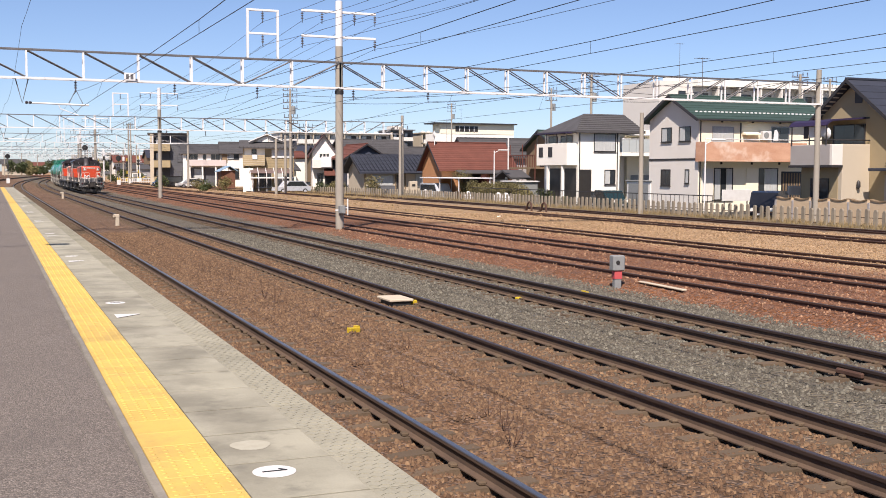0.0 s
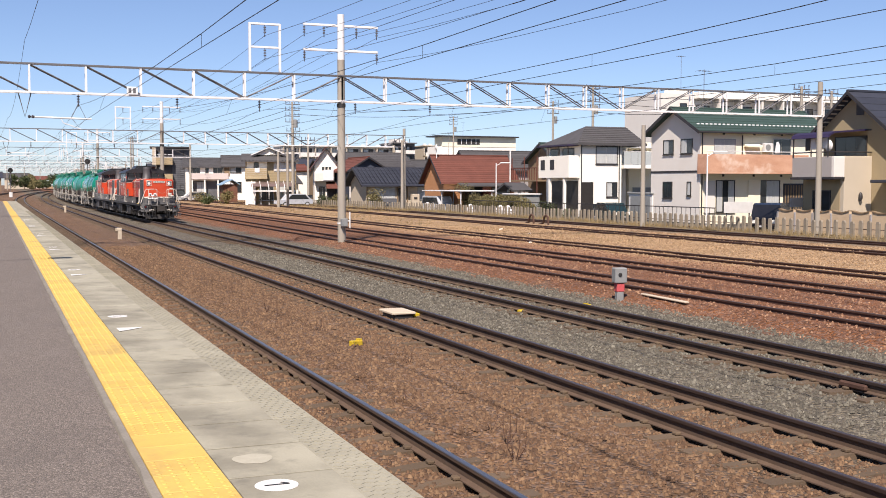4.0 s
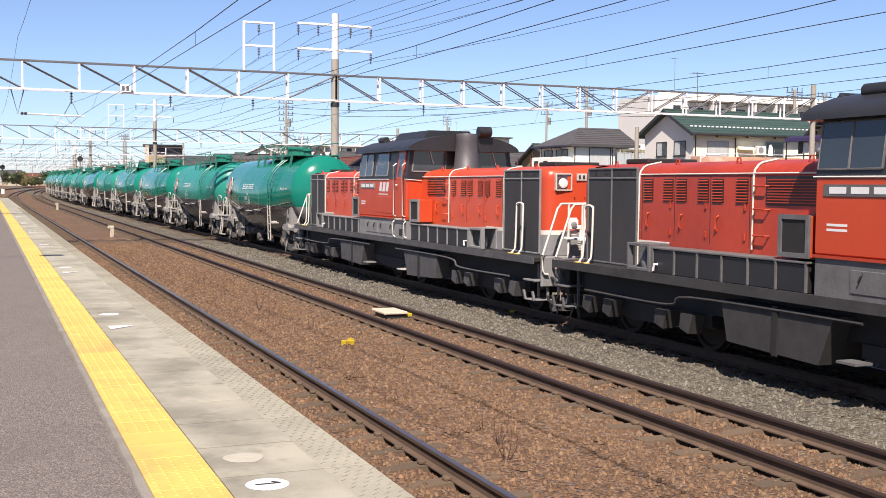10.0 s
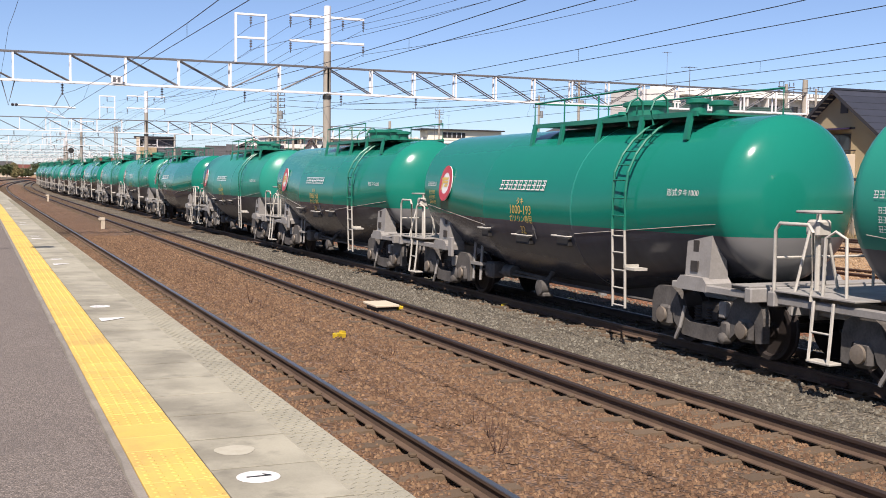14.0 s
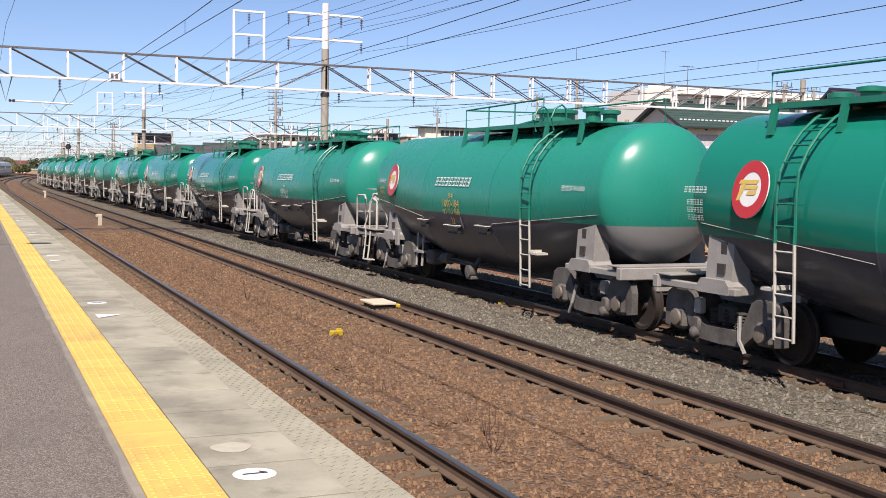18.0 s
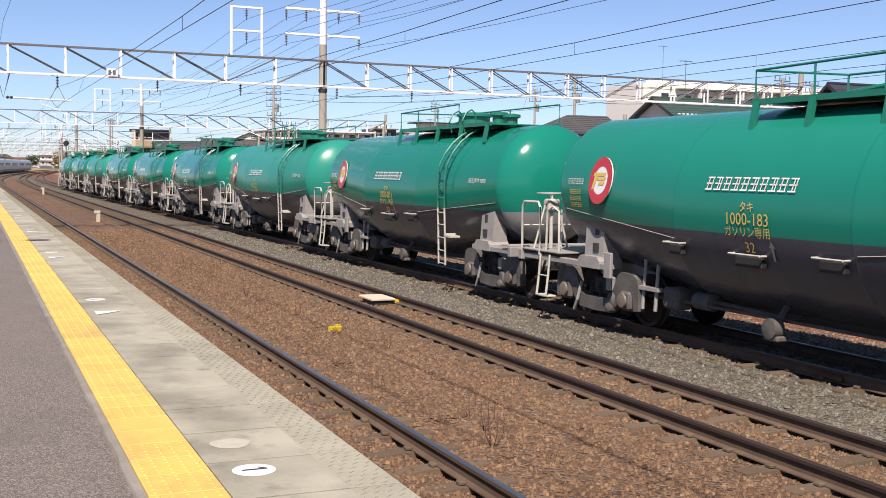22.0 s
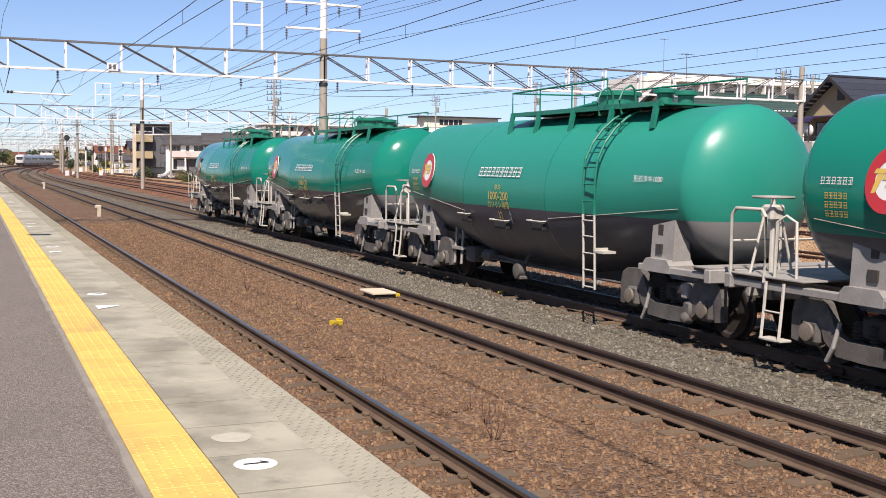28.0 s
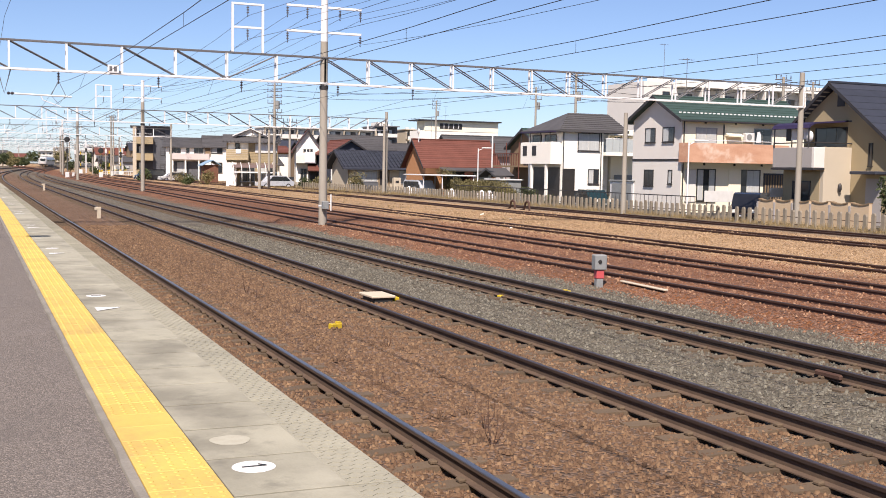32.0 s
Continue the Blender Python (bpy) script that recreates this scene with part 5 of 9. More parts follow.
def cream_brown_house():
    h = thing("house", "two-storey brown and white house with a white arched carport", "house", "houses")
    x0, x1, y0, y1 = 28.4, 34.5, 133.0, 141.0
    gz = GZ + rise(133)
    part("wall", Mesh().box(x0, y0, gz - 0.2, x1, y1, 5.7), M_WALL_TAN, h, "tan clad wall")
    for i in range(14):
        part("cladding_board", Mesh().box(31.06, y0 - 0.03, 2.95 + i * 0.19, x1 + 0.02, y0 - 0.002, 3.11 + i * 0.19), M_WALL_TAN, h)
    gable_roof(h, M_ROOF_DARK, "y", x0 + 1.2, x1 - 1.6, y0 + 0.6, y1, 6.25, 7.2, 0.45, courses=6)
    part("gable", Mesh().prism([(x0 + 1.2, 6.15), (x1 - 1.6, 6.15), ((x0 + x1) / 2 - 0.2, 7.0)], y0 + 0.45, y0 + 0.8, "y"), M_WALL_WHITE, h, "white gable")
    for i in (-1, 1):
        part("gable_edge", Mesh().prism([(31.25, 7.02), (31.25, 7.14), (31.25 + i * 2.2, 6.2), (31.25 + i * 2.2, 6.08)], y0 + 0.1, y0 + 0.2, "y"), M_WHITE, h, "white gable edge")
    part("skirt_roof", Mesh().prism([(y0 - 0.8, 5.45), (y0 + 1.2, 6.35), (y0 + 1.2, 5.7), (y0 - 0.8, 5.3)], x0 - 0.5, x1 + 0.4, "x"), M_ROOF_DARK, h, "dark skirt roof")
    for i in range(16):
        part("eave_tile", Mesh().lathe([(y0 - 0.84, 0.07), (y0 - 0.3, 0.07)], 6, "y", (x0 - 0.4 + i * 0.44, 0, 5.5)), M_ROOF_DARK, h, "round eave tile")
    part("upper_panel", Mesh().box(x0 + 0.15, y0 - 0.06, 4.3, 31.0, y0 - 0.002, 5.35), M_WALL_WHITE, h, "white upper wall")
    part("shutter", Mesh().box(31.8, y0 - 0.12, 4.15, x1 - 0.05, y0 - 0.002, 5.27, 0.02), M_WHITE, h, "closed white shutter")
    for i in range(5):
        part("shutter_rib", Mesh().box(31.82, y0 - 0.14, 4.3 + i * 0.2, x1 - 0.07, y0 - 0.12, 4.33 + i * 0.2), M_GALV, h)
    b = part("balcony", Mesh().box(x0 - 0.05, y0 - 0.9, 3.2, 31.0, y0 - 0.06, 4.52, 0.02), M_WALL_BEIGE, h, "tan balcony front")
    for i in range(5):
        part("balcony_board", Mesh().box(x0 - 0.06, y0 - 0.92, 3.25 + i * 0.26, 31.01, y0 - 0.9, 3.45 + i * 0.26), M_WALL_TAN, b)
    part("bedding", Mesh().box(29.5, y0 - 1.0, 4.0, 30.1, y0 - 0.92, 4.55, 0.02), M_CLOTH, b, "pale bedding airing")
    window(h, "y", y0 - 0.06, 29.4, 30.0, 4.6, 5.25, M_WINFRAME, 1, 0.0)
    part("white_ground_wall", Mesh().box(x0, y0 - 2.2, gz, 29.6, y0 - 0.02, 2.9), M_WALL_WHITE, h, "white ground-floor wing")
    for i in range(6):
        x = 29.3 + i * 0.95
        part("carport_arch", Mesh().tube(curve([(x, y0 - 3.0, gz), (x, y0 - 3.0, 1.75), (x - 0.05, y0 - 2.9, 2.3), (x - 0.12, y0 - 2.5, 2.7), (x - 0.16, y0 - 1.6, 2.9), (x - 0.16, y0 - 0.9, 2.95)], 3), 0.05, 6), M_WHITE, h, "white carport arch", 50)
    part("carport_roof", Mesh().prism([(y0 - 2.85, 2.32), (y0 - 2.5, 2.66), (y0 - 0.9, 2.9), (y0 - 0.9, 2.87), (y0 - 2.5, 2.63), (y0 - 2.8, 2.3)], 29.1, 34.3, "x"), M_CARPORT, h, "brown translucent carport roof")
    part("carport_beam", Mesh().box(29.2, y0 - 3.06, 1.70, 34.4, y0 - 2.94, 1.86), M_WHITE, h, "white carport beam")
    window(h, "y", y0, 30.0, 31.8, 0.6, 2.4, M_WINFRAME_S, 2, 0.4)
    window(h, "y", y0, 32.4, 34.0, 0.6, 2.4, M_WINFRAME_S, 2, 0.4)
    aerial(h, 33.6, 136.0, 6.2, 2.0)
    turned(h, x0, y0, -13)


cream_brown_house()
h = low_house(39.3, 42.4, 141.0, 149.0, 5.35, 7.45, M_WALL_WHITE, M_ROOF_RED, "white gabled house with a steep red roof", "y", wins=[("y", 141.0, 40.25, 40.6, 4.5, 4.9, M_WINFRAME, 1, 0.0), ("y", 141.0, 40.7, 41.05, 4.5, 4.9, M_WINFRAME, 1, 0.0), ("y", 141.0, 41.15, 41.5, 4.5, 4.9, M_WINFRAME, 1, 0.0), ("y", 141.0, 39.9, 40.7, 0.9, 2.3, M_WINFRAME, 2, 0.3)], courses=8)
b = part("balcony", Mesh().box(39.25, 139.9, 3.0, 41.8, 141.0, 4.1, 0.02), M_WALL_PALE, h, "grey balcony front")
part("hung_sheet", Mesh().box(40.4, 139.82, 3.1, 41.75, 139.89, 4.5, 0.02), M_CLOTH, b, "white sheet over the balcony")
part("porch_roof", Mesh().prism([(139.2, 2.15), (140.9, 2.95), (140.9, 2.8), (139.2, 2.0)], 40.8, 42.9, "x"), M_ROOF_RED, h, "red porch roof")
# porch shade painted as a flat dark sheet on the wall
part("porch_recess", Mesh().box(40.9, 140.9, GZ, 42.3, 140.996, 2.6), M_FASCIA, h, "dark sheet painting the shade of an open porch")
part("satellite_dish", Mesh().lathe([(-0.1, 0.03), (-0.06, 0.3), (0.0, 0.45)], 16, "y", (42.7, 140.6, 7.3)), M_WHITE, h, "white satellite dish", 40)
turned(h, 39.3, 141.0, -14)
part("dish_mast", Mesh().tube([(42.7, 140.7, 5.3), (42.7, 140.7, 7.3)], 0.05, 6), M_GALV, h)
h = low_house(38.6, 41.0, 151.0, 157.0, 4.7, 5.4, M_WALL_ORANGE, M_ROOF_RED, "small house with an orange upper wall and white ground floor", courses=4)
part("lower_wall", Mesh().box(38.6, 150.9, GZ, 41.0, 150.996, 4.3), M_WALL_WHITE, h, "white ground floor")
h = low_house(35.6, 38.4, 146.0, 152.0, 2.9, 3.9, M_WALL_WHITE, M_ROOF_DARK, "low white shed house with a grey roof", wins=[("y", 146.0, 36.2, 37.6, 0.9, 2.0, M_WINFRAME, 2, 0.5)], courses=4)
h = low_house(27.4, 33.2, 172.0, 180.0, 5.45, 6.75, M_WALL_WHITE, M_ROOF_DARK, "pale two-storey house with a dark roof", wins=[("y", 172.0, 27.9, 29.6, 4.3, 5.3, M_WINFRAME, 3, 0.3), ("y", 172.0, 30.4, 30.9, 4.3, 5.3, M_WINFRAME, 1, 0.0), ("y", 172.0, 31.6, 33.0, 4.3, 5.3, M_WINFRAME, 2, 0.2)], courses=8)
b = part("balcony", Mesh().box(28.0, 170.8, 3.35, 33.9, 172.0, 4.3, 0.02), M_WALL_PINK, h, "pale pinkish balcony")
# shade under the balcony, painted as a slate-coloured sheet on the white wall
part("ground_recess", Mesh().box(28.4, 171.9, GZ + 0.3, 33.2, 171.996, 3.1), M_WALL_SLATE, h, "slate sheet painting the shade under the balcony")
for x in (28.3, 30.2, 32.2):
    part("porch_post", Mesh().box(x, 170.9, GZ + 0.2, x + 0.2, 171.1, 3.35), M_WALL_WHITE, h, "white post")
window(h, "y", 171.9, 29.0, 30.6, 1.2, 3.0, M_WINFRAME, 2, 0.8)
turned(h, 27.4, 172.0, -10)
h = low_house(33.0, 37.6, 170.0, 176.0, 5.6, 7.1, M_WALL_WHITE, M_ROOF_DARK, "white two-storey house with a dark roof", wins=[("y", 170.0, 33.9, 35.6, 4.4, 5.4, M_WINFRAME, 2, 0.5), ("y", 170.0, 33.9, 35.6, 1.4, 3.0, M_WINFRAME, 2, 0.5)], courses=8)
turned(h, 33.0, 170.0, -10)
part("brown_panel", Mesh().box(33.0, 169.9, 3.9, 33.8, 169.996, 5.4), M_WALL_BROWN, h, "brown clad panel")
h = thing("garden_shed", "low shed with a pale blue sheet roof and brown walls", "shed", "sheds", at=pose(30.0, 150.0, 0))
part("wall", Mesh().box(-1.0, 0, 0, 0.9, 2.5, 2.6), M_WALL_RUST, h, "red-brown board wall")
part("roof", Mesh().prism([(-1.4, 2.55), (0.1, 3.3), (1.2, 2.6), (1.2, 2.5), (0.1, 3.18), (-1.4, 2.45)], -0.5, 2.9, "y"), M_ROOF_SKY, h, "pale blue sheet roof")


def tower():
    h = thing("apartment_building", "three-storey grey corner apartment block with tan balconies", "apartment building", "far blocks")
    gz = GZ + rise(190)
    part("wall", Mesh().box(24.8, 190, gz - 0.3, 30.9, 198, 8.75, 0.03), M_WALL_SLATE, h, "slate grey clad wall")
    for i in range(24):
        part("cladding_line", Mesh().box(28.15, 189.95, gz + 0.4 + i * 0.34, 30.88, 189.996, gz + 0.68 + i * 0.34), M_WALL_SLATE, h)
    part("roof_slab", Mesh().box(24.4, 189.0, 8.75, 31.2, 198.4, 8.95), M_FASCIA, h, "dark roof slab")
    for i in range(3):
        z = gz + 0.3 + i * 2.75
        b = part("balcony", Mesh().box(25.4, 188.8, z + 0.1, 28.1, 190.0, z + 1.35, 0.02), M_WALL_TAN, h, "tan balcony")
        # dark sheet on the wall puts in the shade behind each balcony
        part("balcony_opening", Mesh().box(25.5, 189.93, z + 1.35, 28.05, 189.995, z + 2.7), M_FASCIA, b, "dark sheet painting the shade inside the balcony")
        part("door_pane", Mesh().box(25.8, 189.9, z + 1.4, 26.6, 189.93, z + 2.5), M_CURTAIN, b, "curtained glass door")
        part("balcony_cap", Mesh().box(25.35, 188.75, z + 1.35, 28.15, 188.95, z + 1.42), M_FASCIA, b)
        window(h, "y", 190.0, 29.3, 30.0, z + 1.0, z + 2.3, M_WINFRAME, 1, 0.0)
    part("stair_pier", Mesh().box(24.8, 188.8, gz, 25.4, 190.0, 8.75), M_WALL_BEIGE, h, "tan pier")
    part("drying_bars", Mesh().tube([(25.5, 188.9, 7.6), (28.0, 188.9, 7.6)], 0.04, 6), M_GALV, h)
    turned(h, 24.8, 190, -8)


tower()


def far_block(x0, x1, y, z1, floors, wall, label, bay=6.0):
    h = thing("apartment_building", label, "apartment building", "far blocks")
    part("wall", Mesh().box(x0, y, 0, x1, y + 12, z1), wall, h)
    part("roof_slab", Mesh().box(x0 - 0.3, y - 1.5, z1, x1 + 0.3, y + 12.3, z1 + 0.3), wall, h, "flat roof slab")
    n = max(2, int((x1 - x0) / bay))
    st = (x1 - x0) / n
    fh = z1 / floors
    for f in range(1, floors):
        part("balcony", Mesh().box(x0 + 0.4, y - 1.4, f * fh - 0.1, x1 - 0.4, y - 1.2, f * fh + 1.0), M_WALL_BEIGE if f % 2 else M_WALL_PALE, h, "pale balcony band")
        part("balcony_slab", Mesh().box(x0 + 0.4, y - 1.4, f * fh - 0.3, x1 - 0.4, y - 0.01, f * fh - 0.11), wall, h)
        for i in range(n):
            w = part("window", Mesh().box(x0 + i * st + 0.8, y - 0.06, f * fh + 0.2, x0 + i * st + st - 0.8, y - 0.002, f * fh + 2.3), M_WINFRAME, h)
            part("curtain_pane", Mesh().box(x0 + i * st + 0.95, y - 0.1, f * fh + 0.3, x0 + i * st + st * 0.5, y - 0.06, f * fh + 2.2), M_CURTAIN, w)
            part("partition", Mesh().box(x0 + i * st - 0.1, y - 1.4, f * fh, x0 + i * st + 0.1, y, f * fh + 2.5), M_WALL_BEIGE, h)
    for i in range(n):
        part("roof_unit", Mesh().box(x0 + i * st + 1, y + 2, z1 + 0.3, x0 + i * st + 2, y + 3, z1 + 0.9, 0.05), M_GALV, h, "pale roof unit")
    return h


far_block(82, 117, 330, 14.4, 5, M_WALL_PALE, "long grey apartment block with balconies in the distance", 4.4)
h = far_block(117, 124.4, 328, 15.7, 5, M_WALL_SLATE, "dark stair end of the distant apartment block", 3.5)
part("lift_house", Mesh().box(118, 330, 15.7, 121, 335, 17.2, 0.05), M_WALL_PALE, h, "pale lift house")
far_block(128, 132, 330, 15.0, 5, M_WALL_BEIGE, "narrow pale apartment block in the distance", 2.0)
# distant haze is put into the pale wall colours of these blocks
for x_, w_, y_, z_, n_, m_ in ((44, 9, 830, 11, 3, M_WALL_PALE), (56, 10, 860, 14, 4, M_WALL_BEIGE), (68, 9, 820, 12, 4, M_WALL_PALE), (80, 12, 880, 16, 5, M_WALL_PALE), (95, 9, 840, 11, 3, M_WALL_BEIGE), (104, 12, 900, 15, 5, M_WALL_PALE)):
    far_block(x_, x_ + w_, y_, z_, n_, m_, "town block far down the line, haze painted into its pale walls")
h = thing("apartment_building", "white and yellow modern block in the distance", "apartment building", "far blocks")
part("wall", Mesh().box(100.5, 250, 0, 122, 256, 12.0), M_WALL_WHITE, h, "white wall")
part("upper_storey", Mesh().box(102, 249.9, 12.0, 122, 255, 14.4), M_WALL_CREAM, h, "yellowish upper storey")
part("window_strip", Mesh().box(106, 249.8, 12.6, 112, 249.9, 13.9), M_WINFRAME, h, "dark window strip")
for i in range(4):
    part("window_bar", Mesh().box(107 + i * 1.3, 249.75, 12.6, 107.15 + i * 1.3, 249.8, 13.9), M_GALV, h)
part("roof_slab", Mesh().box(100, 249, 14.4, 122.5, 256, 14.7), M_FASCIA, h, "dark roof edge")
aerial(h, 108, 251, 14.7, 3.5)
for i, (x, y, w, d, z) in enumerate(((58, 150, 9, 8, 6.0), (70, 160, 12, 9, 7.0), (84, 170, 11, 9, 6.5), (46, 160, 8, 8, 6.2), (60, 190, 12, 10, 7.2), (78, 140, 10, 8, 7.0), (88, 150, 12, 8, 8.2), (100, 190, 14, 10, 8), (44, 200, 9, 8, 6.5), (36, 215, 8, 8, 6.2), (46, 230, 10, 8, 6.8), (60, 240, 12, 10, 8.0), (34, 250, 8, 8, 5), (42, 265, 10, 9, 7), (30, 290, 8, 8, 3.6), (40, 310, 12, 10, 8), (54, 300, 12, 10, 9), (34, 340, 9, 8, 6.5), (50, 350, 14, 10, 9), (-8, 345, 10, 8, 5.5), (4, 470, 9, 8, 6), (12, 500, 9, 8, 5))):
    low_house(x, x + w, y, y + d, z * 0.72 + rise(y), z + rise(y), (M_WALL_BEIGE, M_WALL_WHITE, M_WALL_GREY, M_WALL_BROWN)[i % 4], (M_ROOF_DARK, M_ROOF_NAVY, M_ROOF_DARK, M_ROOF_RED)[(i * 3) % 4], ("beige", "white", "grey", "brown")[i % 4] + " distant house with a tiled roof", wins=[("y", y, x + 1, x + 3, z * 0.4, z * 0.58, M_WINFRAME, 2, 0.4), ("y", y, x + w - 3.2, x + w - 1, z * 0.4, z * 0.58, M_WINFRAME, 2, 0.4)], courses=1)



# ---- lettering kept for repeats ----
KEPT = {}


def words_cached(text, size, mat, parent, name, at, label=""):
    key = (text, size, mat.name)
    if key not in KEPT:
        ob = words(text, size, mat, None, name)
        KEPT[key] = ob.data
        bpy.data.objects.remove(ob)
    return part(name, KEPT[key], None, parent, label, at=at)


# ---- train paints ----
def two_paint(name, top, low, level, rough_top, rough_low):
    """Gloss paint that changes at a height of the object, sharply, with run-down dirt; older coats are paler and duller."""
    m = material(name, top, tuple(v * 0.9 for v in top), rough_top, 0, 0.9, 25, 0.3, 0.0, stretch=(1, 1, 0.35))
    nt = m.node_tree
    N, L = nt.nodes.new, nt.links.new
    b = nt.nodes["Principled BSDF"]
    old = b.inputs["Base Color"].links[0].from_socket
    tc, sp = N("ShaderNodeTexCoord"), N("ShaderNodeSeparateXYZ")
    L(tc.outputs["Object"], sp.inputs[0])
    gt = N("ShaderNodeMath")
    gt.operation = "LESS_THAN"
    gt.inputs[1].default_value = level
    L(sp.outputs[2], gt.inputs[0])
    mp = N("ShaderNodeMapping")
    mp.inputs["Scale"].default_value = (3, 3, 0.5)
    L(tc.outputs["Object"], mp.inputs[0])
    nz = N("ShaderNodeTexNoise")
    nz.inputs["Scale"].default_value, nz.inputs["Detail"].default_value = 1.4, 5
    L(mp.outputs[0], nz.inputs["Vector"])
    # fading differs from wagon to wagon
    oi, fade = N("ShaderNodeObjectInfo"), N("ShaderNodeMapRange")
    fade.inputs[1].default_value, fade.inputs[2].default_value, fade.inputs[4].default_value = 0.55, 1.0, 0.3
    L(oi.outputs["Random"], fade.inputs[0])
    pale = N("ShaderNodeMix")
    pale.data_type = "RGBA"
    pale.inputs[7].default_value = (0.035, 0.31, 0.24, 1)
    L(fade.outputs[0], pale.inputs[0]), L(old, pale.inputs[6])
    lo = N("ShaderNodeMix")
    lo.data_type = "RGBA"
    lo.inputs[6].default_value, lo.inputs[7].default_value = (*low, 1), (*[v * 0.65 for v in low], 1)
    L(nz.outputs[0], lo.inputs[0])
    # below the level the barrel is a darker, bluer grey than the dished ends
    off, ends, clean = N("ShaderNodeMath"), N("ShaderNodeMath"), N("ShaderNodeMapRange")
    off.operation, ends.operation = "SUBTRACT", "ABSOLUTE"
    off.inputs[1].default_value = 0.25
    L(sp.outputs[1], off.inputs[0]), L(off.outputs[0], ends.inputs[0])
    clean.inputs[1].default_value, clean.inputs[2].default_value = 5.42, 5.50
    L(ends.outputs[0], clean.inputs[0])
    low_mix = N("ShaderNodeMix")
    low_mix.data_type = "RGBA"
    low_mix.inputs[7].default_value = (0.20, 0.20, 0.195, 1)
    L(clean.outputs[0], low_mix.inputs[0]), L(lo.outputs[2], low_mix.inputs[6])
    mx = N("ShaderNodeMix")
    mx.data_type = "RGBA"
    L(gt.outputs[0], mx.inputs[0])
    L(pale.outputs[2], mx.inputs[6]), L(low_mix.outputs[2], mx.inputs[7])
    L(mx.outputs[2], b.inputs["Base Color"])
    rm = N("ShaderNodeMix")
    rm.data_type = "FLOAT"
    rm.inputs[2].default_value, rm.inputs[3].default_value = rough_top, rough_low
    L(gt.outputs[0], rm.inputs[0])
    dull = N("ShaderNodeMath")
    dull.operation = "MULTIPLY_ADD"
    dull.inputs[1].default_value = 0.6
    L(fade.outputs[0], dull.inputs[0]), L(rm.outputs[0], dull.inputs[2])
    grime = N("ShaderNodeMath")
    grime.operation = "MULTIPLY_ADD"
    grime.inputs[1].default_value = 0.10
    L(nz.outputs[0], grime.inputs[0]), L(dull.outputs[0], grime.inputs[2])
    L(grime.outputs[0], b.inputs["Roughness"])
    b.inputs["Specular IOR Level"].default_value = 0.3
    # plates are not quite true
    wave, bp = N("ShaderNodeTexNoise"), N("ShaderNodeBump")
    wave.inputs["Scale"].default_value, wave.inputs["Detail"].default_value = 0.9, 2
    L(tc.outputs["Object"], wave.inputs["Vector"])
    bp.inputs["Strength"].default_value, bp.inputs["Distance"].default_value = 0.35, 0.03
    L(wave.outputs[0], bp.inputs["Height"]), L(bp.outputs[0], b.inputs["Normal"])
    return m


TANK_GREEN = (0.001, 0.162, 0.114)
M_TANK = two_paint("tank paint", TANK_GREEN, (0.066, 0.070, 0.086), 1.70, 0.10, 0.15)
M_GREEN = material("green paint", (0.00272, 0.163, 0.105), (0.00272, 0.116, 0.0748), 0.4, 0, 3, 30, 0.4, 0.05)
M_WGREY = material("wagon grey", (0.27, 0.262, 0.245), (0.18, 0.17, 0.155), 0.65, 0, 3, 30, 0.6, 0.1, spread=0.08)
M_WDARK = material("bogie grime", (0.0408, 0.0354, 0.0306), (0.0204, 0.0177, 0.0163), 0.8, 0, 4, 30, 0.7, 0.2)
M_BOGIE = material("bogie grey", (0.105, 0.098, 0.088), (0.04, 0.036, 0.033), 0.75, 0, 4, 30, 0.7, 0.2)
M_WHEEL = material("wheel steel", (0.0374, 0.0286, 0.0245), (0.0204, 0.0163, 0.015), 0.7, 0.3, 4, 30, 0.6, 0.1)
M_WRAIL = material("pale handrail paint", (0.45, 0.435, 0.385), (0.32, 0.305, 0.265), 0.55, 0, 5, 30, 0.6, 0.05)
M_LETTER = material("white lettering", (0.672, 0.672, 0.655), (0.588, 0.588, 0.571), 0.5, 0, 6, 40, 0.3, 0)
M_LETTER_Y = material("yellow lettering", (0.605, 0.42, 0.084), (0.504, 0.353, 0.084), 0.5, 0, 6, 40, 0.3, 0)
M_BADGE_RED = material("badge red", (0.462, 0.0252, 0.0294), (0.378, 0.0252, 0.0252), 0.4, 0, 6, 40, 0.3, 0)
M_RED = material("loco red", (0.50, 0.060, 0.019), (0.42, 0.046, 0.016), 0.36, 0, 1.6, 25, 0.4, 0.03, stretch=(1, 1, 0.4))
M_HOOD = material("grimy loco red", (0.43, 0.046, 0.017), (0.23, 0.027, 0.015), 0.42, 0, 1.3, 18, 0.55, 0.05, stretch=(1, 1, 0.3))
M_LPALE = material("worn pale paint", (0.504, 0.479, 0.42), (0.319, 0.294, 0.252), 0.5, 0, 6, 40, 0.6, 0.05)
M_SILVER = material("lamp reflector", (0.521, 0.512, 0.487), (0.353, 0.344, 0.328), 0.25, 0.9, 9, 40, 0.5, 0.3)
M_TAIL = glass("tail lamp red", (0.12, 0.008, 0.01))
M_CHAIN = material("chain paint", (0.408, 0.245, 0.163), (0.306, 0.19, 0.136), 0.6, 0, 9, 60, 0.5, 0.1)
M_LGREY = material("loco grey", (0.136, 0.136, 0.136), (0.0714, 0.068, 0.0653), 0.55, 0, 3, 30, 0.6, 0.08)
M_LDARK = material("loco underframe", (0.00952, 0.00918, 0.00884), (0.0177, 0.0163, 0.015), 0.7, 0, 3, 30, 0.7, 0.15)
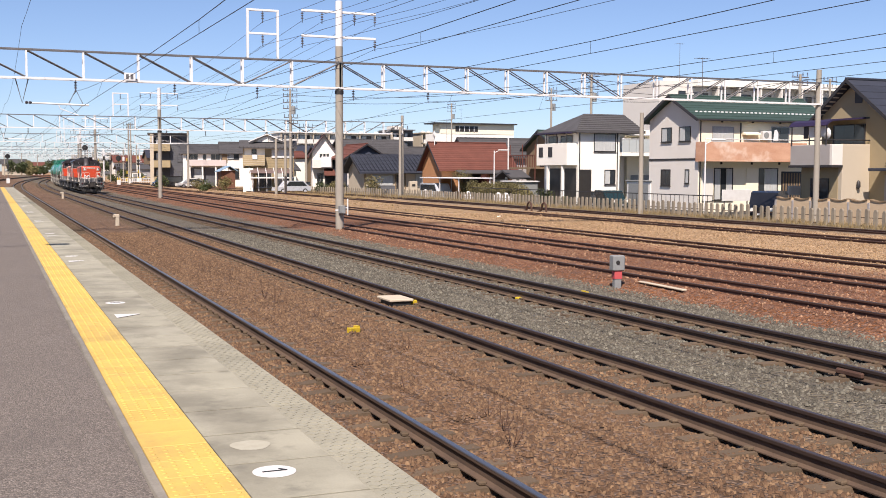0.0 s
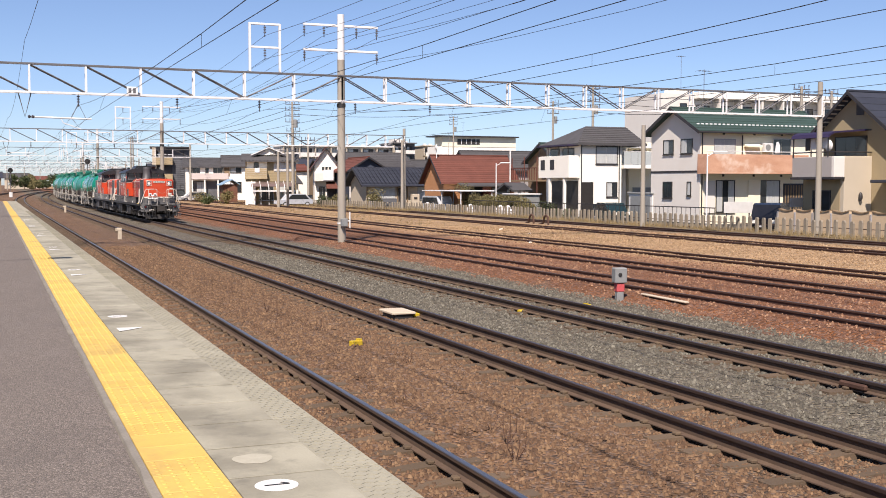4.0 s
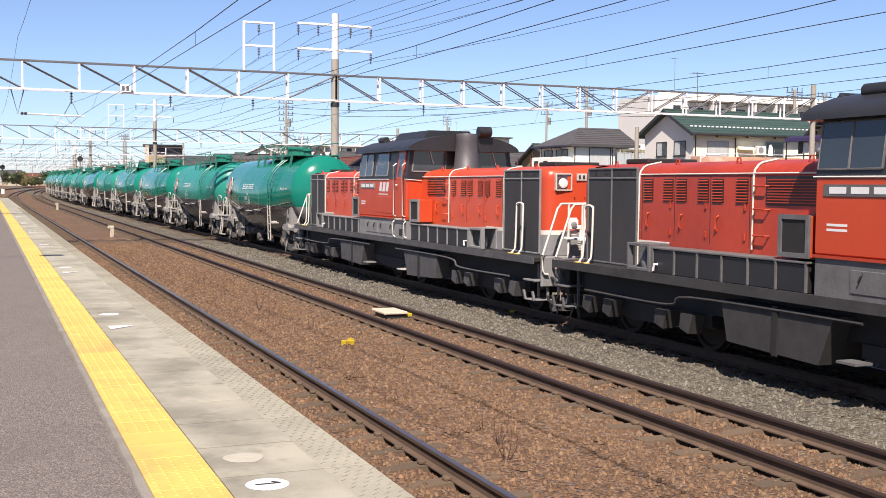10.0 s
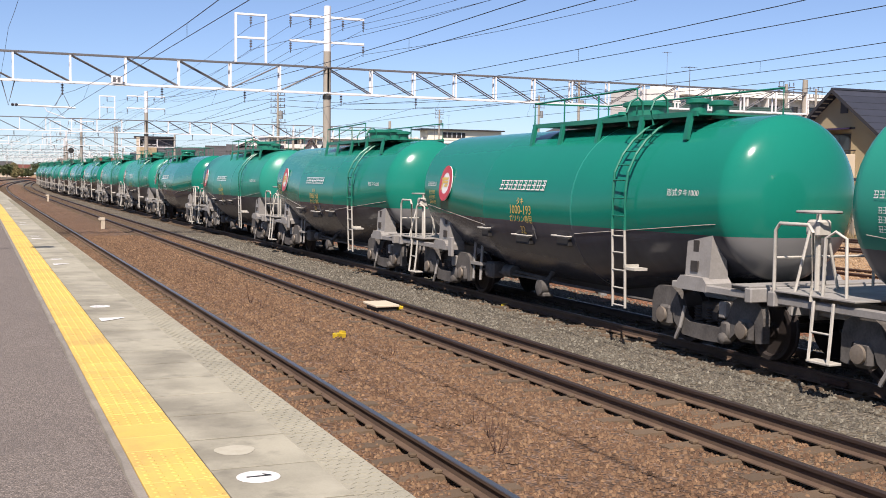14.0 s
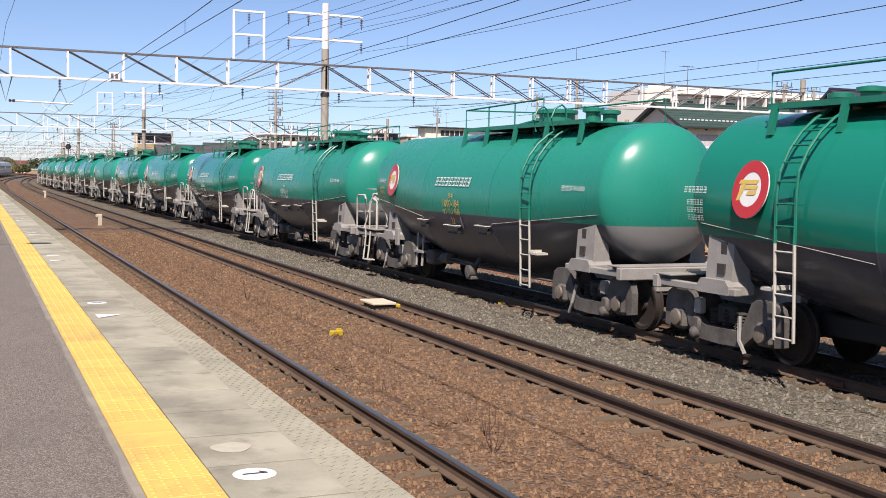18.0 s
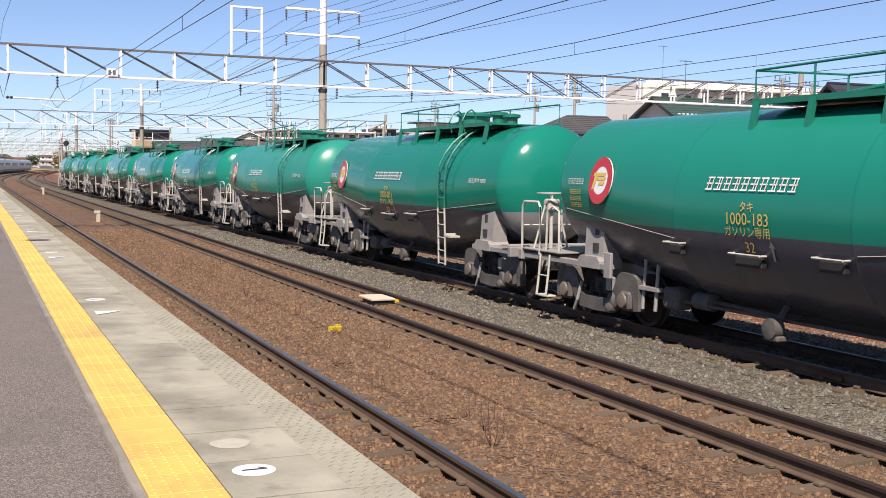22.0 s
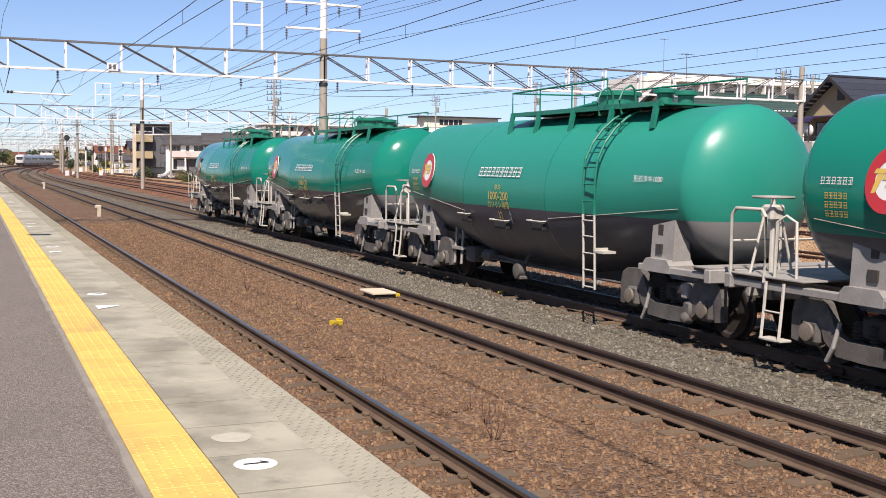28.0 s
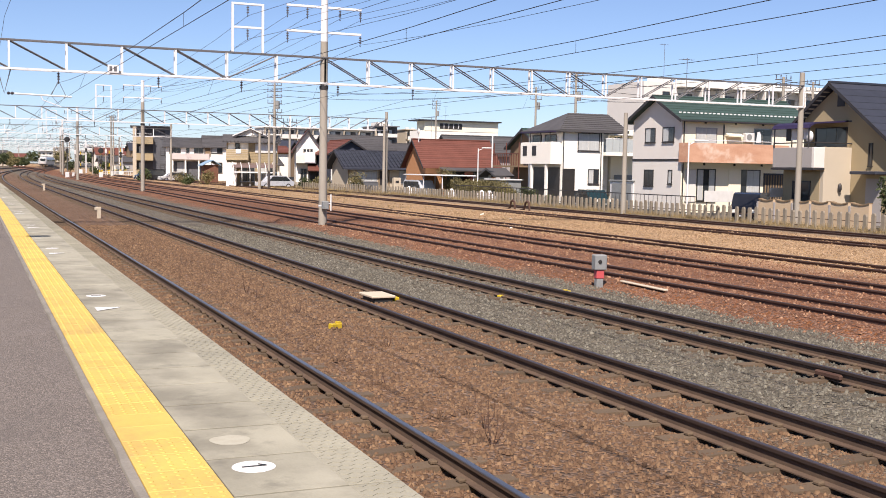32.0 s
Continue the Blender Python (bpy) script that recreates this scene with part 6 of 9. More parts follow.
M_HOOD_CLEAN = material("loco orange-red", (0.52, 0.068, 0.021), (0.43, 0.052, 0.018), 0.36, 0, 1.3, 18, 0.4, 0.04, stretch=(1, 1, 0.3))
M_LGREY_CLEAN = material("clean loco grey", (0.235, 0.235, 0.23), (0.15, 0.148, 0.142), 0.5, 0, 3, 30, 0.5, 0.08)
M_LGRIME_CLEAN = material("dusty loco grey", (0.085, 0.084, 0.084), (0.042, 0.041, 0.042), 0.7, 0, 3, 30, 0.6, 0.15)
M_LGRIME = material("loco grime", (0.042, 0.040, 0.038), (0.02, 0.019, 0.018), 0.7, 0, 3, 30, 0.7, 0.15)
M_LBLACK = material("loco black", (0.015, 0.015, 0.0163), (0.0238, 0.0238, 0.0245), 0.42, 0, 3, 30, 0.5, 0.05)
M_GRILLE = material("radiator mesh", (0.046, 0.045, 0.045), (0.024, 0.023, 0.023), 0.6, 0.1, 1.2, 90, 0.6, 0.25, stretch=(1, 1, 0.3))
M_LWHITE = material("loco white trim", (0.638, 0.605, 0.538), (0.504, 0.462, 0.386), 0.5, 0, 4, 30, 0.5, 0.03)
M_EXHAUST = material("exhaust soot", (0.088, 0.086, 0.088), (0.045, 0.044, 0.046), 0.55, 0.2, 2, 20, 0.6, 0.08)
M_CABGLASS = glass("cab glass", (0.035, 0.045, 0.05))
M_LENS = glass("lamp lens", (0.75, 0.74, 0.68))
M_BRASS = material("brass valve", (0.231, 0.197, 0.156), (0.122, 0.102, 0.0816), 0.5, 0.3, 5, 30, 0.5, 0.05)


def side_frame(sx, tilt=0.0):
    """For flat things on the side of a vehicle that faces -x: local x runs forward (-y), local y up."""
    m = Matrix(((0, 0, -1, sx), (-1, 0, 0, 0), (0, 1, 0, 0), (0, 0, 0, 1)))
    return m @ Matrix.Rotation(tilt, 4, "X") if tilt else m


def wheelset(parent, y, r=0.43, x_in=0.0):
    me = Mesh()
    me.tube([(-1.0, y, r), (1.0, y, r)], 0.07, 10)
    for s in (-1, 1):
        o = s * 0.535
        prof = [(o - 0.03 * s, r + 0.025), (o, r + 0.025), (o + 0.012 * s, r), (o + 0.10 * s, r - 0.004), (o + 0.10 * s, r - 0.06), (o + 0.06 * s, r - 0.09), (o + 0.05 * s, 0.12), (o + 0.11 * s, 0.10), (o + 0.11 * s, 0.05)]
        me.lathe(prof if s > 0 else prof[::-1], 28, "x", (0, y, r))
    return part("wheelset", me, M_WHEEL, parent, "steel wheels on an axle", 35)


def wagon_bogie(parent, y):
    b = part("bogie", Mesh().box(-0.95, y - 0.22, 0.45, 0.95, y + 0.22, 0.72, 0.03), M_WDARK, parent, "grimy two-axle bogie")
    for s in (-1, 1):
        x = s * 1.0
        half = [(0.0, 0.40), (0.34, 0.40), (0.50, 0.47), (0.60, 0.66), (0.68, 0.82), (0.78, 0.88), (1.14, 0.87), (1.26, 0.80), (1.31, 0.64), (1.31, 0.30), (1.17, 0.28), (1.13, 0.56), (0.80, 0.56), (0.72, 0.36), (0.50, 0.19), (0.0, 0.17)]
        top, bottom = half[:10], half[10:]
        out = [(y - a, b) for a, b in top[::-1]] + [(y + a, b) for a, b in top[1:]] + [(y + a, b) for a, b in bottom] + [(y - a, b) for a, b in bottom[-2::-1]]
        part("bogie_side_frame", Mesh().prism(out, x - 0.06, x + 0.06, "x"), M_BOGIE, b, "cast grey side frame")
        for a in (-0.95, 0.95):
            box = Mesh().box(x - 0.10, y + a - 0.16, 0.27, x + 0.10, y + a + 0.16, 0.60, 0.05)
            ab = part("axle_box", box, M_BOGIE, b, "pale axle box")
            part("axle_cap", Mesh().lathe([(x + s * 0.12, 0.12), (x + s * 0.155, 0.115), (x + s * 0.165, 0.05)][:: s], 16, "x", (0, y + a, 0.44)), M_BRASS, ab, "round bearing cap", 40)
        for a in (-0.28, 0.0, 0.28):
            sp = Mesh().lathe([(0.37 + j * 0.0225, 0.1 if j % 2 else 0.07) for j in range(13)], 10, "z", (x - s * 0.10, y + a, 0))
            part("coil_spring", sp, M_WDARK, b, smooth=40)
        lev = Mesh().box(x + s * 0.05 - 0.05, y - 0.62, 0.24, x + s * 0.05 + 0.05, y - 0.42, 0.52, 0.04).lathe([(x + s * 0.02, 0.09), (x + s * 0.14, 0.08), (x + s * 0.17, 0.04)][:: s], 12, "x", (0, y - 0.52, 0.27))
        part("brake_hanger", lev, M_BOGIE, b, "pale cast brake hanger", 40)
        br = Mesh().tube([(x + s * 0.06, y + 0.45, 0.62), (x + s * 0.11, y + 0.5, 0.3), (x + s * 0.1, y + 0.62, 0.12)], 0.03, 6)
        part("brake_lever", br, M_WGREY, b)
        part("side_bearer", Mesh().box(x + s * 0.05 - 0.06, y - 0.55, 0.55, x + s * 0.05 + 0.06, y - 0.40, 0.78, 0.02), M_WGREY, b)
    for a in (-0.95, 0.95):
        wheelset(b, y + a)


def tank_r(y):
    return 1.46 - 0.25 * max(0.0, abs(y - 0.25) - 1.75) / 3.7


def tank_surface(y, z):
    """Half width of the tank at that length and height."""
    r = tank_r(y)
    c = 3.45 - r
    return math.sqrt(max(0.01, r * r - (z - c) ** 2)), math.asin(max(-1, min(1, (z - c) / r)))


def build_wagon():
    w = thing("tank_wagon", "bogie tank wagon with green top and dark grey belly", "tank wagon", "tank wagons")
    # tank body: fullest in the middle, level along the top, with deep dished ends
    n, vs, fs, rings = 44, [], [], []
    dish = [(0.57, 0.04), (0.55, 0.25), (0.51, 0.43), (0.44, 0.60), (0.35, 0.75), (0.27, 0.85), (0.19, 0.92), (0.11, 0.968), (0.045, 0.993)]
    prof = [(-5.2 - d, k) for d, k in dish]
    prof += [(y, 1) for y in (-5.2, -5.15, -4.2, -3.0, -1.56, -1.5, -1.44, -0.4, 0.8, 1.94, 2.0, 2.06, 3.4, 4.6, 5.65, 5.7)]
    prof += [(5.7 + d, k) for d, k in dish[::-1]]
    for y, k in prof:
        rr = tank_r(max(-5.45, min(5.7, y)))
        c = 3.45 - rr
        vs += [(rr * k * math.cos(2 * math.pi * j / n), y, c + rr * k * math.sin(2 * math.pi * j / n)) for j in range(n)]
    for i in range(len(prof) - 1):
        for j in range(n):
            j2 = (j + 1) % n
            fs.append((i * n + j, (i + 1) * n + j, (i + 1) * n + j2, i * n + j2))
    fs += [tuple(range(n)), tuple(range((len(prof) - 1) * n, len(prof) * n))[::-1]]
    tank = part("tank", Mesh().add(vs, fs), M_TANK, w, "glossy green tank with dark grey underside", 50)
    # plate seams; pale paint stands in for the light they reflect
    for a, b in ((-5.1, -1.55), (2.05, 5.6)):
        for s in (-1, 1):
            seam = []
            for y in (a, (a + b) / 2, b):
                r = tank_r(y) + 0.002
                seam.append((s * r * math.cos(-0.30), y, 3.45 - r + r * math.sin(-0.30)))
            part("plate_seam", Mesh().tube(seam, 0.005, 5), M_WRAIL, tank, "plate seam with its glint painted pale")
    for y in (-1.5, 2.0):
        rr = tank_r(y) + 0.004
        part("weld_band", Mesh().lathe([(y - 0.03, rr - 0.006), (y - 0.012, rr - 0.002), (y + 0.012, rr - 0.002), (y + 0.03, rr - 0.006)], 44, "y", (0, 0, 3.45 - rr + 0.004)), M_TANK, tank, smooth=40)
    # saddles over the bogies
    for sy in (-1, 1):
        for s in (-1, 1):
            sad = Mesh()
            a = [(s * 0.80, 0.92), (s * 1.22, 0.92), (s * 1.15, 1.06), (s * 1.10, 1.84), (s * 0.92, 1.95)]
            y0, y1 = sorted((sy * 4.40, sy * 4.98))
            sad.prism(a if s > 0 else a[::-1], y0, y1, "y")
            sad.prism([(y0 - 0.06, 0.90), (y1 + 0.06, 0.90), (y1 + 0.06, 1.02), (y1 - 0.02, 1.1), (y0 + 0.02, 1.1), (y0 - 0.06, 1.02)], min(s * 0.8, s * 1.25), max(s * 0.8, s * 1.25), "x")
            sd = part("saddle_bracket", sad, M_WGREY, w, "grey steel saddle bracket")
            pl = Mesh()
            pl.box(min(s * 1.1, s * 1.125), sy * 4.62 - 0.07, 1.42, max(s * 1.1, s * 1.125), sy * 4.62 + 0.07, 1.62, 0.006)
            part("label_holder", pl, M_WDARK, sd, "small dark card holder")
            part("notice_plate", Mesh().box(min(s * 1.12, s * 1.165), sy * 4.62 - 0.09, 1.17, max(s * 1.12, s * 1.165), sy * 4.62 + 0.07, 1.32), M_WDARK, sd, "small dark notice plate")
        # end frame
        ee = 6.05 if sy < 0 else 7.12
        y0, y1 = sorted((sy * 3.7, sy * ee))
        fr = Mesh()
        for s in (-1, 1):
            fr.box(min(s * 0.42, s * 0.55), y0, 0.72, max(s * 0.42, s * 0.55), y1, 0.98, 0.01)
            fr.box(min(s * 1.12, s * 1.24), sy * 4.2 if sy > 0 else -ee, 0.90, max(s * 1.12, s * 1.24), ee if sy > 0 else -4.2, 1.0, 0.01)
        ya, yb = sorted((sy * (ee - 0.1), sy * (ee + 0.04)))
        fr.box(-1.3, ya, 0.86, 1.3, yb, 1.06, 0.015)
        fr.box(-0.6, ya, 0.66, 0.6, yb, 0.86, 0.015)
        end = part("end_frame", fr, M_WGREY, w, "grey end sill")
        ya, yb = sorted((sy * (ee - (0.4 if sy < 0 else 1.5)), sy * (ee - 0.02)))
        part("end_platform", Mesh().box(-1.28, ya, 1.06, 1.28, yb, 1.085, 0.005), M_WGREY, end, "grey tread plate")
        cp = Mesh().box(-0.10, min(sy * ee, sy * (ee + 0.2)), 0.76, 0.10, max(sy * ee, sy * (ee + 0.2)), 1.0, 0.04)
        cp.box(-0.16, min(sy * (ee + 0.1), sy * (ee + 0.24)), 0.72, 0.16, max(sy * (ee + 0.1), sy * (ee + 0.24)), 1.04, 0.05)
        part("coupler", cp, M_WDARK, w, "dark knuckle coupler")
        part("brake_hose", Mesh().tube(curve([(0.35, sy * ee, 0.82), (0.4, sy * (ee + 0.12), 0.66), (0.3, sy * (ee + 0.18), 0.48), (0.1, sy * (ee + 0.2), 0.45)]), 0.025, 6), M_BLACK, w, smooth=50)
        if sy > 0:
            # handrails, steps and brake stand stand on the long rear platform
            for s in (-1, 1):
                x = s * 1.27
                part("handrail", Mesh().tube([(x, 7.06, 1.0), (x, 7.06, 1.86), (x, 6.98, 1.95), (x, 6.45, 1.95), (x, 6.37, 1.86), (x, 6.37, 1.0)], 0.024, 8), M_WRAIL, w, "pale grey pipe rail", 50)
                part("inner_rail", Mesh().tube([(s * 1.2, 6.25, 1.05), (s * 1.2, 6.22, 1.80), (s * 1.16, 6.1, 1.88), (s * 1.1, 5.98, 1.80), (s * 1.1, 5.95, 1.05)], 0.022, 8), M_WRAIL, w, "pale grey pipe rail", 50)
                st = Mesh()
                for yy in (6.32, 5.98):
                    st.tube([(x, yy, 1.02), (x + s * 0.03, yy, 0.62), (x + s * 0.08, yy - 0.02, 0.28)], 0.022, 6)
                st.tube([(x + s * 0.03, 5.98, 0.64), (x + s * 0.03, 6.32, 0.64)], 0.014, 6)
                st.box(x - 0.07, 5.95, 0.26, x + 0.13, 6.36, 0.295, 0.008)
                part("step_ladder", st, M_WRAIL, w, "pale corner step")
            for i, x in enumerate((-0.42, 0.42)):
                part("end_rail_post", Mesh().tube([(x, 7.08, 1.05), (x, 7.08, 1.80)], 0.02, 6), M_WRAIL, w)
            part("end_rail", Mesh().tube([(-1.27, 7.08, 1.5), (1.27, 7.08, 1.5)], 0.02, 6), M_WRAIL, w, "pale grey pipe rail")
        wagon_bogie(w, sy * 4.75)
    # brake stand with a flat handwheel
    hb = Mesh().tube([(-0.80, 6.80, 1.06), (-0.80, 6.80, 2.08)], 0.035, 8)
    hb.box(-0.92, 6.68, 1.78, -0.68, 6.92, 2.0, 0.03)
    for dx in (-0.22, 0.22):
        hb.tube([(-0.80 + dx * 0.6, 6.80, 1.9), (-0.80 + dx * 1.6, 6.80, 1.08)], 0.02, 6)
    st = part("brake_stand", hb, M_WRAIL, w, "pale brake post")
    wh = Mesh()
    ring = [(-0.80 + 0.27 * math.cos(a * math.pi / 8), 6.80 + 0.27 * math.sin(a * math.pi / 8), 2.1) for a in range(17)]
    wh.tube(ring, 0.02, 6, False)
    for a in range(4):
        c, d = math.cos(a * math.pi / 4), math.sin(a * math.pi / 4)
        wh.tube([(-0.80 - 0.27 * c, 6.80 - 0.27 * d, 2.1), (-0.80 + 0.27 * c, 6.80 + 0.27 * d, 2.1)], 0.012, 5)
    part("handwheel", wh, M_WGREY, st, "flat steel handwheel", 50)
    # side ladders
    for s in (-1, 1):
        ld = Mesh()
        rails = []
        for yy in (-3.19, -2.83):
            pts = [(s * 1.40, yy, 0.47), (s * 1.42, yy, 1.2), (s * 1.44, yy, 1.7), (s * 1.44, yy, 2.3)]
            for z in (2.55, 2.82, 3.05, 3.23, 3.36):
                hw, _ = tank_surface(yy, z)
                pts.append((s * (hw + 0.13), yy, z + 0.06))
            rails.append(pts)
        low, top = Mesh(), Mesh()
        for pts in rails:
            low.tube(pts[:3], 0.022, 6)
            top.tube(pts[2:], 0.022, 6)
        for z in (0.5, 0.78, 1.06, 1.34, 1.6):
            low.tube([(s * (1.40 + 0.035 * (z - 0.47)), -3.19, z), (s * (1.40 + 0.035 * (z - 0.47)), -2.83, z)], 0.014, 6)
        for z in (1.88, 2.16, 2.44, 2.68, 2.9, 3.09, 3.24):
            hw, _ = tank_surface(-3, z)
            x = 1.44 if z < 2.3 else min(1.44, hw + 0.13)
            top.tube([(s * x, -3.19, z + 0.04), (s * x, -2.83, z + 0.04)], 0.014, 6)
        low.box(min(s * 1.18, s * 1.44), -3.22, 1.10, max(s * 1.18, s * 1.44), -3.18, 1.16)
        low.box(min(s * 1.26, s * 1.42), -3.46, 1.08, max(s * 1.18, s * 1.42), -3.2, 1.12)
        l = part("side_ladder", top, M_GREEN, w, "green upper ladder")
        part("lower_ladder", low, M_WRAIL, l, "pale grey lower ladder")
    # walkway on the tank top
    wk = Mesh().box(-0.82, -4.15, 3.47, 0.82, 1.1, 3.5, 0.004)
    for s in (-1, 1):
        wk.box(s * 0.82 - 0.02, -4.15, 3.45, s * 0.82 + 0.02, 1.1, 3.53)
    for y in (-4.0, -2.7, -1.4, -0.1, 1.0):
        for s in (-1, 1):
            wk.prism([(s * 0.86, 3.5), (s * 0.80, 3.5), (s * 0.88, 3.1), (s * 0.94, 3.1)][:: -s], y - 0.05, y + 0.05, "y")
    wkp = part("top_walkway", wk, M_GREEN, w, "green walkway on the tank")
    rl = Mesh()
    for y in (1.05, -0.35, -1.75):
        rl.tube([(0.82, y, 3.5), (0.82, y, 3.94)], 0.016, 6)
    rl.tube([(-0.82, 1.05, 3.5), (-0.82, 1.05, 3.92), (0.82, 1.05, 3.94), (0.82, -4.1, 3.94), (0.82, -4.1, 3.5)], 0.018, 6)
    for y in (-0.1, -1.3):
        rl.tube([(-0.82, y, 3.5), (-0.82, y, 3.93)], 0.016, 6)
    rl.tube([(-0.82, 1.05, 3.92), (-0.82, -2.5, 3.97), (-0.82, -2.5, 3.5)], 0.018, 6)
    part("walkway_rail", rl, M_GREEN, wkp, "green pipe rail")
    for yy in (-3.35, -2.66):
        lp = Mesh().tube([(-0.80, yy, 3.5), (-0.82, yy, 3.74), (-0.90, yy, 3.81), (-1.04, yy, 3.74), (-1.12, yy, 3.56), (-1.06, yy, 3.34)], 0.018, 6)
        part("ladder_hoop", lp, M_GREEN, wkp, "green bent grab rail", 50)
    mh = Mesh().lathe([(3.38, 0.36), (3.74, 0.36), (3.76, 0.42), (3.82, 0.42), (3.85, 0.30), (3.86, 0.05)], 20, "z", (0, -1.55, 0))
    part("manhole", mh, M_GREEN, w, "green manhole cover", 35)
    vl = Mesh().lathe([(3.43, 0.14), (3.68, 0.14), (3.7, 0.2), (3.76, 0.2), (3.78, 0.08)], 14, "z", (-0.3, -3.45, 0))
    vl.lathe([(3.43, 0.13), (3.62, 0.13), (3.64, 0.19), (3.70, 0.19), (3.72, 0.08)], 14, "z", (-0.25, -3.95, 0))
    part("top_valve", vl, M_GREEN, w, "green safety valve", 35)
    part("filler_neck", Mesh().lathe([(3.43, 0.16), (3.64, 0.16), (3.66, 0.22), (3.72, 0.2)], 14, "z", (0.25, -0.6, 0)), M_GREEN, w, "green filler neck", 35)
    part("vent_pipe", Mesh().tube([(0.1, -1.0, 3.58), (0.1, -0.4, 3.66), (0.1, 0.3, 3.6)], 0.04, 8), M_GREEN, w, "green vent pipe", 35)
    # handles and steps on the belly
    for y, z, wd in ((2.0, 1.5, 0.2), (0.4, 1.44, 0.32), (-1.15, 1.5, 0.26)):
        hw, _ = tank_surface(y, z)
        hd = Mesh()
        for q in (y + wd, y - wd):
            hd.tube([(-hw + 0.03, q, z), (-hw - 0.10, q, z)], 0.016, 6)
        hd.tube([(-hw - 0.10, y + wd, z), (-hw - 0.10, y - wd, z)], 0.016, 6)
        bh = part("belly_handle", hd, M_WRAIL, w, "pale step rail on the belly")
        part("handle_box", Mesh().box(-hw - 0.03, y - wd + 0.05, z - 0.17, -hw + 0.12, y + wd - 0.05, z - 0.03, 0.01), M_LDARK, bh, "dark step box")
    # brake gear under the belly
    # added beam, no known wagon part, keeps the gap under the belly black
    part("belly_beam", Mesh().box(-0.34, -3.6, 0.44, 0.34, 3.6, 0.74, 0.03), M_LDARK, w, "black beam added to fill the dark gap under the belly")
    bg = Mesh().lathe([(1.9, 0.05), (1.92, 0.13), (2.3, 0.13), (2.36, 0.06)], 16, "y", (-0.75, 0, 0.60))
    bg.box(-0.95, 2.55, 0.42, -0.65, 2.95, 0.75, 0.04)
    bg.tube([(-0.8, 3.7, 0.55), (-0.8, -3.7, 0.55)], 0.025, 6)
    bg.tube([(-0.75, 1.9, 0.62), (-0.6, 0.6, 0.55), (0.2, 0.2, 0.55)], 0.03, 6)
    part("brake_cylinder", bg, M_BOGIE, w, "grey brake cylinder and rods", 35)
    vb = Mesh().lathe([(-0.12, 0.06), (-0.10, 0.14), (0.06, 0.14), (0.10, 0.06)], 14, "x", (-0.95, 0.35, 0.45))
    vb.tube([(-0.9, 0.35, 0.5), (-0.6, 0.35, 0.95)], 0.05, 8)
    vb.box(-1.02, 0.2, 0.28, -0.8, 0.5, 0.36, 0.02)
    part("drain_valve", vb, M_BOGIE, w, "pale drain valve", 35)
    ps = Mesh()
    for y in (3.05, 3.4):
        ps.tube([(-1.0, y, 0.35), (-0.95, y, 1.2)], 0.03, 6)
    ps.box(-1.05, 2.95, 0.66, -0.93, 3.5, 0.72)
    part("pipe_bracket", ps, M_WGREY, w)
    part("notice_board", Mesh().box(-1.28, 3.95, 0.78, -1.22, 4.15, 1.2, 0.01), M_WGREY, w)
    return w


BADGE = Mesh().lathe([(-0.012, 0.39), (0.0, 0.39), (0.003, 0.385)], 32, "z").data("badge", M_LETTER)
BADGE_RING = Mesh().add([(r * math.cos(math.pi * j / 20), r * math.sin(math.pi * j / 20), 0.008) for r in (0.391, 0.235) for j in range(40)], [(j, (j + 1) % 40, 40 + (j + 1) % 40, 40 + j) for j in range(40)]).data("badge_ring", M_BADGE_RED)
BADGE_EMBLEM = Mesh()
for wd, of, zz in ((0.44, -0.05, 0.10), (0.30, 0.03, 0.025), (0.22, 0.05, -0.05)):
    BADGE_EMBLEM.add([(of - wd / 2 + 0.03, zz + 0.028, 0.010), (of - wd / 2, zz - 0.028, 0.010), (of + wd / 2 - 0.04, zz - 0.028, 0.010), (of + wd / 2, zz + 0.028, 0.010)], [(0, 1, 2, 3)])
BADGE_EMBLEM.add([(-0.20, 0.07, 0.010), (-0.27, -0.16, 0.010), (-0.20, -0.15, 0.010), (-0.10, 0.07, 0.010)], [(0, 1, 2, 3)])
BADGE_EMBLEM = BADGE_EMBLEM.data("badge_emblem", M_LETTER_Y)


def letter_at(y, z, lift=0.014):
    hw, tl = tank_surface(y, z)
    base = Matrix.Rotation(0.0 if abs(y - 0.25) < 1.75 else math.copysign(0.0675, 0.25 - y), 4, "Z") @ side_frame(0, -tl)
    base.translation = Vector((-hw - lift, y, z))
    return base


def glyph_row(count, pitch, h, slant=0.12):
    """A row of plain strokes the size of written signs that cannot be spelled here."""
    me = Mesh()
    x0 = -count * pitch / 2

    def bar(xa, xb, ya, yb):
        me.add([(xa + slant * ya, ya - h / 2, 0), (xb + slant * ya, ya - h / 2, 0), (xb + slant * yb, yb - h / 2, 0), (xa + slant * yb, yb - h / 2, 0)], [(0, 1, 2, 3)])
    for i in range(count):
        x, w, t = x0 + i * pitch, pitch * 0.80, h * 0.10
        for q in (0.0, 0.44, 0.88):
            bar(x, x + w, h * q, h * q + t)
        for q in (0.46 if i % 2 else 0.22, 0.8):
            bar(x + w * q, x + w * q + t * 0.9, t, h * 0.88)
    return me


COMPANY = glyph_row(10, 0.185, 0.19, 0.15).data("company_lettering", M_LETTER)
STATION = glyph_row(6, 0.10, 0.09, 0.0).data("station_lettering", M_LETTER)
LINES_Y = glyph_row(5, 0.085, 0.075, 0.0).data("weight_lettering", M_LETTER_Y)
LINES_W = glyph_row(5, 0.085, 0.075, 0.0).data("weight_lettering_white", M_LETTER)


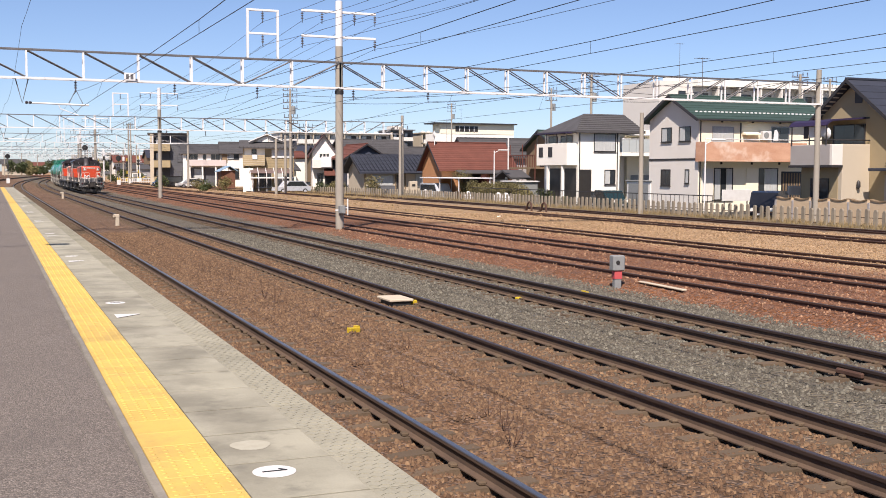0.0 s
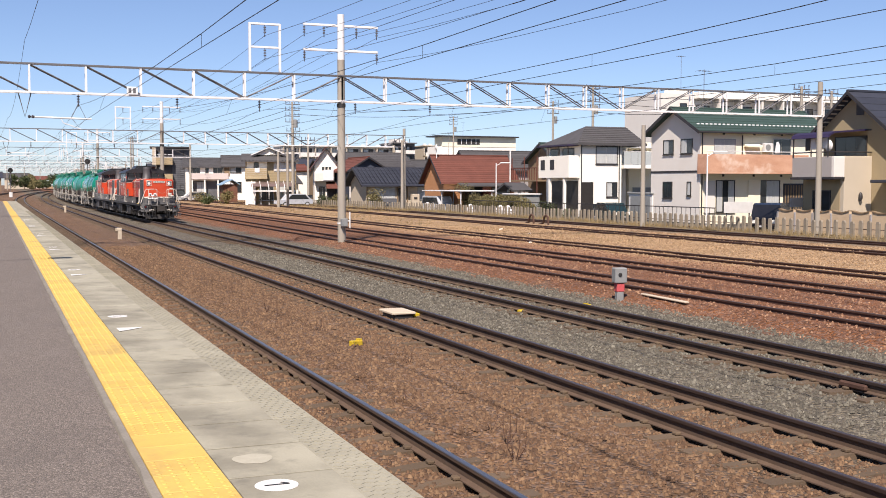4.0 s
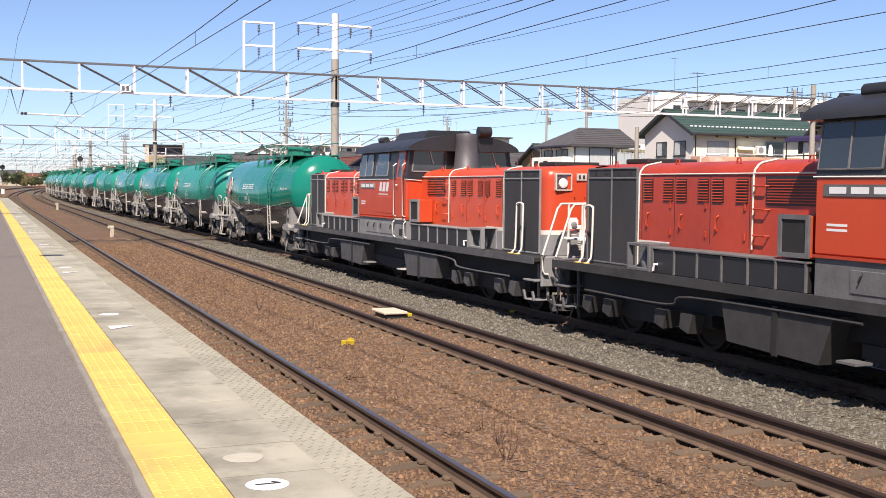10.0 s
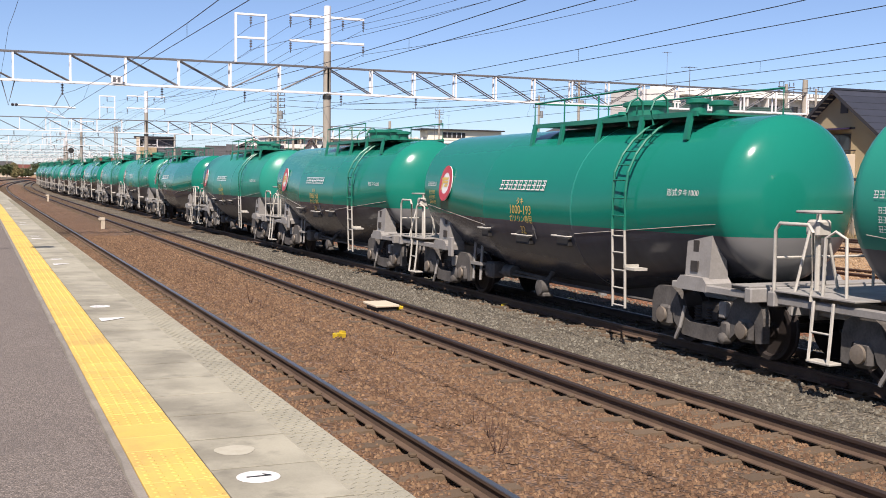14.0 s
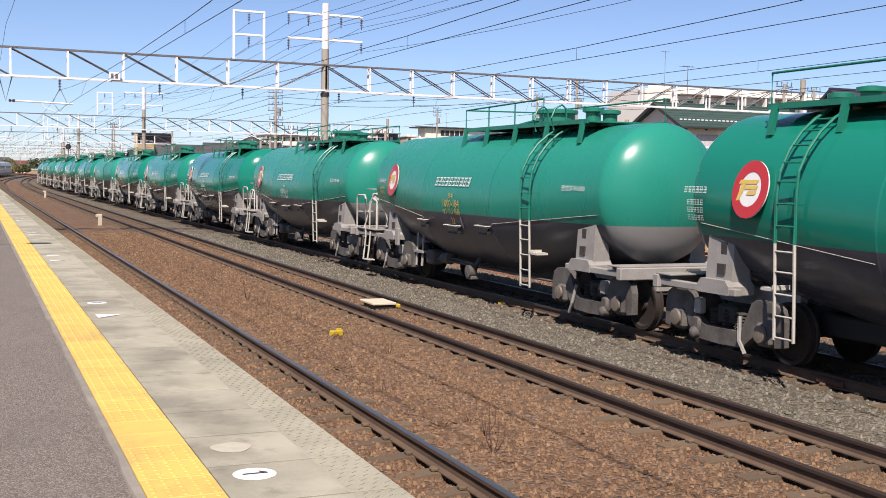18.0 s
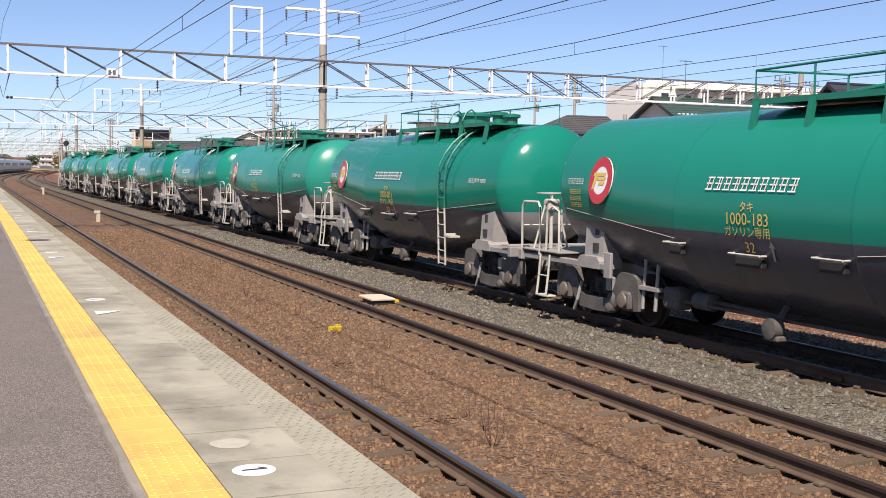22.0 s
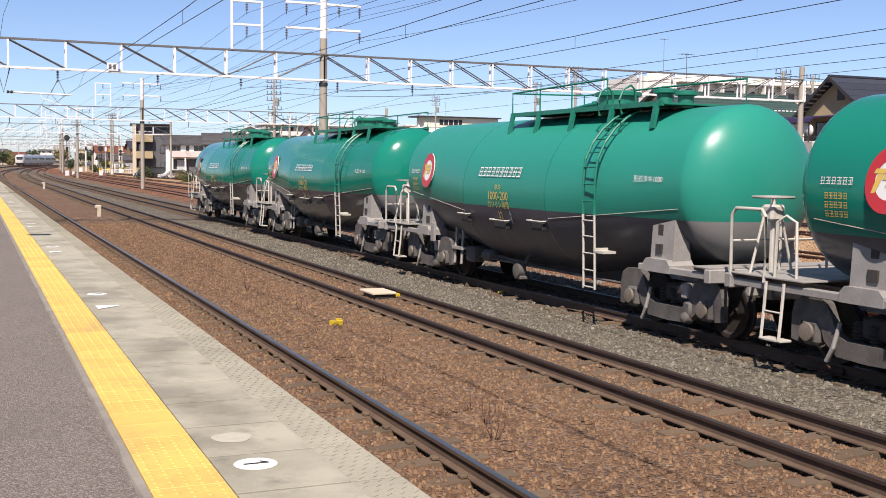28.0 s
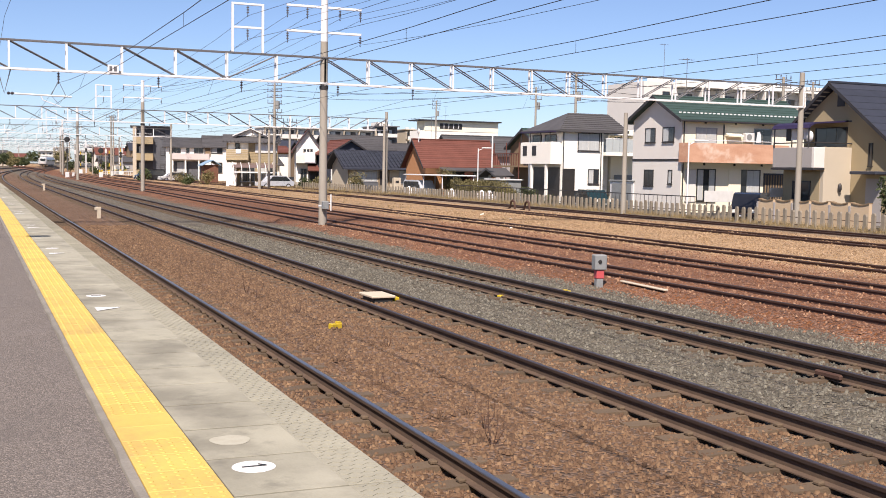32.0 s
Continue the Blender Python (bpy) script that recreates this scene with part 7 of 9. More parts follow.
ARROW = Mesh().add([(-0.02, -0.13, 0), (0.02, -0.13, 0), (0.02, 0.06, 0), (-0.02, 0.06, 0), (-0.06, 0.05, 0), (0.06, 0.05, 0), (0, 0.15, 0)], [(0, 1, 2, 3), (4, 5, 6)]).data("lift_arrow", M_WGREY)


def letter_wagon(w, number, yellow, turned):
    """Signs on the side that faces the platform."""
    spin = Matrix.Rotation(math.pi if turned else 0, 4, "Z")

    def spot(y, z):
        return spin @ letter_at(y, z - 0.07)
    mt = M_LETTER_Y if yellow else M_LETTER
    part("company_lettering", COMPANY, None, w, "white lettering", at=spot(0.36, 2.44))
    words_cached("タキ", 0.15, mt, w, "class_sign", spot(0.36, 2.13))
    words_cached("1000-" + number, 0.235, mt, w, "running_number", spot(0.36, 1.97), ("yellow" if yellow else "white") + " running number")
    words_cached("ガソリン専用", 0.155, mt, w, "cargo_sign", spot(0.36, 1.80))
    words_cached("形式タキ1000", 0.12, M_LETTER, w, "class_plate", spot(-4.45, 2.37))
    words_cached("32", 0.21, M_WGREY if not yellow else M_LETTER_Y, w, "load_mark", spot(0.34, 1.60))
    part("lift_arrow", ARROW, None, w, "grey arrow", at=spot(0.82 if turned else -0.1, 1.58))
    part("station_lettering", STATION, None, w, at=spot(5.14, 2.42))
    for i, z in enumerate((2.24, 2.13, 2.02)):
        part("weight_lettering", LINES_Y if yellow else LINES_W, None, w, at=spot(5.14, z))
    bd = part("badge", BADGE, None, w, "round red and white badge with a yellow emblem", at=spot(3.85 if turned else 4.26, 2.44))
    part("badge_ring", BADGE_RING, None, bd)
    part("badge_emblem", BADGE_EMBLEM, None, bd)


# ---- diesel locomotive ----
def build_loco():
    w = thing("diesel_locomotive", "red and grey centre-cab diesel locomotive with white trim", "locomotive", "locomotives")
    # frame
    fr = Mesh().box(-1.42, -8.50, 1.06, 1.42, 8.50, 1.16, 0.015)
    fr.box(-1.05, -8.4, 0.62, 1.05, 8.4, 1.06)
    frame_ = part("underframe", fr, M_LDARK, w, "dark running board and frame")
    for s in (-1, 1):
        part("running_board_edge", Mesh().box(min(s * 1.405, s * 1.435), -8.5, 1.03, max(s * 1.405, s * 1.435), 8.5, 1.168), M_LGRIME, frame_, "grimy board edge")
    # hoods: outline with rounded shoulders
    sh = [(-1.0, 1.16), (-1.0, 2.60), (-0.985, 2.68), (-0.94, 2.755), (-0.87, 2.80), (-0.6, 2.86), (0, 2.885), (0.6, 2.86), (0.87, 2.80), (0.94, 2.755), (0.985, 2.68), (1.0, 2.60), (1.0, 1.16)]
    lowp = [(-1.004, 1.16), (-1.004, 1.55), (1.004, 1.55), (1.004, 1.16)]
    strp = [(-1.006, 1.55), (-1.006, 1.62), (1.006, 1.62), (1.006, 1.55)]
    for sy in (-1, 1):
        def yy(a, b):
            return sorted((sy * a, sy * b))
        hood = part("hood", Mesh().prism(sh, *yy(1.85, 8.0), "y"), M_HOOD, w, "grimy red engine hood", 30)
        part("hood_skirt", Mesh().prism(lowp, *yy(1.86, 8.0), "y"), M_LGREY, hood, "grey lower band")
        part("hood_stripe", Mesh().prism(strp, *yy(5.5, 6.4), "y"), M_LWHITE, hood, "white line")
        # bowed front with round corners
        fp = [(-1.0, 7.96), (-0.998, 8.04), (-0.975, 8.11), (-0.93, 8.16), (-0.86, 8.195), (-0.6, 8.235), (-0.3, 8.255), (0, 8.26)]
        fp += [(-x, d) for x, d in fp[-2::-1]]

        def bow(k, grow, back):
            q = [(x * k + math.copysign(grow, x), sy * (d + grow - back)) for x, d in fp]
            return q if sy < 0 else q[::-1]
        nose = part("hood_nose", Mesh().prism(bow(1, 0.001, 0), 1.63, 2.62, "z"), M_RED, w, "bright red bowed nose", 40)
        part("nose_skirt", Mesh().prism(bow(1, 0, 0), 1.16, 1.555, "z"), M_LGREY, nose, "grey nose skirt", 40)
        part("nose_stripe", Mesh().prism(bow(1, 0.003, 0), 1.55, 1.635, "z"), M_LWHITE, nose, "white line", 40)
        rows_ = [(1, 0.001, 0.0, 2.619), (1, 0, 0.0, 2.66), (0.99, 0, 0.015, 2.73), (0.965, 0, 0.05, 2.785), (0.92, 0, 0.11, 2.825), (0.84, 0, 0.2, 2.855), (0.6, 0, 0.34, 2.875), (0.3, 0, 0.4, 2.885)]
        vs, fs, m = [], [], len(fp)
        for k, g, back, z in rows_:
            vs += [(x, y, z - 0.03 * (x / k) ** 2 * (1 - k) * 4) for x, y in bow(k, g, back)]
        for i in range(len(rows_) - 1):
            for j in range(m - 1):
                fs.append((i * m + j, i * m + j + 1, (i + 1) * m + j + 1, (i + 1) * m + j))
        part("nose_brow", Mesh().add(vs, fs), M_RED, nose, "rounded red brow", 60)
        for s in (-1, 1):
            def sbox(me, x0, x1, a, b, z0, z1, c=0.0):
                p0, p1 = yy(a, b)
                return me.box(min(s * x0, s * x1), p0, z0, max(s * x0, s * x1), p1, z1, c)
            # radiator panel in its frame
            g = part("radiator_grille", sbox(Mesh(), 0.99, 1.018, 6.42, 7.96, 1.20, 2.76), M_GRILLE, w, "dark grey radiator panel")
            fm = Mesh()
            for q in (6.39, 7.17, 7.945):
                sbox(fm, 0.99, 1.035, q, q + 0.035, 1.18, 2.78, 0.006)
            for q in (1.17, 2.60, 2.76):
                sbox(fm, 0.99, 1.033, 6.425, 7.945, q, q + 0.03, 0.006)
            part("grille_frame", fm, M_LGREY, g, "grey grille frame")
            for q in (6.62, 6.98, 7.38, 7.72):
                part("vent_hole", Mesh().lathe([(s * 1.017, 0.045), (s * 1.022, 0.045)][:: s], 14, "x", (0, sy * q, 2.70)), M_BLACK, g)
            # U-shaped grab rail
            u0, u1 = sy * 7.42, sy * 7.70
            part("grab_rail", Mesh().tube(curve([(s * 1.36, u0, 1.16), (s * 1.30, u0, 1.22), (s * 1.26, u0, 1.34), (s * 1.24, u0, 2.06), (s * 1.24, u0 + sy * 0.03, 2.12), (s * 1.24, u0 + sy * 0.08, 2.145), (s * 1.24, u1 - sy * 0.08, 2.145), (s * 1.24, u1 - sy * 0.03, 2.12), (s * 1.24, u1, 2.06), (s * 1.26, u1, 1.34), (s * 1.30, u1, 1.22), (s * 1.36, u1, 1.16)]), 0.019, 8), M_LWHITE, w, "white U-shaped rail", 50)
            for u in (u0, u1):
                part("rail_foot", Mesh().box(s * 1.36 - 0.05, u - 0.04, 1.158, s * 1.36 + 0.05, u + 0.04, 1.18, 0.006), M_LETTER_Y, w, "yellow rail foot")
            # louvres, doors and trim on the hood side
            for i in range(6):
                lv = Mesh()
                y = sy * (3.80 + i * 0.45 + (0.05 if i % 2 else -0.05))
                for j in range(8):
                    z = 2.265 + j * 0.042
                    lv.add([(s * 1.001, y - 0.125, z), (s * 1.001, y + 0.125, z), (s * 1.022, y + 0.125, z + 0.004), (s * 1.022, y - 0.125, z + 0.004), (s * 1.004, y - 0.125, z + 0.022), (s * 1.004, y + 0.125, z + 0.022)],
                           [(0, 1, 2, 3), (3, 2, 5, 4)] if s > 0 else [(3, 2, 1, 0), (4, 5, 2, 3)])
                lb = part("louvre", Mesh().box(min(s * 1.0, s * 1.003), y - 0.13, 2.25, max(s * 1.0, s * 1.003), y + 0.13, 2.60), M_LBLACK, hood, "dark louvre slots")
                part("louvre_blade", lv, M_HOOD, lb)
            lp_ = part("louvre_panel", sbox(Mesh(), 1.0, 1.004, 2.15, 3.25, 2.24, 2.63), M_LBLACK, hood, "dark louvre opening")
            for j in range(9):
                part("louvre_slat", sbox(Mesh(), 1.0, 1.028, 2.2, 3.2, 2.27 + j * 0.038, 2.286 + j * 0.038), M_HOOD, lp_)
            for y in (3.58, 4.48, 5.38, 6.28):
                part("door_gap", sbox(Mesh(), 0.999, 1.002, y - 0.007, y + 0.007, 1.64, 2.64), M_BLACK, hood, "thin dark door joint")
            for y in (2.75, 4.28, 5.18, 6.08):
                part("door_handle", Mesh().tube([(s * 1.0, sy * y, 2.06), (s * 1.04, sy * y, 2.05), (s * 1.04, sy * (y + 0.03), 1.88), (s * 1.0, sy * (y + 0.03), 1.84)], 0.014, 6), M_RED, hood)
                for z in (1.78, 2.2):
                    part("door_hinge", sbox(Mesh(), 1.0, 1.02, y - 0.62, y - 0.58, z - 0.05, z + 0.05, 0.005), M_HOOD, hood)
            for z in (1.82, 2.18, 2.5):
                part("side_rung", Mesh().tube([(s * 1.0, sy * 3.16, z), (s * 1.07, sy * 3.18, z), (s * 1.07, sy * 3.42, z), (s * 1.0, sy * 3.44, z)], 0.013, 6), M_HOOD, hood, "red foothold")
            for y, z0 in ((3.5, 1.62), (6.36, 1.2)):
                part("white_trim", Mesh().tube([(s * 1.012, sy * y, z0), (s * 1.012, sy * y, 2.62), (s * 0.99, sy * y, 2.72), (s * 0.93, sy * y, 2.79), (s * 0.86, sy * y, 2.825), (s * 0.6, sy * y, 2.875)], 0.017, 6), M_LWHITE, hood, "white edging bar", 50)
            part("roof_line", Mesh().tube([(s * 1.012, sy * 1.85, 2.67), (s * 1.0, sy * 6.36, 2.67)], 0.013, 6), M_LWHITE, hood, "white edging bar", 50)
            for q in (2.6, 4.1, 5.6, 7.4):
                part("lifting_eye", Mesh().tube([(s * 0.8, sy * q - 0.05, 2.82), (s * 0.8, sy * q - 0.03, 2.9), (s * 0.8, sy * q + 0.03, 2.9), (s * 0.8, sy * q + 0.05, 2.82)], 0.014, 6), M_HOOD, hood)
            # long equipment box and framed locker on the running board
            bx = part("side_box", sbox(Mesh(), 1.02, 1.36, 1.98, 5.40, 1.16, 1.53, 0.012), M_LBLACK, w, "long dark equipment box")
            part("box_lid", sbox(Mesh(), 1.02, 1.385, 1.95, 5.42, 1.53, 1.56, 0.006), M_LGREY, bx, "grey lid")
            for i in range(7):
                p0 = 1.98 + i * 0.566
                part("box_rib", sbox(Mesh(), 1.355, 1.385, p0, p0 + 0.03, 1.17, 1.53), M_LGREY, bx, "grey rib")
            fb = Mesh()
            for q in (5.46, 6.04):
                sbox(fb, 1.30, 1.39, q, q + 0.06, 1.17, 1.60, 0.006)
            for q in (1.17, 1.55):
                sbox(fb, 1.30, 1.388, 5.50, 6.06, q, q + 0.05, 0.006)
            sbox(fb, 1.02, 1.30, 5.47, 6.09, 1.585, 1.60)
            sbox(fb, 1.02, 1.30, 5.46, 5.48, 1.17, 1.585)
            fl = part("framed_locker", fb, M_LGREY, w, "grey square locker frame")
            part("locker_back", sbox(Mesh(), 1.01, 1.05, 5.48, 6.08, 1.17, 1.58), M_LGREY, fl)
            part("locker_valve", Mesh().lathe([(1.16, 0.07), (1.30, 0.1), (1.40, 0.08), (1.46, 0.03)], 12, "z", (s * 1.2, sy * 5.80, 0)), M_LGREY, fl, "grey valve", 40)
            part("white_cock", Mesh().tube([(s * 1.36, sy * 5.28, 1.3), (s * 1.42, sy * 5.28, 1.3), (s * 1.42, sy * 5.30, 1.2)], 0.022, 6), M_LETTER, w, "white cock handle", 50)
        # nose fittings
        f = sy * 8.225
        for s in (-1, 1):
            def fbox(me, x0, x1, d0, d1, z0, z1, c=0.0):
                return me.box(x0, min(f + sy * d0, f + sy * d1), z0, x1, max(f + sy * d0, f + sy * d1), z1, c)
            c0 = s * 0.66
            lm = Mesh()
            for q in (c0 - 0.175, c0 + 0.150):
                fbox(lm, q, q + 0.025, -0.06, 0.04, 2.39, 2.71, 0.006)
            for q in (2.385, 2.69):
                fbox(lm, c0 - 0.15, c0 + 0.15, -0.06, 0.04, q, q + 0.025, 0.006)
            hl = part("headlight", lm, M_LPALE, nose, "square pale headlight frame")
            part("reflector", fbox(Mesh(), c0 - 0.15, c0 + 0.15, -0.02, 0.012, 2.405, 2.695), M_SILVER, hl, "silver reflector")
            part("lamp_lens", Mesh().lathe([(f + sy * 0.01, 0.095), (f + sy * 0.03, 0.09), (f + sy * 0.04, 0.05)][:: sy], 20, "y", (c0 - 0.01, 0, 2.53)), M_LENS, hl, "round clear lens", 40)
            for dx in (0.22, 0.44):
                part("nose_step", Mesh().tube([(s * dx, f, 2.27), (s * dx, f + sy * 0.06, 2.27), (s * dx, f + sy * 0.06, 2.18)], 0.012, 6), M_RED, nose)
            q = sy * 8.62
            lo, hi = (0.20, 0.95) if s < 0 else (0.46, 1.02)
            out = 1.29
            hr = Mesh().tube([(s * (out - 0.12), q, 0.84), (s * (out - 0.04), q, 0.85), (s * out, q, 0.92), (s * out, q, 1.20), (s * (hi + 0.04), q, 2.06), (s * (hi - 0.03), q, 2.145), (s * (lo + 0.05), q, 2.155), (s * lo, q, 2.11), (s * lo, q, 1.62), (s * lo, q, 1.2), (s * (lo + 0.02), q, 1.05), (s * (lo + 0.1), q, 1.0)], 0.021, 8)
            hd = part("front_handrail", hr, M_LWHITE, w, "cream front handrail", 50)
            if s < 0:
                part("rail_post", Mesh().tube([(-0.755, q, 2.15), (-0.755, q, 0.98)], 0.021, 8), M_LWHITE, hd)
                part("foot_plate", Mesh().box(-0.83, q - 0.06, 1.48, -0.14, q + 0.06, 1.53, 0.01), M_LETTER, hd, "white step plate")
                mk = Mesh().box(-0.74, q - 0.02, 1.67, -0.24, q + 0.02, 1.75, 0.01)
                for x in (-0.66, -0.34):
                    mk.prism([(x - 0.1, 1.74), (x + 0.1, 1.74), (x + 0.1, 1.84), (x + 0.06, 1.89), (x - 0.06, 1.89), (x - 0.1, 1.84)], q - 0.018, q + 0.018, "y")
                mp_ = part("marker_plate", mk, M_LETTER, w, "white coupling bracket plate")
                for x in (-0.66, -0.34):
                    part("socket_plug", Mesh().lathe([(q + sy * 0.02, 0.06), (q + sy * 0.05, 0.055), (q + sy * 0.06, 0.03)][:: sy], 8, "y", (x, 0, 1.76)), M_LGREY, mp_, "dark socket", 30)
                part("marker_post", Mesh().tube([(-0.5, q, 1.67), (-0.5, q, 1.53)], 0.02, 6), M_LETTER, mp_)
            else:
                jb = Mesh().box(0.52, q - 0.1, 1.66, 0.78, q + 0.1, 1.90, 0.04)
                jb.tube([(0.6, q, 1.72), (0.86, q + sy * 0.1, 1.66)], 0.07, 10)
                jp = part("jumper_socket", jb, M_LPALE, w, "pale jumper cable socket", 40)
                part("socket_collar", Mesh().tube([(0.80, q + sy * 0.08, 1.68), (0.90, q + sy * 0.1, 1.55)], 0.09, 12), M_LGREY, jp, "grey collar", 40)
                part("jumper_cable", Mesh().tube(curve([(0.90, q + sy * 0.1, 1.56), (0.98, q + sy * 0.14, 1.25), (1.12, q + sy * 0.16, 0.92), (1.16, q + sy * 0.12, 0.66), (1.02, q + sy * 0.1, 0.5), (0.82, q + sy * 0.06, 0.58), (0.72, q + sy * 0.02, 0.8)]), 0.032, 8), M_BLACK, jp, "thick black cable", 50)
                part("inner_rail", Mesh().tube([(0.62, q - sy * 0.25, 1.2), (0.62, q - sy * 0.25, 2.12), (0.72, q - sy * 0.25, 2.2), (0.9, q - sy * 0.25, 2.2), (0.95, q - sy * 0.25, 2.12), (0.95, q - sy * 0.25, 1.2)], 0.02, 8), M_LWHITE, w, "cream front handrail", 50)
            part("vent_rungs", Mesh().box(s * 0.3 - 0.07, min(sy * 8.24, sy * 8.262), 1.24, s * 0.3 + 0.07, max(sy * 8.24, sy * 8.262), 1.62), M_LGREY, nose)
            for i in range(8):
                part("vent_rung", Mesh().box(s * 0.3 - 0.055, min(sy * 8.26, sy * 8.272), 1.26 + i * 0.045, s * 0.3 + 0.055, max(sy * 8.26, sy * 8.272), 1.285 + i * 0.045), M_LPALE, nose)
            # end plates with tail lamp, hoses and cocks
            a, b = sorted((s * 0.56, s * 1.28))
            bp_ = part("buffer_plate", Mesh().box(a, min(sy * 8.5, sy * 8.58), 0.60, b, max(sy * 8.5, sy * 8.58), 1.17, 0.02), M_LGREY, w, "dirty grey end plate")
            part("tail_lamp", Mesh().lathe([(sy * 8.57, 0.095), (sy * 8.66, 0.095), (sy * 8.665, 0.07), (sy * 8.64, 0.065)][:: sy], 18, "y", (s * 0.98, 0, 0.96)), M_LDARK, bp_, "round tail lamp", 40)
            part("lamp_glass", Mesh().lathe([(sy * 8.63, 0.066), (sy * 8.65, 0.05), (sy * 8.656, 0.02)][:: sy], 14, "y", (s * 0.98, 0, 0.96)), M_TAIL, bp_, "dark red lamp glass", 40)
            for k, (dx, z0, dip) in enumerate(((0.40, 0.80, 0.24), (0.56, 0.72, 0.14), (0.78, 0.76, 0.20), (1.08, 0.78, 0.3))):
                x = s * dx
                part("air_hose", Mesh().tube(curve([(x, sy * 8.56, z0), (x, sy * 8.70, z0 - 0.03), (x + 0.03, sy * 8.76, z0 - 0.14), (x + 0.05, sy * 8.76, dip + 0.1), (x + 0.0, sy * 8.74, dip), (x - 0.09, sy * 8.72, dip + 0.03), (x - 0.14, sy * 8.68, dip + 0.16)]), 0.026, 7), M_BLACK, bp_, "black air hose", 50)
            for dx in (0.42, 0.58, 0.72):
                ck = Mesh().lathe([(sy * 8.56, 0.03), (sy * 8.62, 0.055), (sy * 8.68, 0.05), (sy * 8.72, 0.03)][:: sy], 10, "y", (s * dx, 0, 0.74 if dx < 0.7 else 0.70))
                ck.tube([(s * dx, sy * 8.66, 0.76), (s * dx + 0.08, sy * 8.70, 0.72)], 0.02, 6)
                part("hose_cock", ck, M_LPALE, bp_, "pale hose cock", 40)
            part("end_block", Mesh().box(s * 0.72 - 0.12, min(sy * 8.57, sy * 8.68), 0.86, s * 0.72 + 0.12, max(sy * 8.57, sy * 8.68), 1.12, 0.03), M_LDARK, bp_)
            part("lamp_chain", Mesh().tube(curve([(s * 0.92, sy * 8.60, 0.62), (s * 0.90, sy * 8.62, 0.34), (s * 0.98, sy * 8.62, 0.1)]), 0.011, 5), M_WGREY, bp_, "thin chain")
            # corner steps
            stp = Mesh().box(s * 1.2 - 0.2, min(sy * 8.1, sy * 8.5), 0.34, s * 1.2 + 0.2, max(sy * 8.1, sy * 8.5), 0.36, 0.004)
            for yq in (sy * 8.12, sy * 8.48):
                stp.prism([(s * 1.36, 0.34), (s * 1.40, 0.34), (s * 1.44, 0.52), (s * 1.40, 0.52)][:: s], yq - 0.02, yq + 0.02, "y")
                stp.box(s * 1.1 - 0.02, yq - 0.02, 0.36, s * 1.1 + 0.02, yq + 0.02, 1.0)
            part("shunter_step", stp, M_LGREY, w, "grey folding step")
            part("corner_step", Mesh().box(s * 1.2 - 0.2, min(sy * 8.05, sy * 8.5), 0.70, s * 1.2 + 0.2, max(sy * 8.05, sy * 8.5), 0.73, 0.004), M_LGREY, w, "grey corner step")
        part("end_beam", Mesh().box(-1.2, min(sy * 8.30, sy * 8.46), 0.55, 1.2, max(sy * 8.30, sy * 8.46), 1.14, 0.02), M_LDARK, w, "black end beam")
        part("rail_guard", Mesh().prism([(-0.95, 0.12), (0.95, 0.12), (1.0, 0.42), (-1.0, 0.42)], *yy(8.3, 8.4), "y"), M_LGRIME, w, "dirty grey rail guard plate")
        part("coupling_bar", Mesh().tube(curve([(-1.0, sy * 8.64, 1.16), (-0.5, sy * 8.66, 1.06), (0.3, sy * 8.66, 1.02), (0.95, sy * 8.64, 1.14)]), 0.018, 7), M_LGREY, w, "bent uncoupling bar", 50)
        cp = part("coupler", Mesh().box(-0.16, min(sy * 8.4, sy * 8.74), 0.70, 0.16, max(sy * 8.4, sy * 8.74), 1.0, 0.05), M_WDARK, w, "dark knuckle coupler")
        ky = sorted((sy * 8.70, sy * 8.98))
        part("knuckle", Mesh().prism([(-0.26, ky[0]), (0.24, ky[0]), (0.27, (ky[0] + ky[1]) / 2), (0.12, ky[1] if sy > 0 else ky[0] - 0.02), (-0.05, (ky[0] + ky[1]) / 2), (-0.2, (ky[0] + ky[1]) / 2 + sy * 0.1)], 0.66, 1.04, "z"), M_WDARK, cp, "worn coupler head")
        for x in (-0.36, 0.36):
            part("draft_guide", Mesh().prism([(x - 0.05, 0.5), (x + 0.05, 0.5), (x + 0.1, 1.1), (x - 0.1, 1.1)], *yy(8.4, 8.6), "y"), M_LDARK, cp)
        part("hand_chain", Mesh().tube(curve([(-0.20, sy * 8.62, 2.1), (-0.1, sy * 8.62, 1.98), (0.02, sy * 8.62, 1.90), (0.13, sy * 8.62, 1.87), (0.26, sy * 8.62, 1.90), (0.37, sy * 8.62, 1.98), (0.46, sy * 8.62, 2.1)]), 0.010, 6), M_CHAIN, w, "pale orange chain", 50)
        pq = sy * 8.262
        plate = part("number_board", Mesh().box(-0.40, min(pq, pq + sy * 0.02), 2.58, 0.40, max(pq, pq + sy * 0.02), 2.715, 0.005), M_LPALE, nose, "white number board")
        for x0, x1 in ((-0.36, -0.32), (-0.27, -0.23), (-0.13, -0.09), (-0.03, -0.005), (0.08, 0.12), (0.18, 0.22), (0.28, 0.32)):
            part("number_bar", Mesh().box(x0, min(pq + sy * 0.018, pq + sy * 0.024), 2.61, x1, max(pq + sy * 0.018, pq + sy * 0.024), 2.685), M_LBLACK, plate, "black bar")
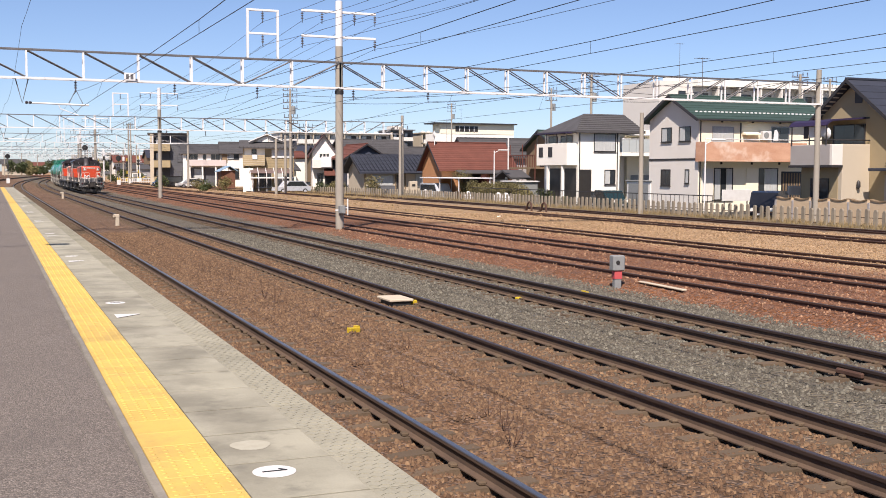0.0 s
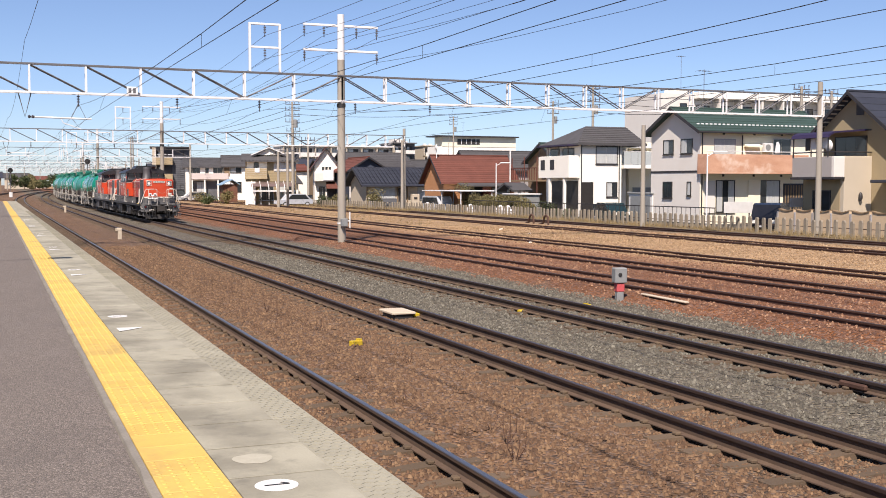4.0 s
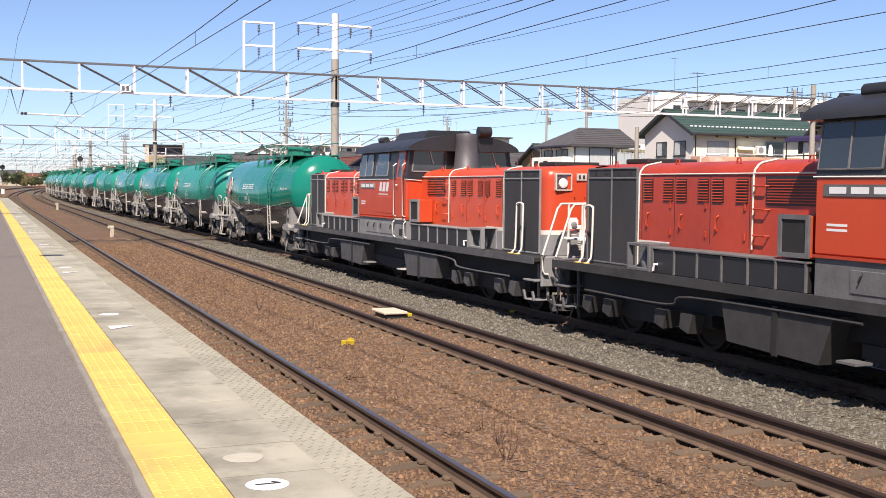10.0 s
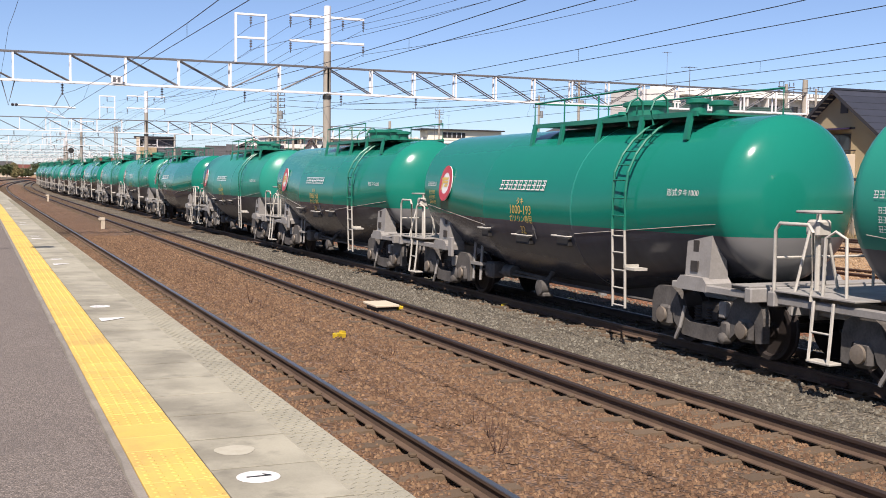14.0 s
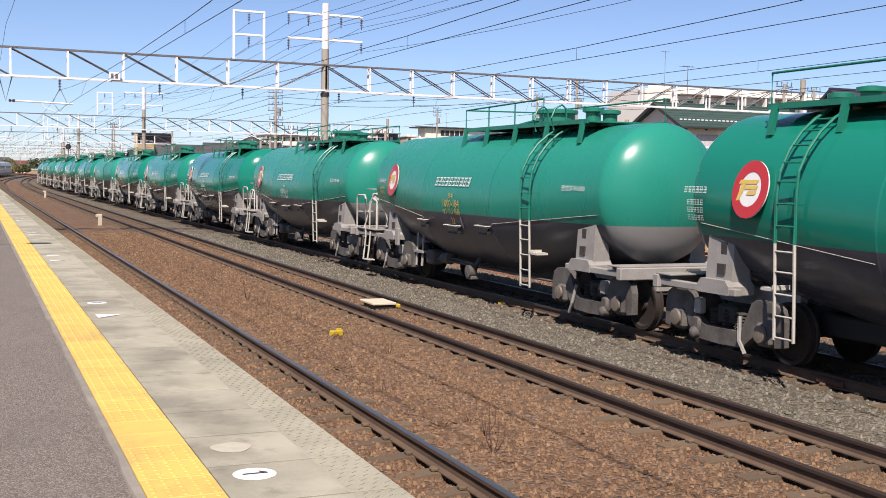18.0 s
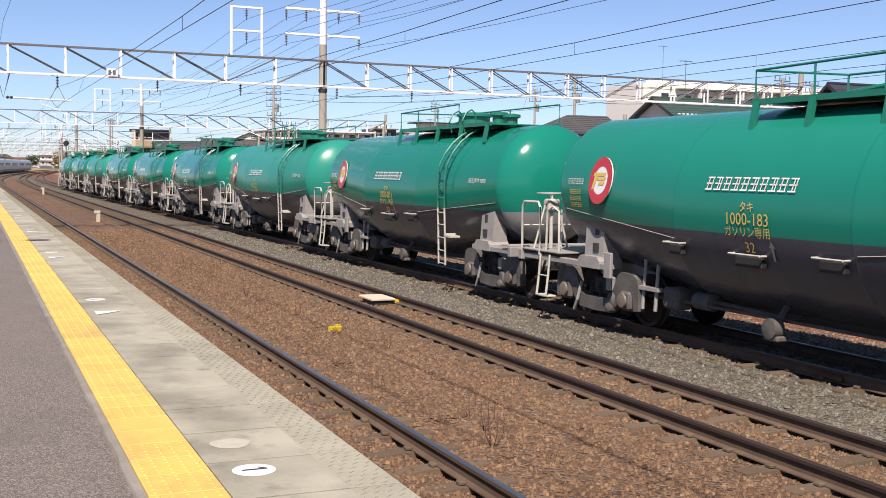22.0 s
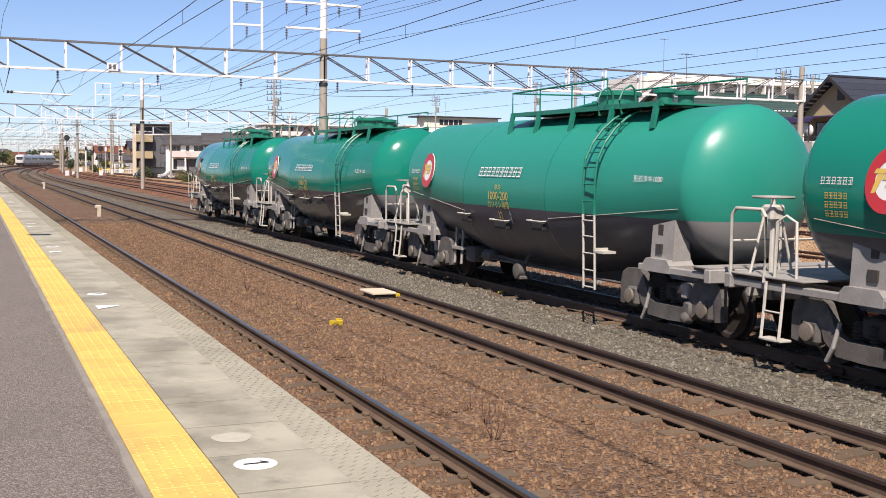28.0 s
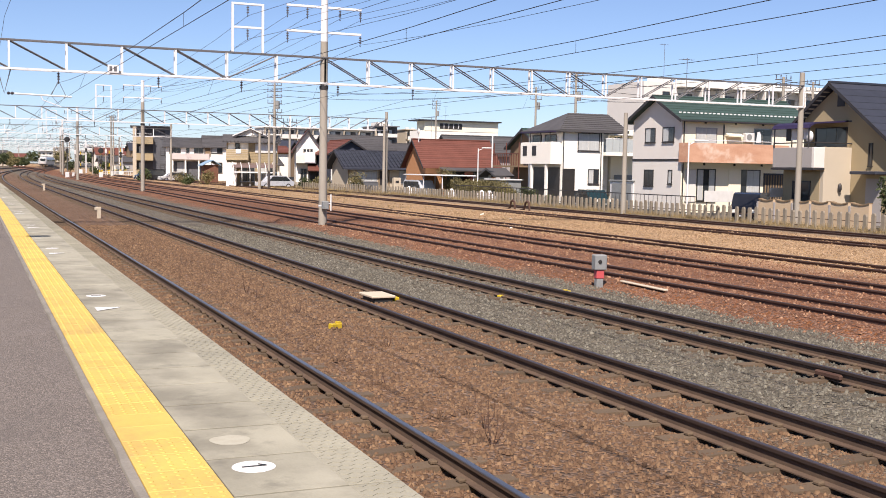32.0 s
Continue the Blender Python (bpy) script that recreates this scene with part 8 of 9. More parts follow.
        ex = Mesh().lathe([(2.75, 0.40), (2.84, 0.38), (2.92, 0.31), (3.55, 0.26), (3.66, 0.27), (3.72, 0.25), (3.70, 0.21), (3.5, 0.2)], 28, "z", (0, sy * 2.18, 0))
        part("exhaust_pipe", ex, M_EXHAUST, w, "sooty grey exhaust pipe", 40)
        part("hood_top_box", Mesh().box(-0.5, min(sy * 6.9, sy * 7.6), 2.86, 0.5, max(sy * 6.9, sy * 7.6), 2.95, 0.02), M_LDARK, hood, "dark fan housing")
    # cab
    cab = part("cab", Mesh().box(-1.42, -1.82, 1.66, 1.42, 1.82, 2.62, 0.03), M_RED, w, "red cab side")
    part("cab_skirt", Mesh().box(-1.405, -1.80, 1.16, 1.405, 1.80, 1.63), M_LGREY, cab, "grey cab skirt")
    part("cab_sill", Mesh().box(-1.435, -1.82, 1.63, 1.435, 1.82, 1.665), M_HOOD, cab, "dark red sill")
    part("cab_upper", Mesh().prism([(-1.415, 2.62), (-1.32, 3.36), (1.32, 3.36), (1.415, 2.62)], -1.815, 1.815, "y"), M_LBLACK, cab, "black window band")
    rf = [(-1.47, 3.30), (-1.46, 3.36), (-1.40, 3.42), (-1.25, 3.50), (-0.95, 3.60), (-0.5, 3.68), (0, 3.71), (0.5, 3.68), (0.95, 3.60), (1.25, 3.50), (1.40, 3.42), (1.46, 3.36), (1.47, 3.30)]
    part("cab_roof", Mesh().prism(rf, -2.05, 2.05, "y"), M_LBLACK, cab, "black curved roof", 40)
    part("roof_vent", Mesh().prism([(-0.72, 3.62), (-0.55, 3.84), (0.55, 3.84), (0.72, 3.62)], -1.1, 1.0, "y"), M_LBLACK, cab, "black roof box")
    part("roof_horn", Mesh().lathe([(1.2, 0.09), (1.62, 0.09), (1.64, 0.06)], 14, "y", (-0.85, 0, 3.66)), M_LBLACK, cab, "", 40)
    part("roof_horn", Mesh().lathe([(-0.16, 0.13), (0.16, 0.13)], 14, "x", (0.5, -2.1, 3.78)), M_LBLACK, cab, "", 40)
    for s in (-1, 1):
        for y0, y1 in ((0.74, 1.26), (1.27, 1.78), (-0.45, 0.44)):
            at = [(s * 1.418, y0, 2.70), (s * 1.418, y1, 2.70), (s * 1.346, y1, 3.27), (s * 1.346, y0, 3.27)]
            wd = part("side_window", Mesh().add(at, [(0, 1, 2, 3) if s > 0 else (3, 2, 1, 0)]), M_CABGLASS, cab, "dark side window")
            part("window_frame", Mesh().tube([*at, at[0]], 0.016, 5, False), M_LGREY, wd, "grey frame")
        dr = part("cab_door", Mesh().prism([(1.42 * s, 1.68), (1.437 * s, 1.68), (1.437 * s, 2.62), (1.357 * s, 3.30), (1.32 * s, 3.30), (1.40 * s, 2.62)][:: s], -1.62, -1.15, "y"), M_RED, cab, "narrow red cab door")
        at = [(s * 1.434, -1.54, 2.66), (s * 1.434, -1.24, 2.66), (s * 1.366, -1.24, 3.24), (s * 1.366, -1.54, 3.24)]
        part("door_window", Mesh().add(at, [(0, 1, 2, 3) if s > 0 else (3, 2, 1, 0)]), M_CABGLASS, dr, "narrow dark window")
        part("door_knob", Mesh().tube([(s * 1.43, -1.22, 2.48), (s * 1.48, -1.22, 2.47), (s * 1.48, -1.3, 2.46)], 0.014, 6), M_LWHITE, dr)
        for y in (-1.72, -1.10):
            part("door_rail", Mesh().tube([(s * 1.43, y, 1.70), (s * 1.49, y, 1.74), (s * 1.49, y, 2.94), (s * 1.41, y, 3.0)], 0.019, 8), M_LWHITE, cab, "white door rail", 50)
        for y in (-1.80, -1.02):
            part("step_rail", Mesh().tube([(s * 1.42, y, 1.60), (s * 1.47, y, 1.55), (s * 1.47, y, 1.24), (s * 1.42, y - 0.04, 1.19)], 0.019, 8), M_LWHITE, w, "white step rail", 50)
        part("door_sill", Mesh().box(min(s * 1.40, s * 1.45), -1.78, 1.61, max(s * 1.40, s * 1.45), -1.04, 1.66, 0.008), M_LPALE, cab, "worn pale door sill")
        # no hole in the skirt: a black plate paints the recess's shade
        part("step_recess", Mesh().box(min(s * 1.40, s * 1.412), -1.52, 1.24, max(s * 1.40, s * 1.412), -1.3, 1.40), M_BLACK, cab, "black plate painting the shade of a step recess")
        part("cab_line", Mesh().tube([(s * 1.425, -0.58, 2.61), (s * 1.425, 1.84, 2.61)], 0.013, 6), M_LWHITE, cab, "white line")
        part("corner_line", Mesh().tube([(s * 1.43, -1.72, 2.61), (s * 1.43, -1.84, 2.61), (s * 1.04, -1.84, 2.58)], 0.012, 6), M_LWHITE, cab, "white line")
        for y0, y1 in ((0.3, 1.2), (-0.95, 0.2)):
            part("skirt_hatch", Mesh().box(min(s * 1.40, s * 1.416), y0, 1.24, max(s * 1.40, s * 1.416), y1, 1.52, 0.006), M_LGREY, cab)
            for q in (y0 + 0.2, y1 - 0.2):
                part("hatch_catch", Mesh().tube([(s * 1.41, q, 1.50), (s * 1.44, q, 1.46), (s * 1.44, q + 0.04, 1.38)], 0.012, 5), M_LDARK, cab)
        part("side_hatch", Mesh().box(min(s * 1.415, s * 1.426), -0.85, 1.76, max(s * 1.415, s * 1.426), 0.3, 2.18, 0.006), M_RED, cab)
        for sy in (-1, 1):
            y0, y1 = sorted((sy * 1.95, sy * 2.52))
            lk = part("side_locker", Mesh().box(min(s * 1.01, s * 1.36), y0, 1.60, max(s * 1.01, s * 1.36), y1, 2.13, 0.012), M_RED, w, "red side locker")
            vf = Mesh()
            for a, b in ((y0, y0 + 0.06), (y1 - 0.06, y1)):
                vf.box(min(s * 1.35, s * 1.39), a, 1.60, max(s * 1.35, s * 1.39), b, 2.14)
            for z in (1.60, 2.08):
                vf.box(min(s * 1.35, s * 1.388), y0 + 0.05, z, max(s * 1.35, s * 1.388), y1 - 0.05, z + 0.06)
            part("vent_frame", vf, M_LGREY, lk, "grey vent frame")
            part("vent_panel", Mesh().box(min(s * 1.355, s * 1.368), y0 + 0.05, 1.65, max(s * 1.355, s * 1.368), y1 - 0.05, 2.09), M_LDARK, lk, "black vent panel")
        # shapes of the maker's mark and depot plate
        lg = Mesh()
        for i in range(3):
            y = 0.16 - i * 0.25
            lg.add([(s * 1.4225, y, 2.31), (s * 1.4225, y - 0.19, 2.31), (s * 1.4225, y - 0.25, 2.54), (s * 1.4225, y - 0.08, 2.54)], [(0, 1, 2, 3) if s < 0 else (3, 2, 1, 0)])
        lg.add([(s * 1.4225, 0.20, 2.225), (s * 1.4225, -0.52, 2.225), (s * 1.4225, -0.52, 2.25), (s * 1.4225, 0.20, 2.25)], [(0, 1, 2, 3) if s < 0 else (3, 2, 1, 0)])
        part("cab_mark", lg, M_LETTER, cab, "white slanted mark")
        dp = part("depot_plate", Mesh().box(min(s * 1.42, s * 1.432), 0.5, 2.38, max(s * 1.42, s * 1.432), 1.66, 2.52), M_LGREY, cab, "dark number plate")
        for a, b in ((1.28, 1.56), (0.92, 1.2), (0.58, 0.84)):
            part("number_bar", Mesh().box(min(s * 1.43, s * 1.436), a, 2.41, max(s * 1.43, s * 1.436), b, 2.49), M_LETTER, dp, "white bar")
        for i, z in enumerate((2.02, 1.96)):
            part("data_bar", Mesh().box(min(s * 1.42, s * 1.4225), 1.26, z, max(s * 1.42, s * 1.4225), 1.60, z + 0.03), M_LETTER, cab)
    for sy in (-1, 1):
        for x0, x1 in ((-1.27, -0.40), (0.40, 1.27)):
            f = sy * 1.822
            c = [(x0, f, 2.80), (x1, f, 2.80), (x1 * 0.96, f, 3.30), (x0 * 0.96, f, 3.30)]
            wd = part("windscreen", Mesh().add(c, [(0, 1, 2, 3) if sy < 0 else (3, 2, 1, 0)]), M_CABGLASS, cab, "dark windscreen")
            part("window_frame", Mesh().tube([*c, c[0]], 0.02, 5, False), M_LGREY, wd)
            part("wiper", Mesh().tube([((x0 + x1) / 2, f + sy * 0.02, 3.34), ((x0 + x1) / 2 + 0.1, f + sy * 0.025, 3.0)], 0.01, 5), M_LETTER, wd)
    # running gear: two driving bogies and a carrying bogie
    for y0 in (-6.0, 0.0, 6.0):
        b = part("bogie", Mesh().box(-1.0, y0 - 1.7 if y0 else -1.2, 0.40, 1.0, y0 + 1.7 if y0 else 1.2, 0.68, 0.03), M_LDARK, w, "black bogie frame")
        for a in ((-1.1, 1.1) if y0 else (-0.85, 0.85)):
            wheelset(b, y0 + a, 0.43)
            for s in (-1, 1):
                for d in (-0.33, 0.33):
                    gb = [(y0 + a + d - 0.17, 0.62), (y0 + a + d + 0.14, 0.62), (y0 + a + d + 0.17, 0.40), (y0 + a + d - 0.06, 0.33)]
                    if y0:
                        part("axle_guard", Mesh().prism(gb, min(s * 1.08, s * 1.32), max(s * 1.08, s * 1.32), "x"), M_LGRIME, b, "grey box over the axle guard")
        for s in (-1, 1):
            ln = 1.75 if y0 else 1.3
            part("bogie_beam", Mesh().prism([(y0 - ln, 0.62), (y0 + ln, 0.62), (y0 + ln, 0.45), (y0 + 0.5, 0.34), (y0 - 0.5, 0.34), (y0 - ln, 0.45)], min(s * 1.0, s * 1.1), max(s * 1.0, s * 1.1), "x"), M_LDARK, b, "black side beam")
    for sy in (-1, 1):
        for s in (-1, 1):
            tk = [(sy * 1.5, 0.92), (sy * 3.7, 0.92), (sy * 3.55, 0.36), (sy * 1.75, 0.30)]
            part("fuel_tank", Mesh().prism(tk if sy > 0 else tk[::-1], min(s * 0.62, s * 1.36), max(s * 0.62, s * 1.36), "x"), M_LGRIME, w, "grimy grey fuel tank")
            part("tank_strap", Mesh().box(min(s * 1.36, s * 1.385), min(sy * 2.5, sy * 2.6), 0.30, max(s * 1.36, s * 1.385), max(sy * 2.5, sy * 2.6), 0.95), M_LDARK, w)
            part("air_pipe", Mesh().tube(curve([(s * 1.38, sy * 1.0, 0.9), (s * 1.38, sy * 4.4, 0.88), (s * 1.38, sy * 5.0, 0.72), (s * 1.38, sy * 7.4, 0.72)]), 0.02, 6), M_LGRIME, w, "", 50)
            part("foot_step", Mesh().box(min(s * 1.18, s * 1.44), -0.1 + sy * 1.3 - 0.16, 0.40, max(s * 1.18, s * 1.44), -0.1 + sy * 1.3 + 0.16, 0.43), M_LPALE if sy < 0 else M_LGREY, w, "worn step plate")
    return w



# ---- fence, cars, plants and yard things ----
def build_fence():
    f = thing("picket_fence", "old fence of weathered concrete pickets along the yard", "fence", kind="structure")
    pk = Mesh().prism([(-0.11, -0.35), (0.11, -0.35), (0.11, 0.86), (0.06, 0.96), (-0.06, 0.96), (-0.11, 0.86)], -0.05, 0.05, "x").data("picket", M_FENCE)
    y, i = 36.0, 0
    while y < 128:
        x = 39.0 if y < 100 else 39.0 - (y - 100) * 0.12
        part("picket", pk, None, f, at=pose(x + random.uniform(-0.02, 0.02), y, random.uniform(-0.06, 0.03) - 0.2, 0, 0, random.uniform(-5, 5)))
        y += 0.56 + random.uniform(-0.03, 0.03)
    for z in (0.12, 0.5):
        part("fence_wire", Mesh().tube([(39.06, 36, z - 0.15), (39.06, 100, z - 0.15), (35.7, 128, z - 0.15)], 0.02, 5), M_RUST, f)
    r = thing("garden_railing", "thin dark metal railing behind the picket fence", "railing")
    top = 1.1
    for z in (0.1, top):
        part("rail", Mesh().box(40.6, 55.6, z - 0.03, 40.66, 92, z + 0.03), M_FASCIA, r)
    for i in range(74):
        part("baluster", Mesh().box(40.62, 55.6 + i * 0.5, 0.0 - 0.5, 40.64, 55.63 + i * 0.5, top), M_FASCIA, r)


build_fence()


def tan_garden_wall():
    w = thing("garden_wall", "tan rendered garden wall with scalloped panels", "wall", kind="structure")
    y = 42.2
    for i in range(6):
        n = 6
        pts = [(y, GZ - 0.2)] + [(y + 1.25 * j / n, 1.12 - 0.1 * math.sin(math.pi * j / n)) for j in range(n + 1)] + [(y + 1.25, GZ - 0.2)]
        p = part("wall_panel", Mesh().prism(pts[::-1], 41.4, 41.6, "x"), M_TANWALL, w, "tan wall panel")
        cap = Mesh()
        for j in range(n):
            a, b = pts[1 + j], pts[2 + j]
            cap.prism([(a[0], a[1]), (b[0], b[1]), (b[0], b[1] + 0.06), (a[0], a[1] + 0.06)][::-1], 41.36, 41.64, "x")
        part("coping", cap, M_WALL_BROWN, p, "brown coping")
        part("pier", Mesh().box(41.38, y + 1.27, GZ - 0.2, 41.62, y + 1.42, 1.0, 0.02), M_WALL_GREY, w, "grey pier")
        y += 1.44


tan_garden_wall()


def car(name, label, at, paint, length, height, van=False):
    """Local y runs along the car, its nose at -y."""
    c = thing(name, label, "van" if van else "car", "parked cars", at=at)
    L, w, hh = length / 2, 0.78, height
    if van:
        side = [(-L, 0.35), (-L, 0.85), (-L + 0.45, 1.0), (-L + 0.95, hh - 0.08), (-L + 1.3, hh), (L - 0.15, hh), (L - 0.02, hh - 0.3), (L, 0.9), (L, 0.35)]
        glass_ = [(-L + 0.62, 1.0), (-L + 1.02, hh - 0.14), (L - 0.2, hh - 0.14), (L - 0.12, 1.0)]
    else:
        side = [(-L, 0.35), (-L, 0.72), (-L + 0.9, 0.88), (-L + 1.5, hh - 0.04), (-L + 2.0, hh), (L - 1.0, hh), (L - 0.25, 0.95), (L, 0.85), (L, 0.35)]
        glass_ = [(-L + 1.1, 0.92), (-L + 1.6, hh - 0.1), (L - 1.05, hh - 0.1), (L - 0.45, 0.92)]
    b = part("body", Mesh().prism(side, -w, w, "x"), paint, c, "painted body")
    for s in (-1, 1):
        x0, x1 = sorted((s * w, s * (w + 0.012)))
        part("side_window", Mesh().prism(glass_, x0, x1, "x"), M_PANE, b, "dark side glass")
        for y in (-L + 0.75, L - 0.75):
            tq = part("wheel", Mesh().lathe([(s * (w - 0.14), 0.31), (s * (w + 0.02), 0.31), (s * (w + 0.03), 0.24)][:: s], 18, "x", (0, y, 0.31)), M_TYRE, c, "black tyre", 40)
            part("rim", Mesh().lathe([(s * (w + 0.0), 0.2), (s * (w + 0.04), 0.19), (s * (w + 0.045), 0.05)][:: s], 14, "x", (0, y, 0.31)), M_CARSILVER, tq, "silver rim", 40)
        for y, nm, mt in ((-L - 0.01, "headlight", M_LENS), (L - 0.01, "tail_light", M_BADGE_RED)):
            part(nm, Mesh().box(s * 0.55 - 0.14, y, 0.62, s * 0.55 + 0.14, y + 0.02, 0.82, 0.005), mt, b)
    ws = glass_[0], glass_[1]
    fw = Mesh().add([(-w + 0.08, ws[0][0] - 0.03, ws[0][1]), (w - 0.08, ws[0][0] - 0.03, ws[0][1]), (w - 0.12, ws[1][0] - 0.03, ws[1][1]), (-w + 0.12, ws[1][0] - 0.03, ws[1][1])], [(0, 1, 2, 3)])
    part("windscreen", fw, M_PANE, b, "dark windscreen")
    part("rear_window", Mesh().box(-w + 0.12, L - 0.04, 1.0, w - 0.12, L + 0.01, hh - 0.14), M_PANE, b, "dark rear window")
    part("bumper", Mesh().box(-w, -L - 0.04, 0.3, w, -L + 0.1, 0.55, 0.03), paint, b)
    part("number_bar", Mesh().box(-0.17, -L - 0.05, 0.4, 0.17, -L - 0.04, 0.5), M_WHITE, b)
    return c


car("van", "black minivan parked behind the fence", pose(42.5, 52.8, GZ + 0.02, 0, 0, -52), M_CARBLACK, 3.4, 1.78, True)
car("car", "dark green hatchback parked by the white house", pose(43.6, 72.6, GZ + 0.02, 0, 0, -5), M_CARGREEN, 3.9, 1.5)
car("car", "silver estate car parked under the carport", pose(33.2, 128.5, GZ + 0.25, 0, 0, -78), M_CARSILVER, 4.4, 1.55)
car("car", "white car parked outside the distant house", pose(27.5, 166.0, GZ + 0.35, 0, 0, -80), M_WHITE, 4.2, 1.5)
car("van", "dark van parked outside the distant house", pose(24.2, 167.0, GZ + 0.35, 0, 0, -80), M_CARBLACK, 4.2, 1.8, True)
cv = car("van", "blue-grey minivan under covers beside the low house", pose(41.0, 101.5, GZ + 0.02, 0, 0, 4), M_CARSILVER, 4.4, 1.75, True)
for i, cy in enumerate((101.6, 91.0, 84.6, 83.1)):
    solid("white_cover", Mesh().box(-0.3, -0.55, 0, 0.3, 0.55, 0.95 - 0.1 * (i % 2), 0.2).box(-0.2, -0.2, 0.7, 0.2, 0.25, 1.15, 0.15), M_CLOTH, "bundled white plastic cover beside the van", "cover", "covers", at=pose(39.9, cy, GZ, 0, 0, 12 * i))
sh = thing("carport", "small carport with a pale corrugated roof", "carport", at=pose(41.6, 98.6, GZ))
part("roof", Mesh().box(-1.4, -4.4, 2.25, 2.2, 5.4, 2.36, 0.02), M_GALV, sh, "pale roof sheet")
for x in (-1.2, 2.0):
    for y in (-4.2, 0.5, 5.2):
        part("post", Mesh().box(x - 0.04, y - 0.04, -0.05, x + 0.04, y + 0.04, 2.25), M_GALV, sh)
sd = thing("storage_shed", "grey and white steel storage shed", "shed", at=pose(46.3, 71.0, GZ))
part("body", Mesh().box(-1.2, -1.6, 0, 1.2, 1.6, 2.2, 0.02), M_WHITE, sd, "white shed wall")
part("door", Mesh().box(-1.24, -1.4, 0.1, -1.2, 1.3, 2.05), M_GREYBOX, sd, "grey sliding door")
part("roof", Mesh().box(-1.3, -1.7, 2.2, 1.3, 1.7, 2.3, 0.02), M_GREYBOX, sd, "grey lid")
sd2 = thing("storage_shed", "pale steel shed beside the hedge", "shed", at=pose(43.6, 88.0, GZ))
part("body", Mesh().box(-1.0, -1.5, 0, 1.0, 1.5, 2.0, 0.02), M_GREYBOX, sd2, "pale shed wall")
part("roof", Mesh().box(-1.15, -1.65, 2.0, 1.15, 1.65, 2.12, 0.02), M_WHITE, sd2, "white lid")
gt = thing("garden_gate", "small tiled garden gate roof on posts", "gate", at=pose(44.5, 91.5, GZ))
part("roof", Mesh().prism([(-1.9, 2.4), (0, 3.1), (1.9, 2.4), (1.8, 2.25), (0, 2.9), (-1.8, 2.25)], -1.0, 1.0, "x"), M_ROOF_DARK, gt, "grey tiled roof")
for y in (-1.2, 1.2):
    part("post", Mesh().box(-0.1, y - 0.1, -0.05, 0.1, y + 0.1, 2.45), M_WALL_WHITE, gt, "pale post")
for x0, x1, y, z0, z1 in ((44.3, 46.6, 59.6, 0.66, 1.4), (45.0, 46.3, 54.0, 1.15, 1.72)):
    wb = thing("white_board", "blank white board standing behind the fence", "board", "boards")
    part("panel", Mesh().box(x0, y, z0, x1, y + 0.05, z1, 0.01), M_WHITE, wb, "white panel")
    for x in (x0 + 0.2, x1 - 0.28):
        part("post", Mesh().box(x, y + 0.05, GZ - 0.1, x + 0.07, y + 0.1, z1 - 0.1), M_GALV_DARK, wb)


def leaves(name, label, centre, size, count, leaf, mat, category="shrub", seed=1, trunk=0.0, group="shrubs"):
    """A clump of many small leaves with a trunk and limbs where it has one."""
    rng = np.random.default_rng(seed)
    t = thing(name, label, category, group, at=pose(*centre))
    lobes = [(rng.uniform(-0.55, 0.55, 3), rng.uniform(0.4, 0.75)) for i in range(9)]
    vs, fs = [], []
    for i in range(count):
        c, r = lobes[rng.integers(0, len(lobes))]
        d = rng.normal(size=3)
        d /= np.linalg.norm(d)
        p = (c + d * r * rng.uniform(0.6, 1.0)) * np.array(size) / 1.25
        p[2] = max(p[2], -size[2] * 0.98)
        p[2] += trunk + size[2]
        a, b = rng.normal(size=3), rng.normal(size=3)
        a, b = a / np.linalg.norm(a) * leaf, b / np.linalg.norm(b) * leaf * 0.7
        k = len(vs)
        vs += [p - a, p + b, p + a, p - b]
        fs.append((k, k + 1, k + 2, k + 3))
    me = Mesh()
    me.v, me.f = [tuple(v) for v in vs], fs
    part("crown", me, mat, t, "uneven leafy crown")
    st = Mesh().tube([(0, 0, -0.1), (0.05, 0.03, trunk * 0.6 + size[2] * 0.4), (0.0, 0.1, trunk + size[2])], 0.07 + trunk * 0.03, 8, True, 0.03)
    for i in range(5):
        a = i * 1.3
        st.tube([(0.03, 0.02, trunk * 0.6 + size[2] * 0.35), (size[0] * 0.5 * math.cos(a), size[1] * 0.5 * math.sin(a), trunk + size[2] * 1.2)], 0.04, 5, True, 0.012)
    part("trunk", st, M_WALL_BROWN, t, "brown trunk and limbs")
    return t


for i in range(7):
    leaves("hedge_shrub", "clipped olive-green hedge bush behind the fence", (41.8, 84.0 + i * 1.9, GZ), (1.2, 1.5, 1.12), 4200, 0.06, M_FOLIAGE_DRY, "hedge", 20 + i, 0, "hedge bushes")
leaves("shrub", "dark red-leaved shrub in the garden", (44.0, 96.0, GZ), (1.2, 1.6, 1.5), 1500, 0.08, M_FOLIAGE_RED, "shrub", 3)
leaves("garden_tree", "round clipped evergreen tree beside the tan house", (42.6, 41.4, GZ), (1.6, 1.9, 1.55), 4500, 0.085, M_FOLIAGE, "tree", 4, 0.2, "trees")
leaves("garden_tree", "bare brownish garden tree by the orange house", (43.0, 99.5, GZ), (1.2, 1.5, 1.3), 700, 0.06, M_FOLIAGE_DRY, "tree", 5, 1.0, "trees")
leaves("shrub", "green shrub by the white house", (42.4, 80.5, GZ), (0.9, 1.1, 0.9), 1300, 0.07, M_FOLIAGE, "shrub", 6)
leaves("shrub", "green shrub by the white house", (42.6, 77.6, GZ), (0.6, 0.8, 0.6), 800, 0.06, M_FOLIAGE, "shrub", 7)
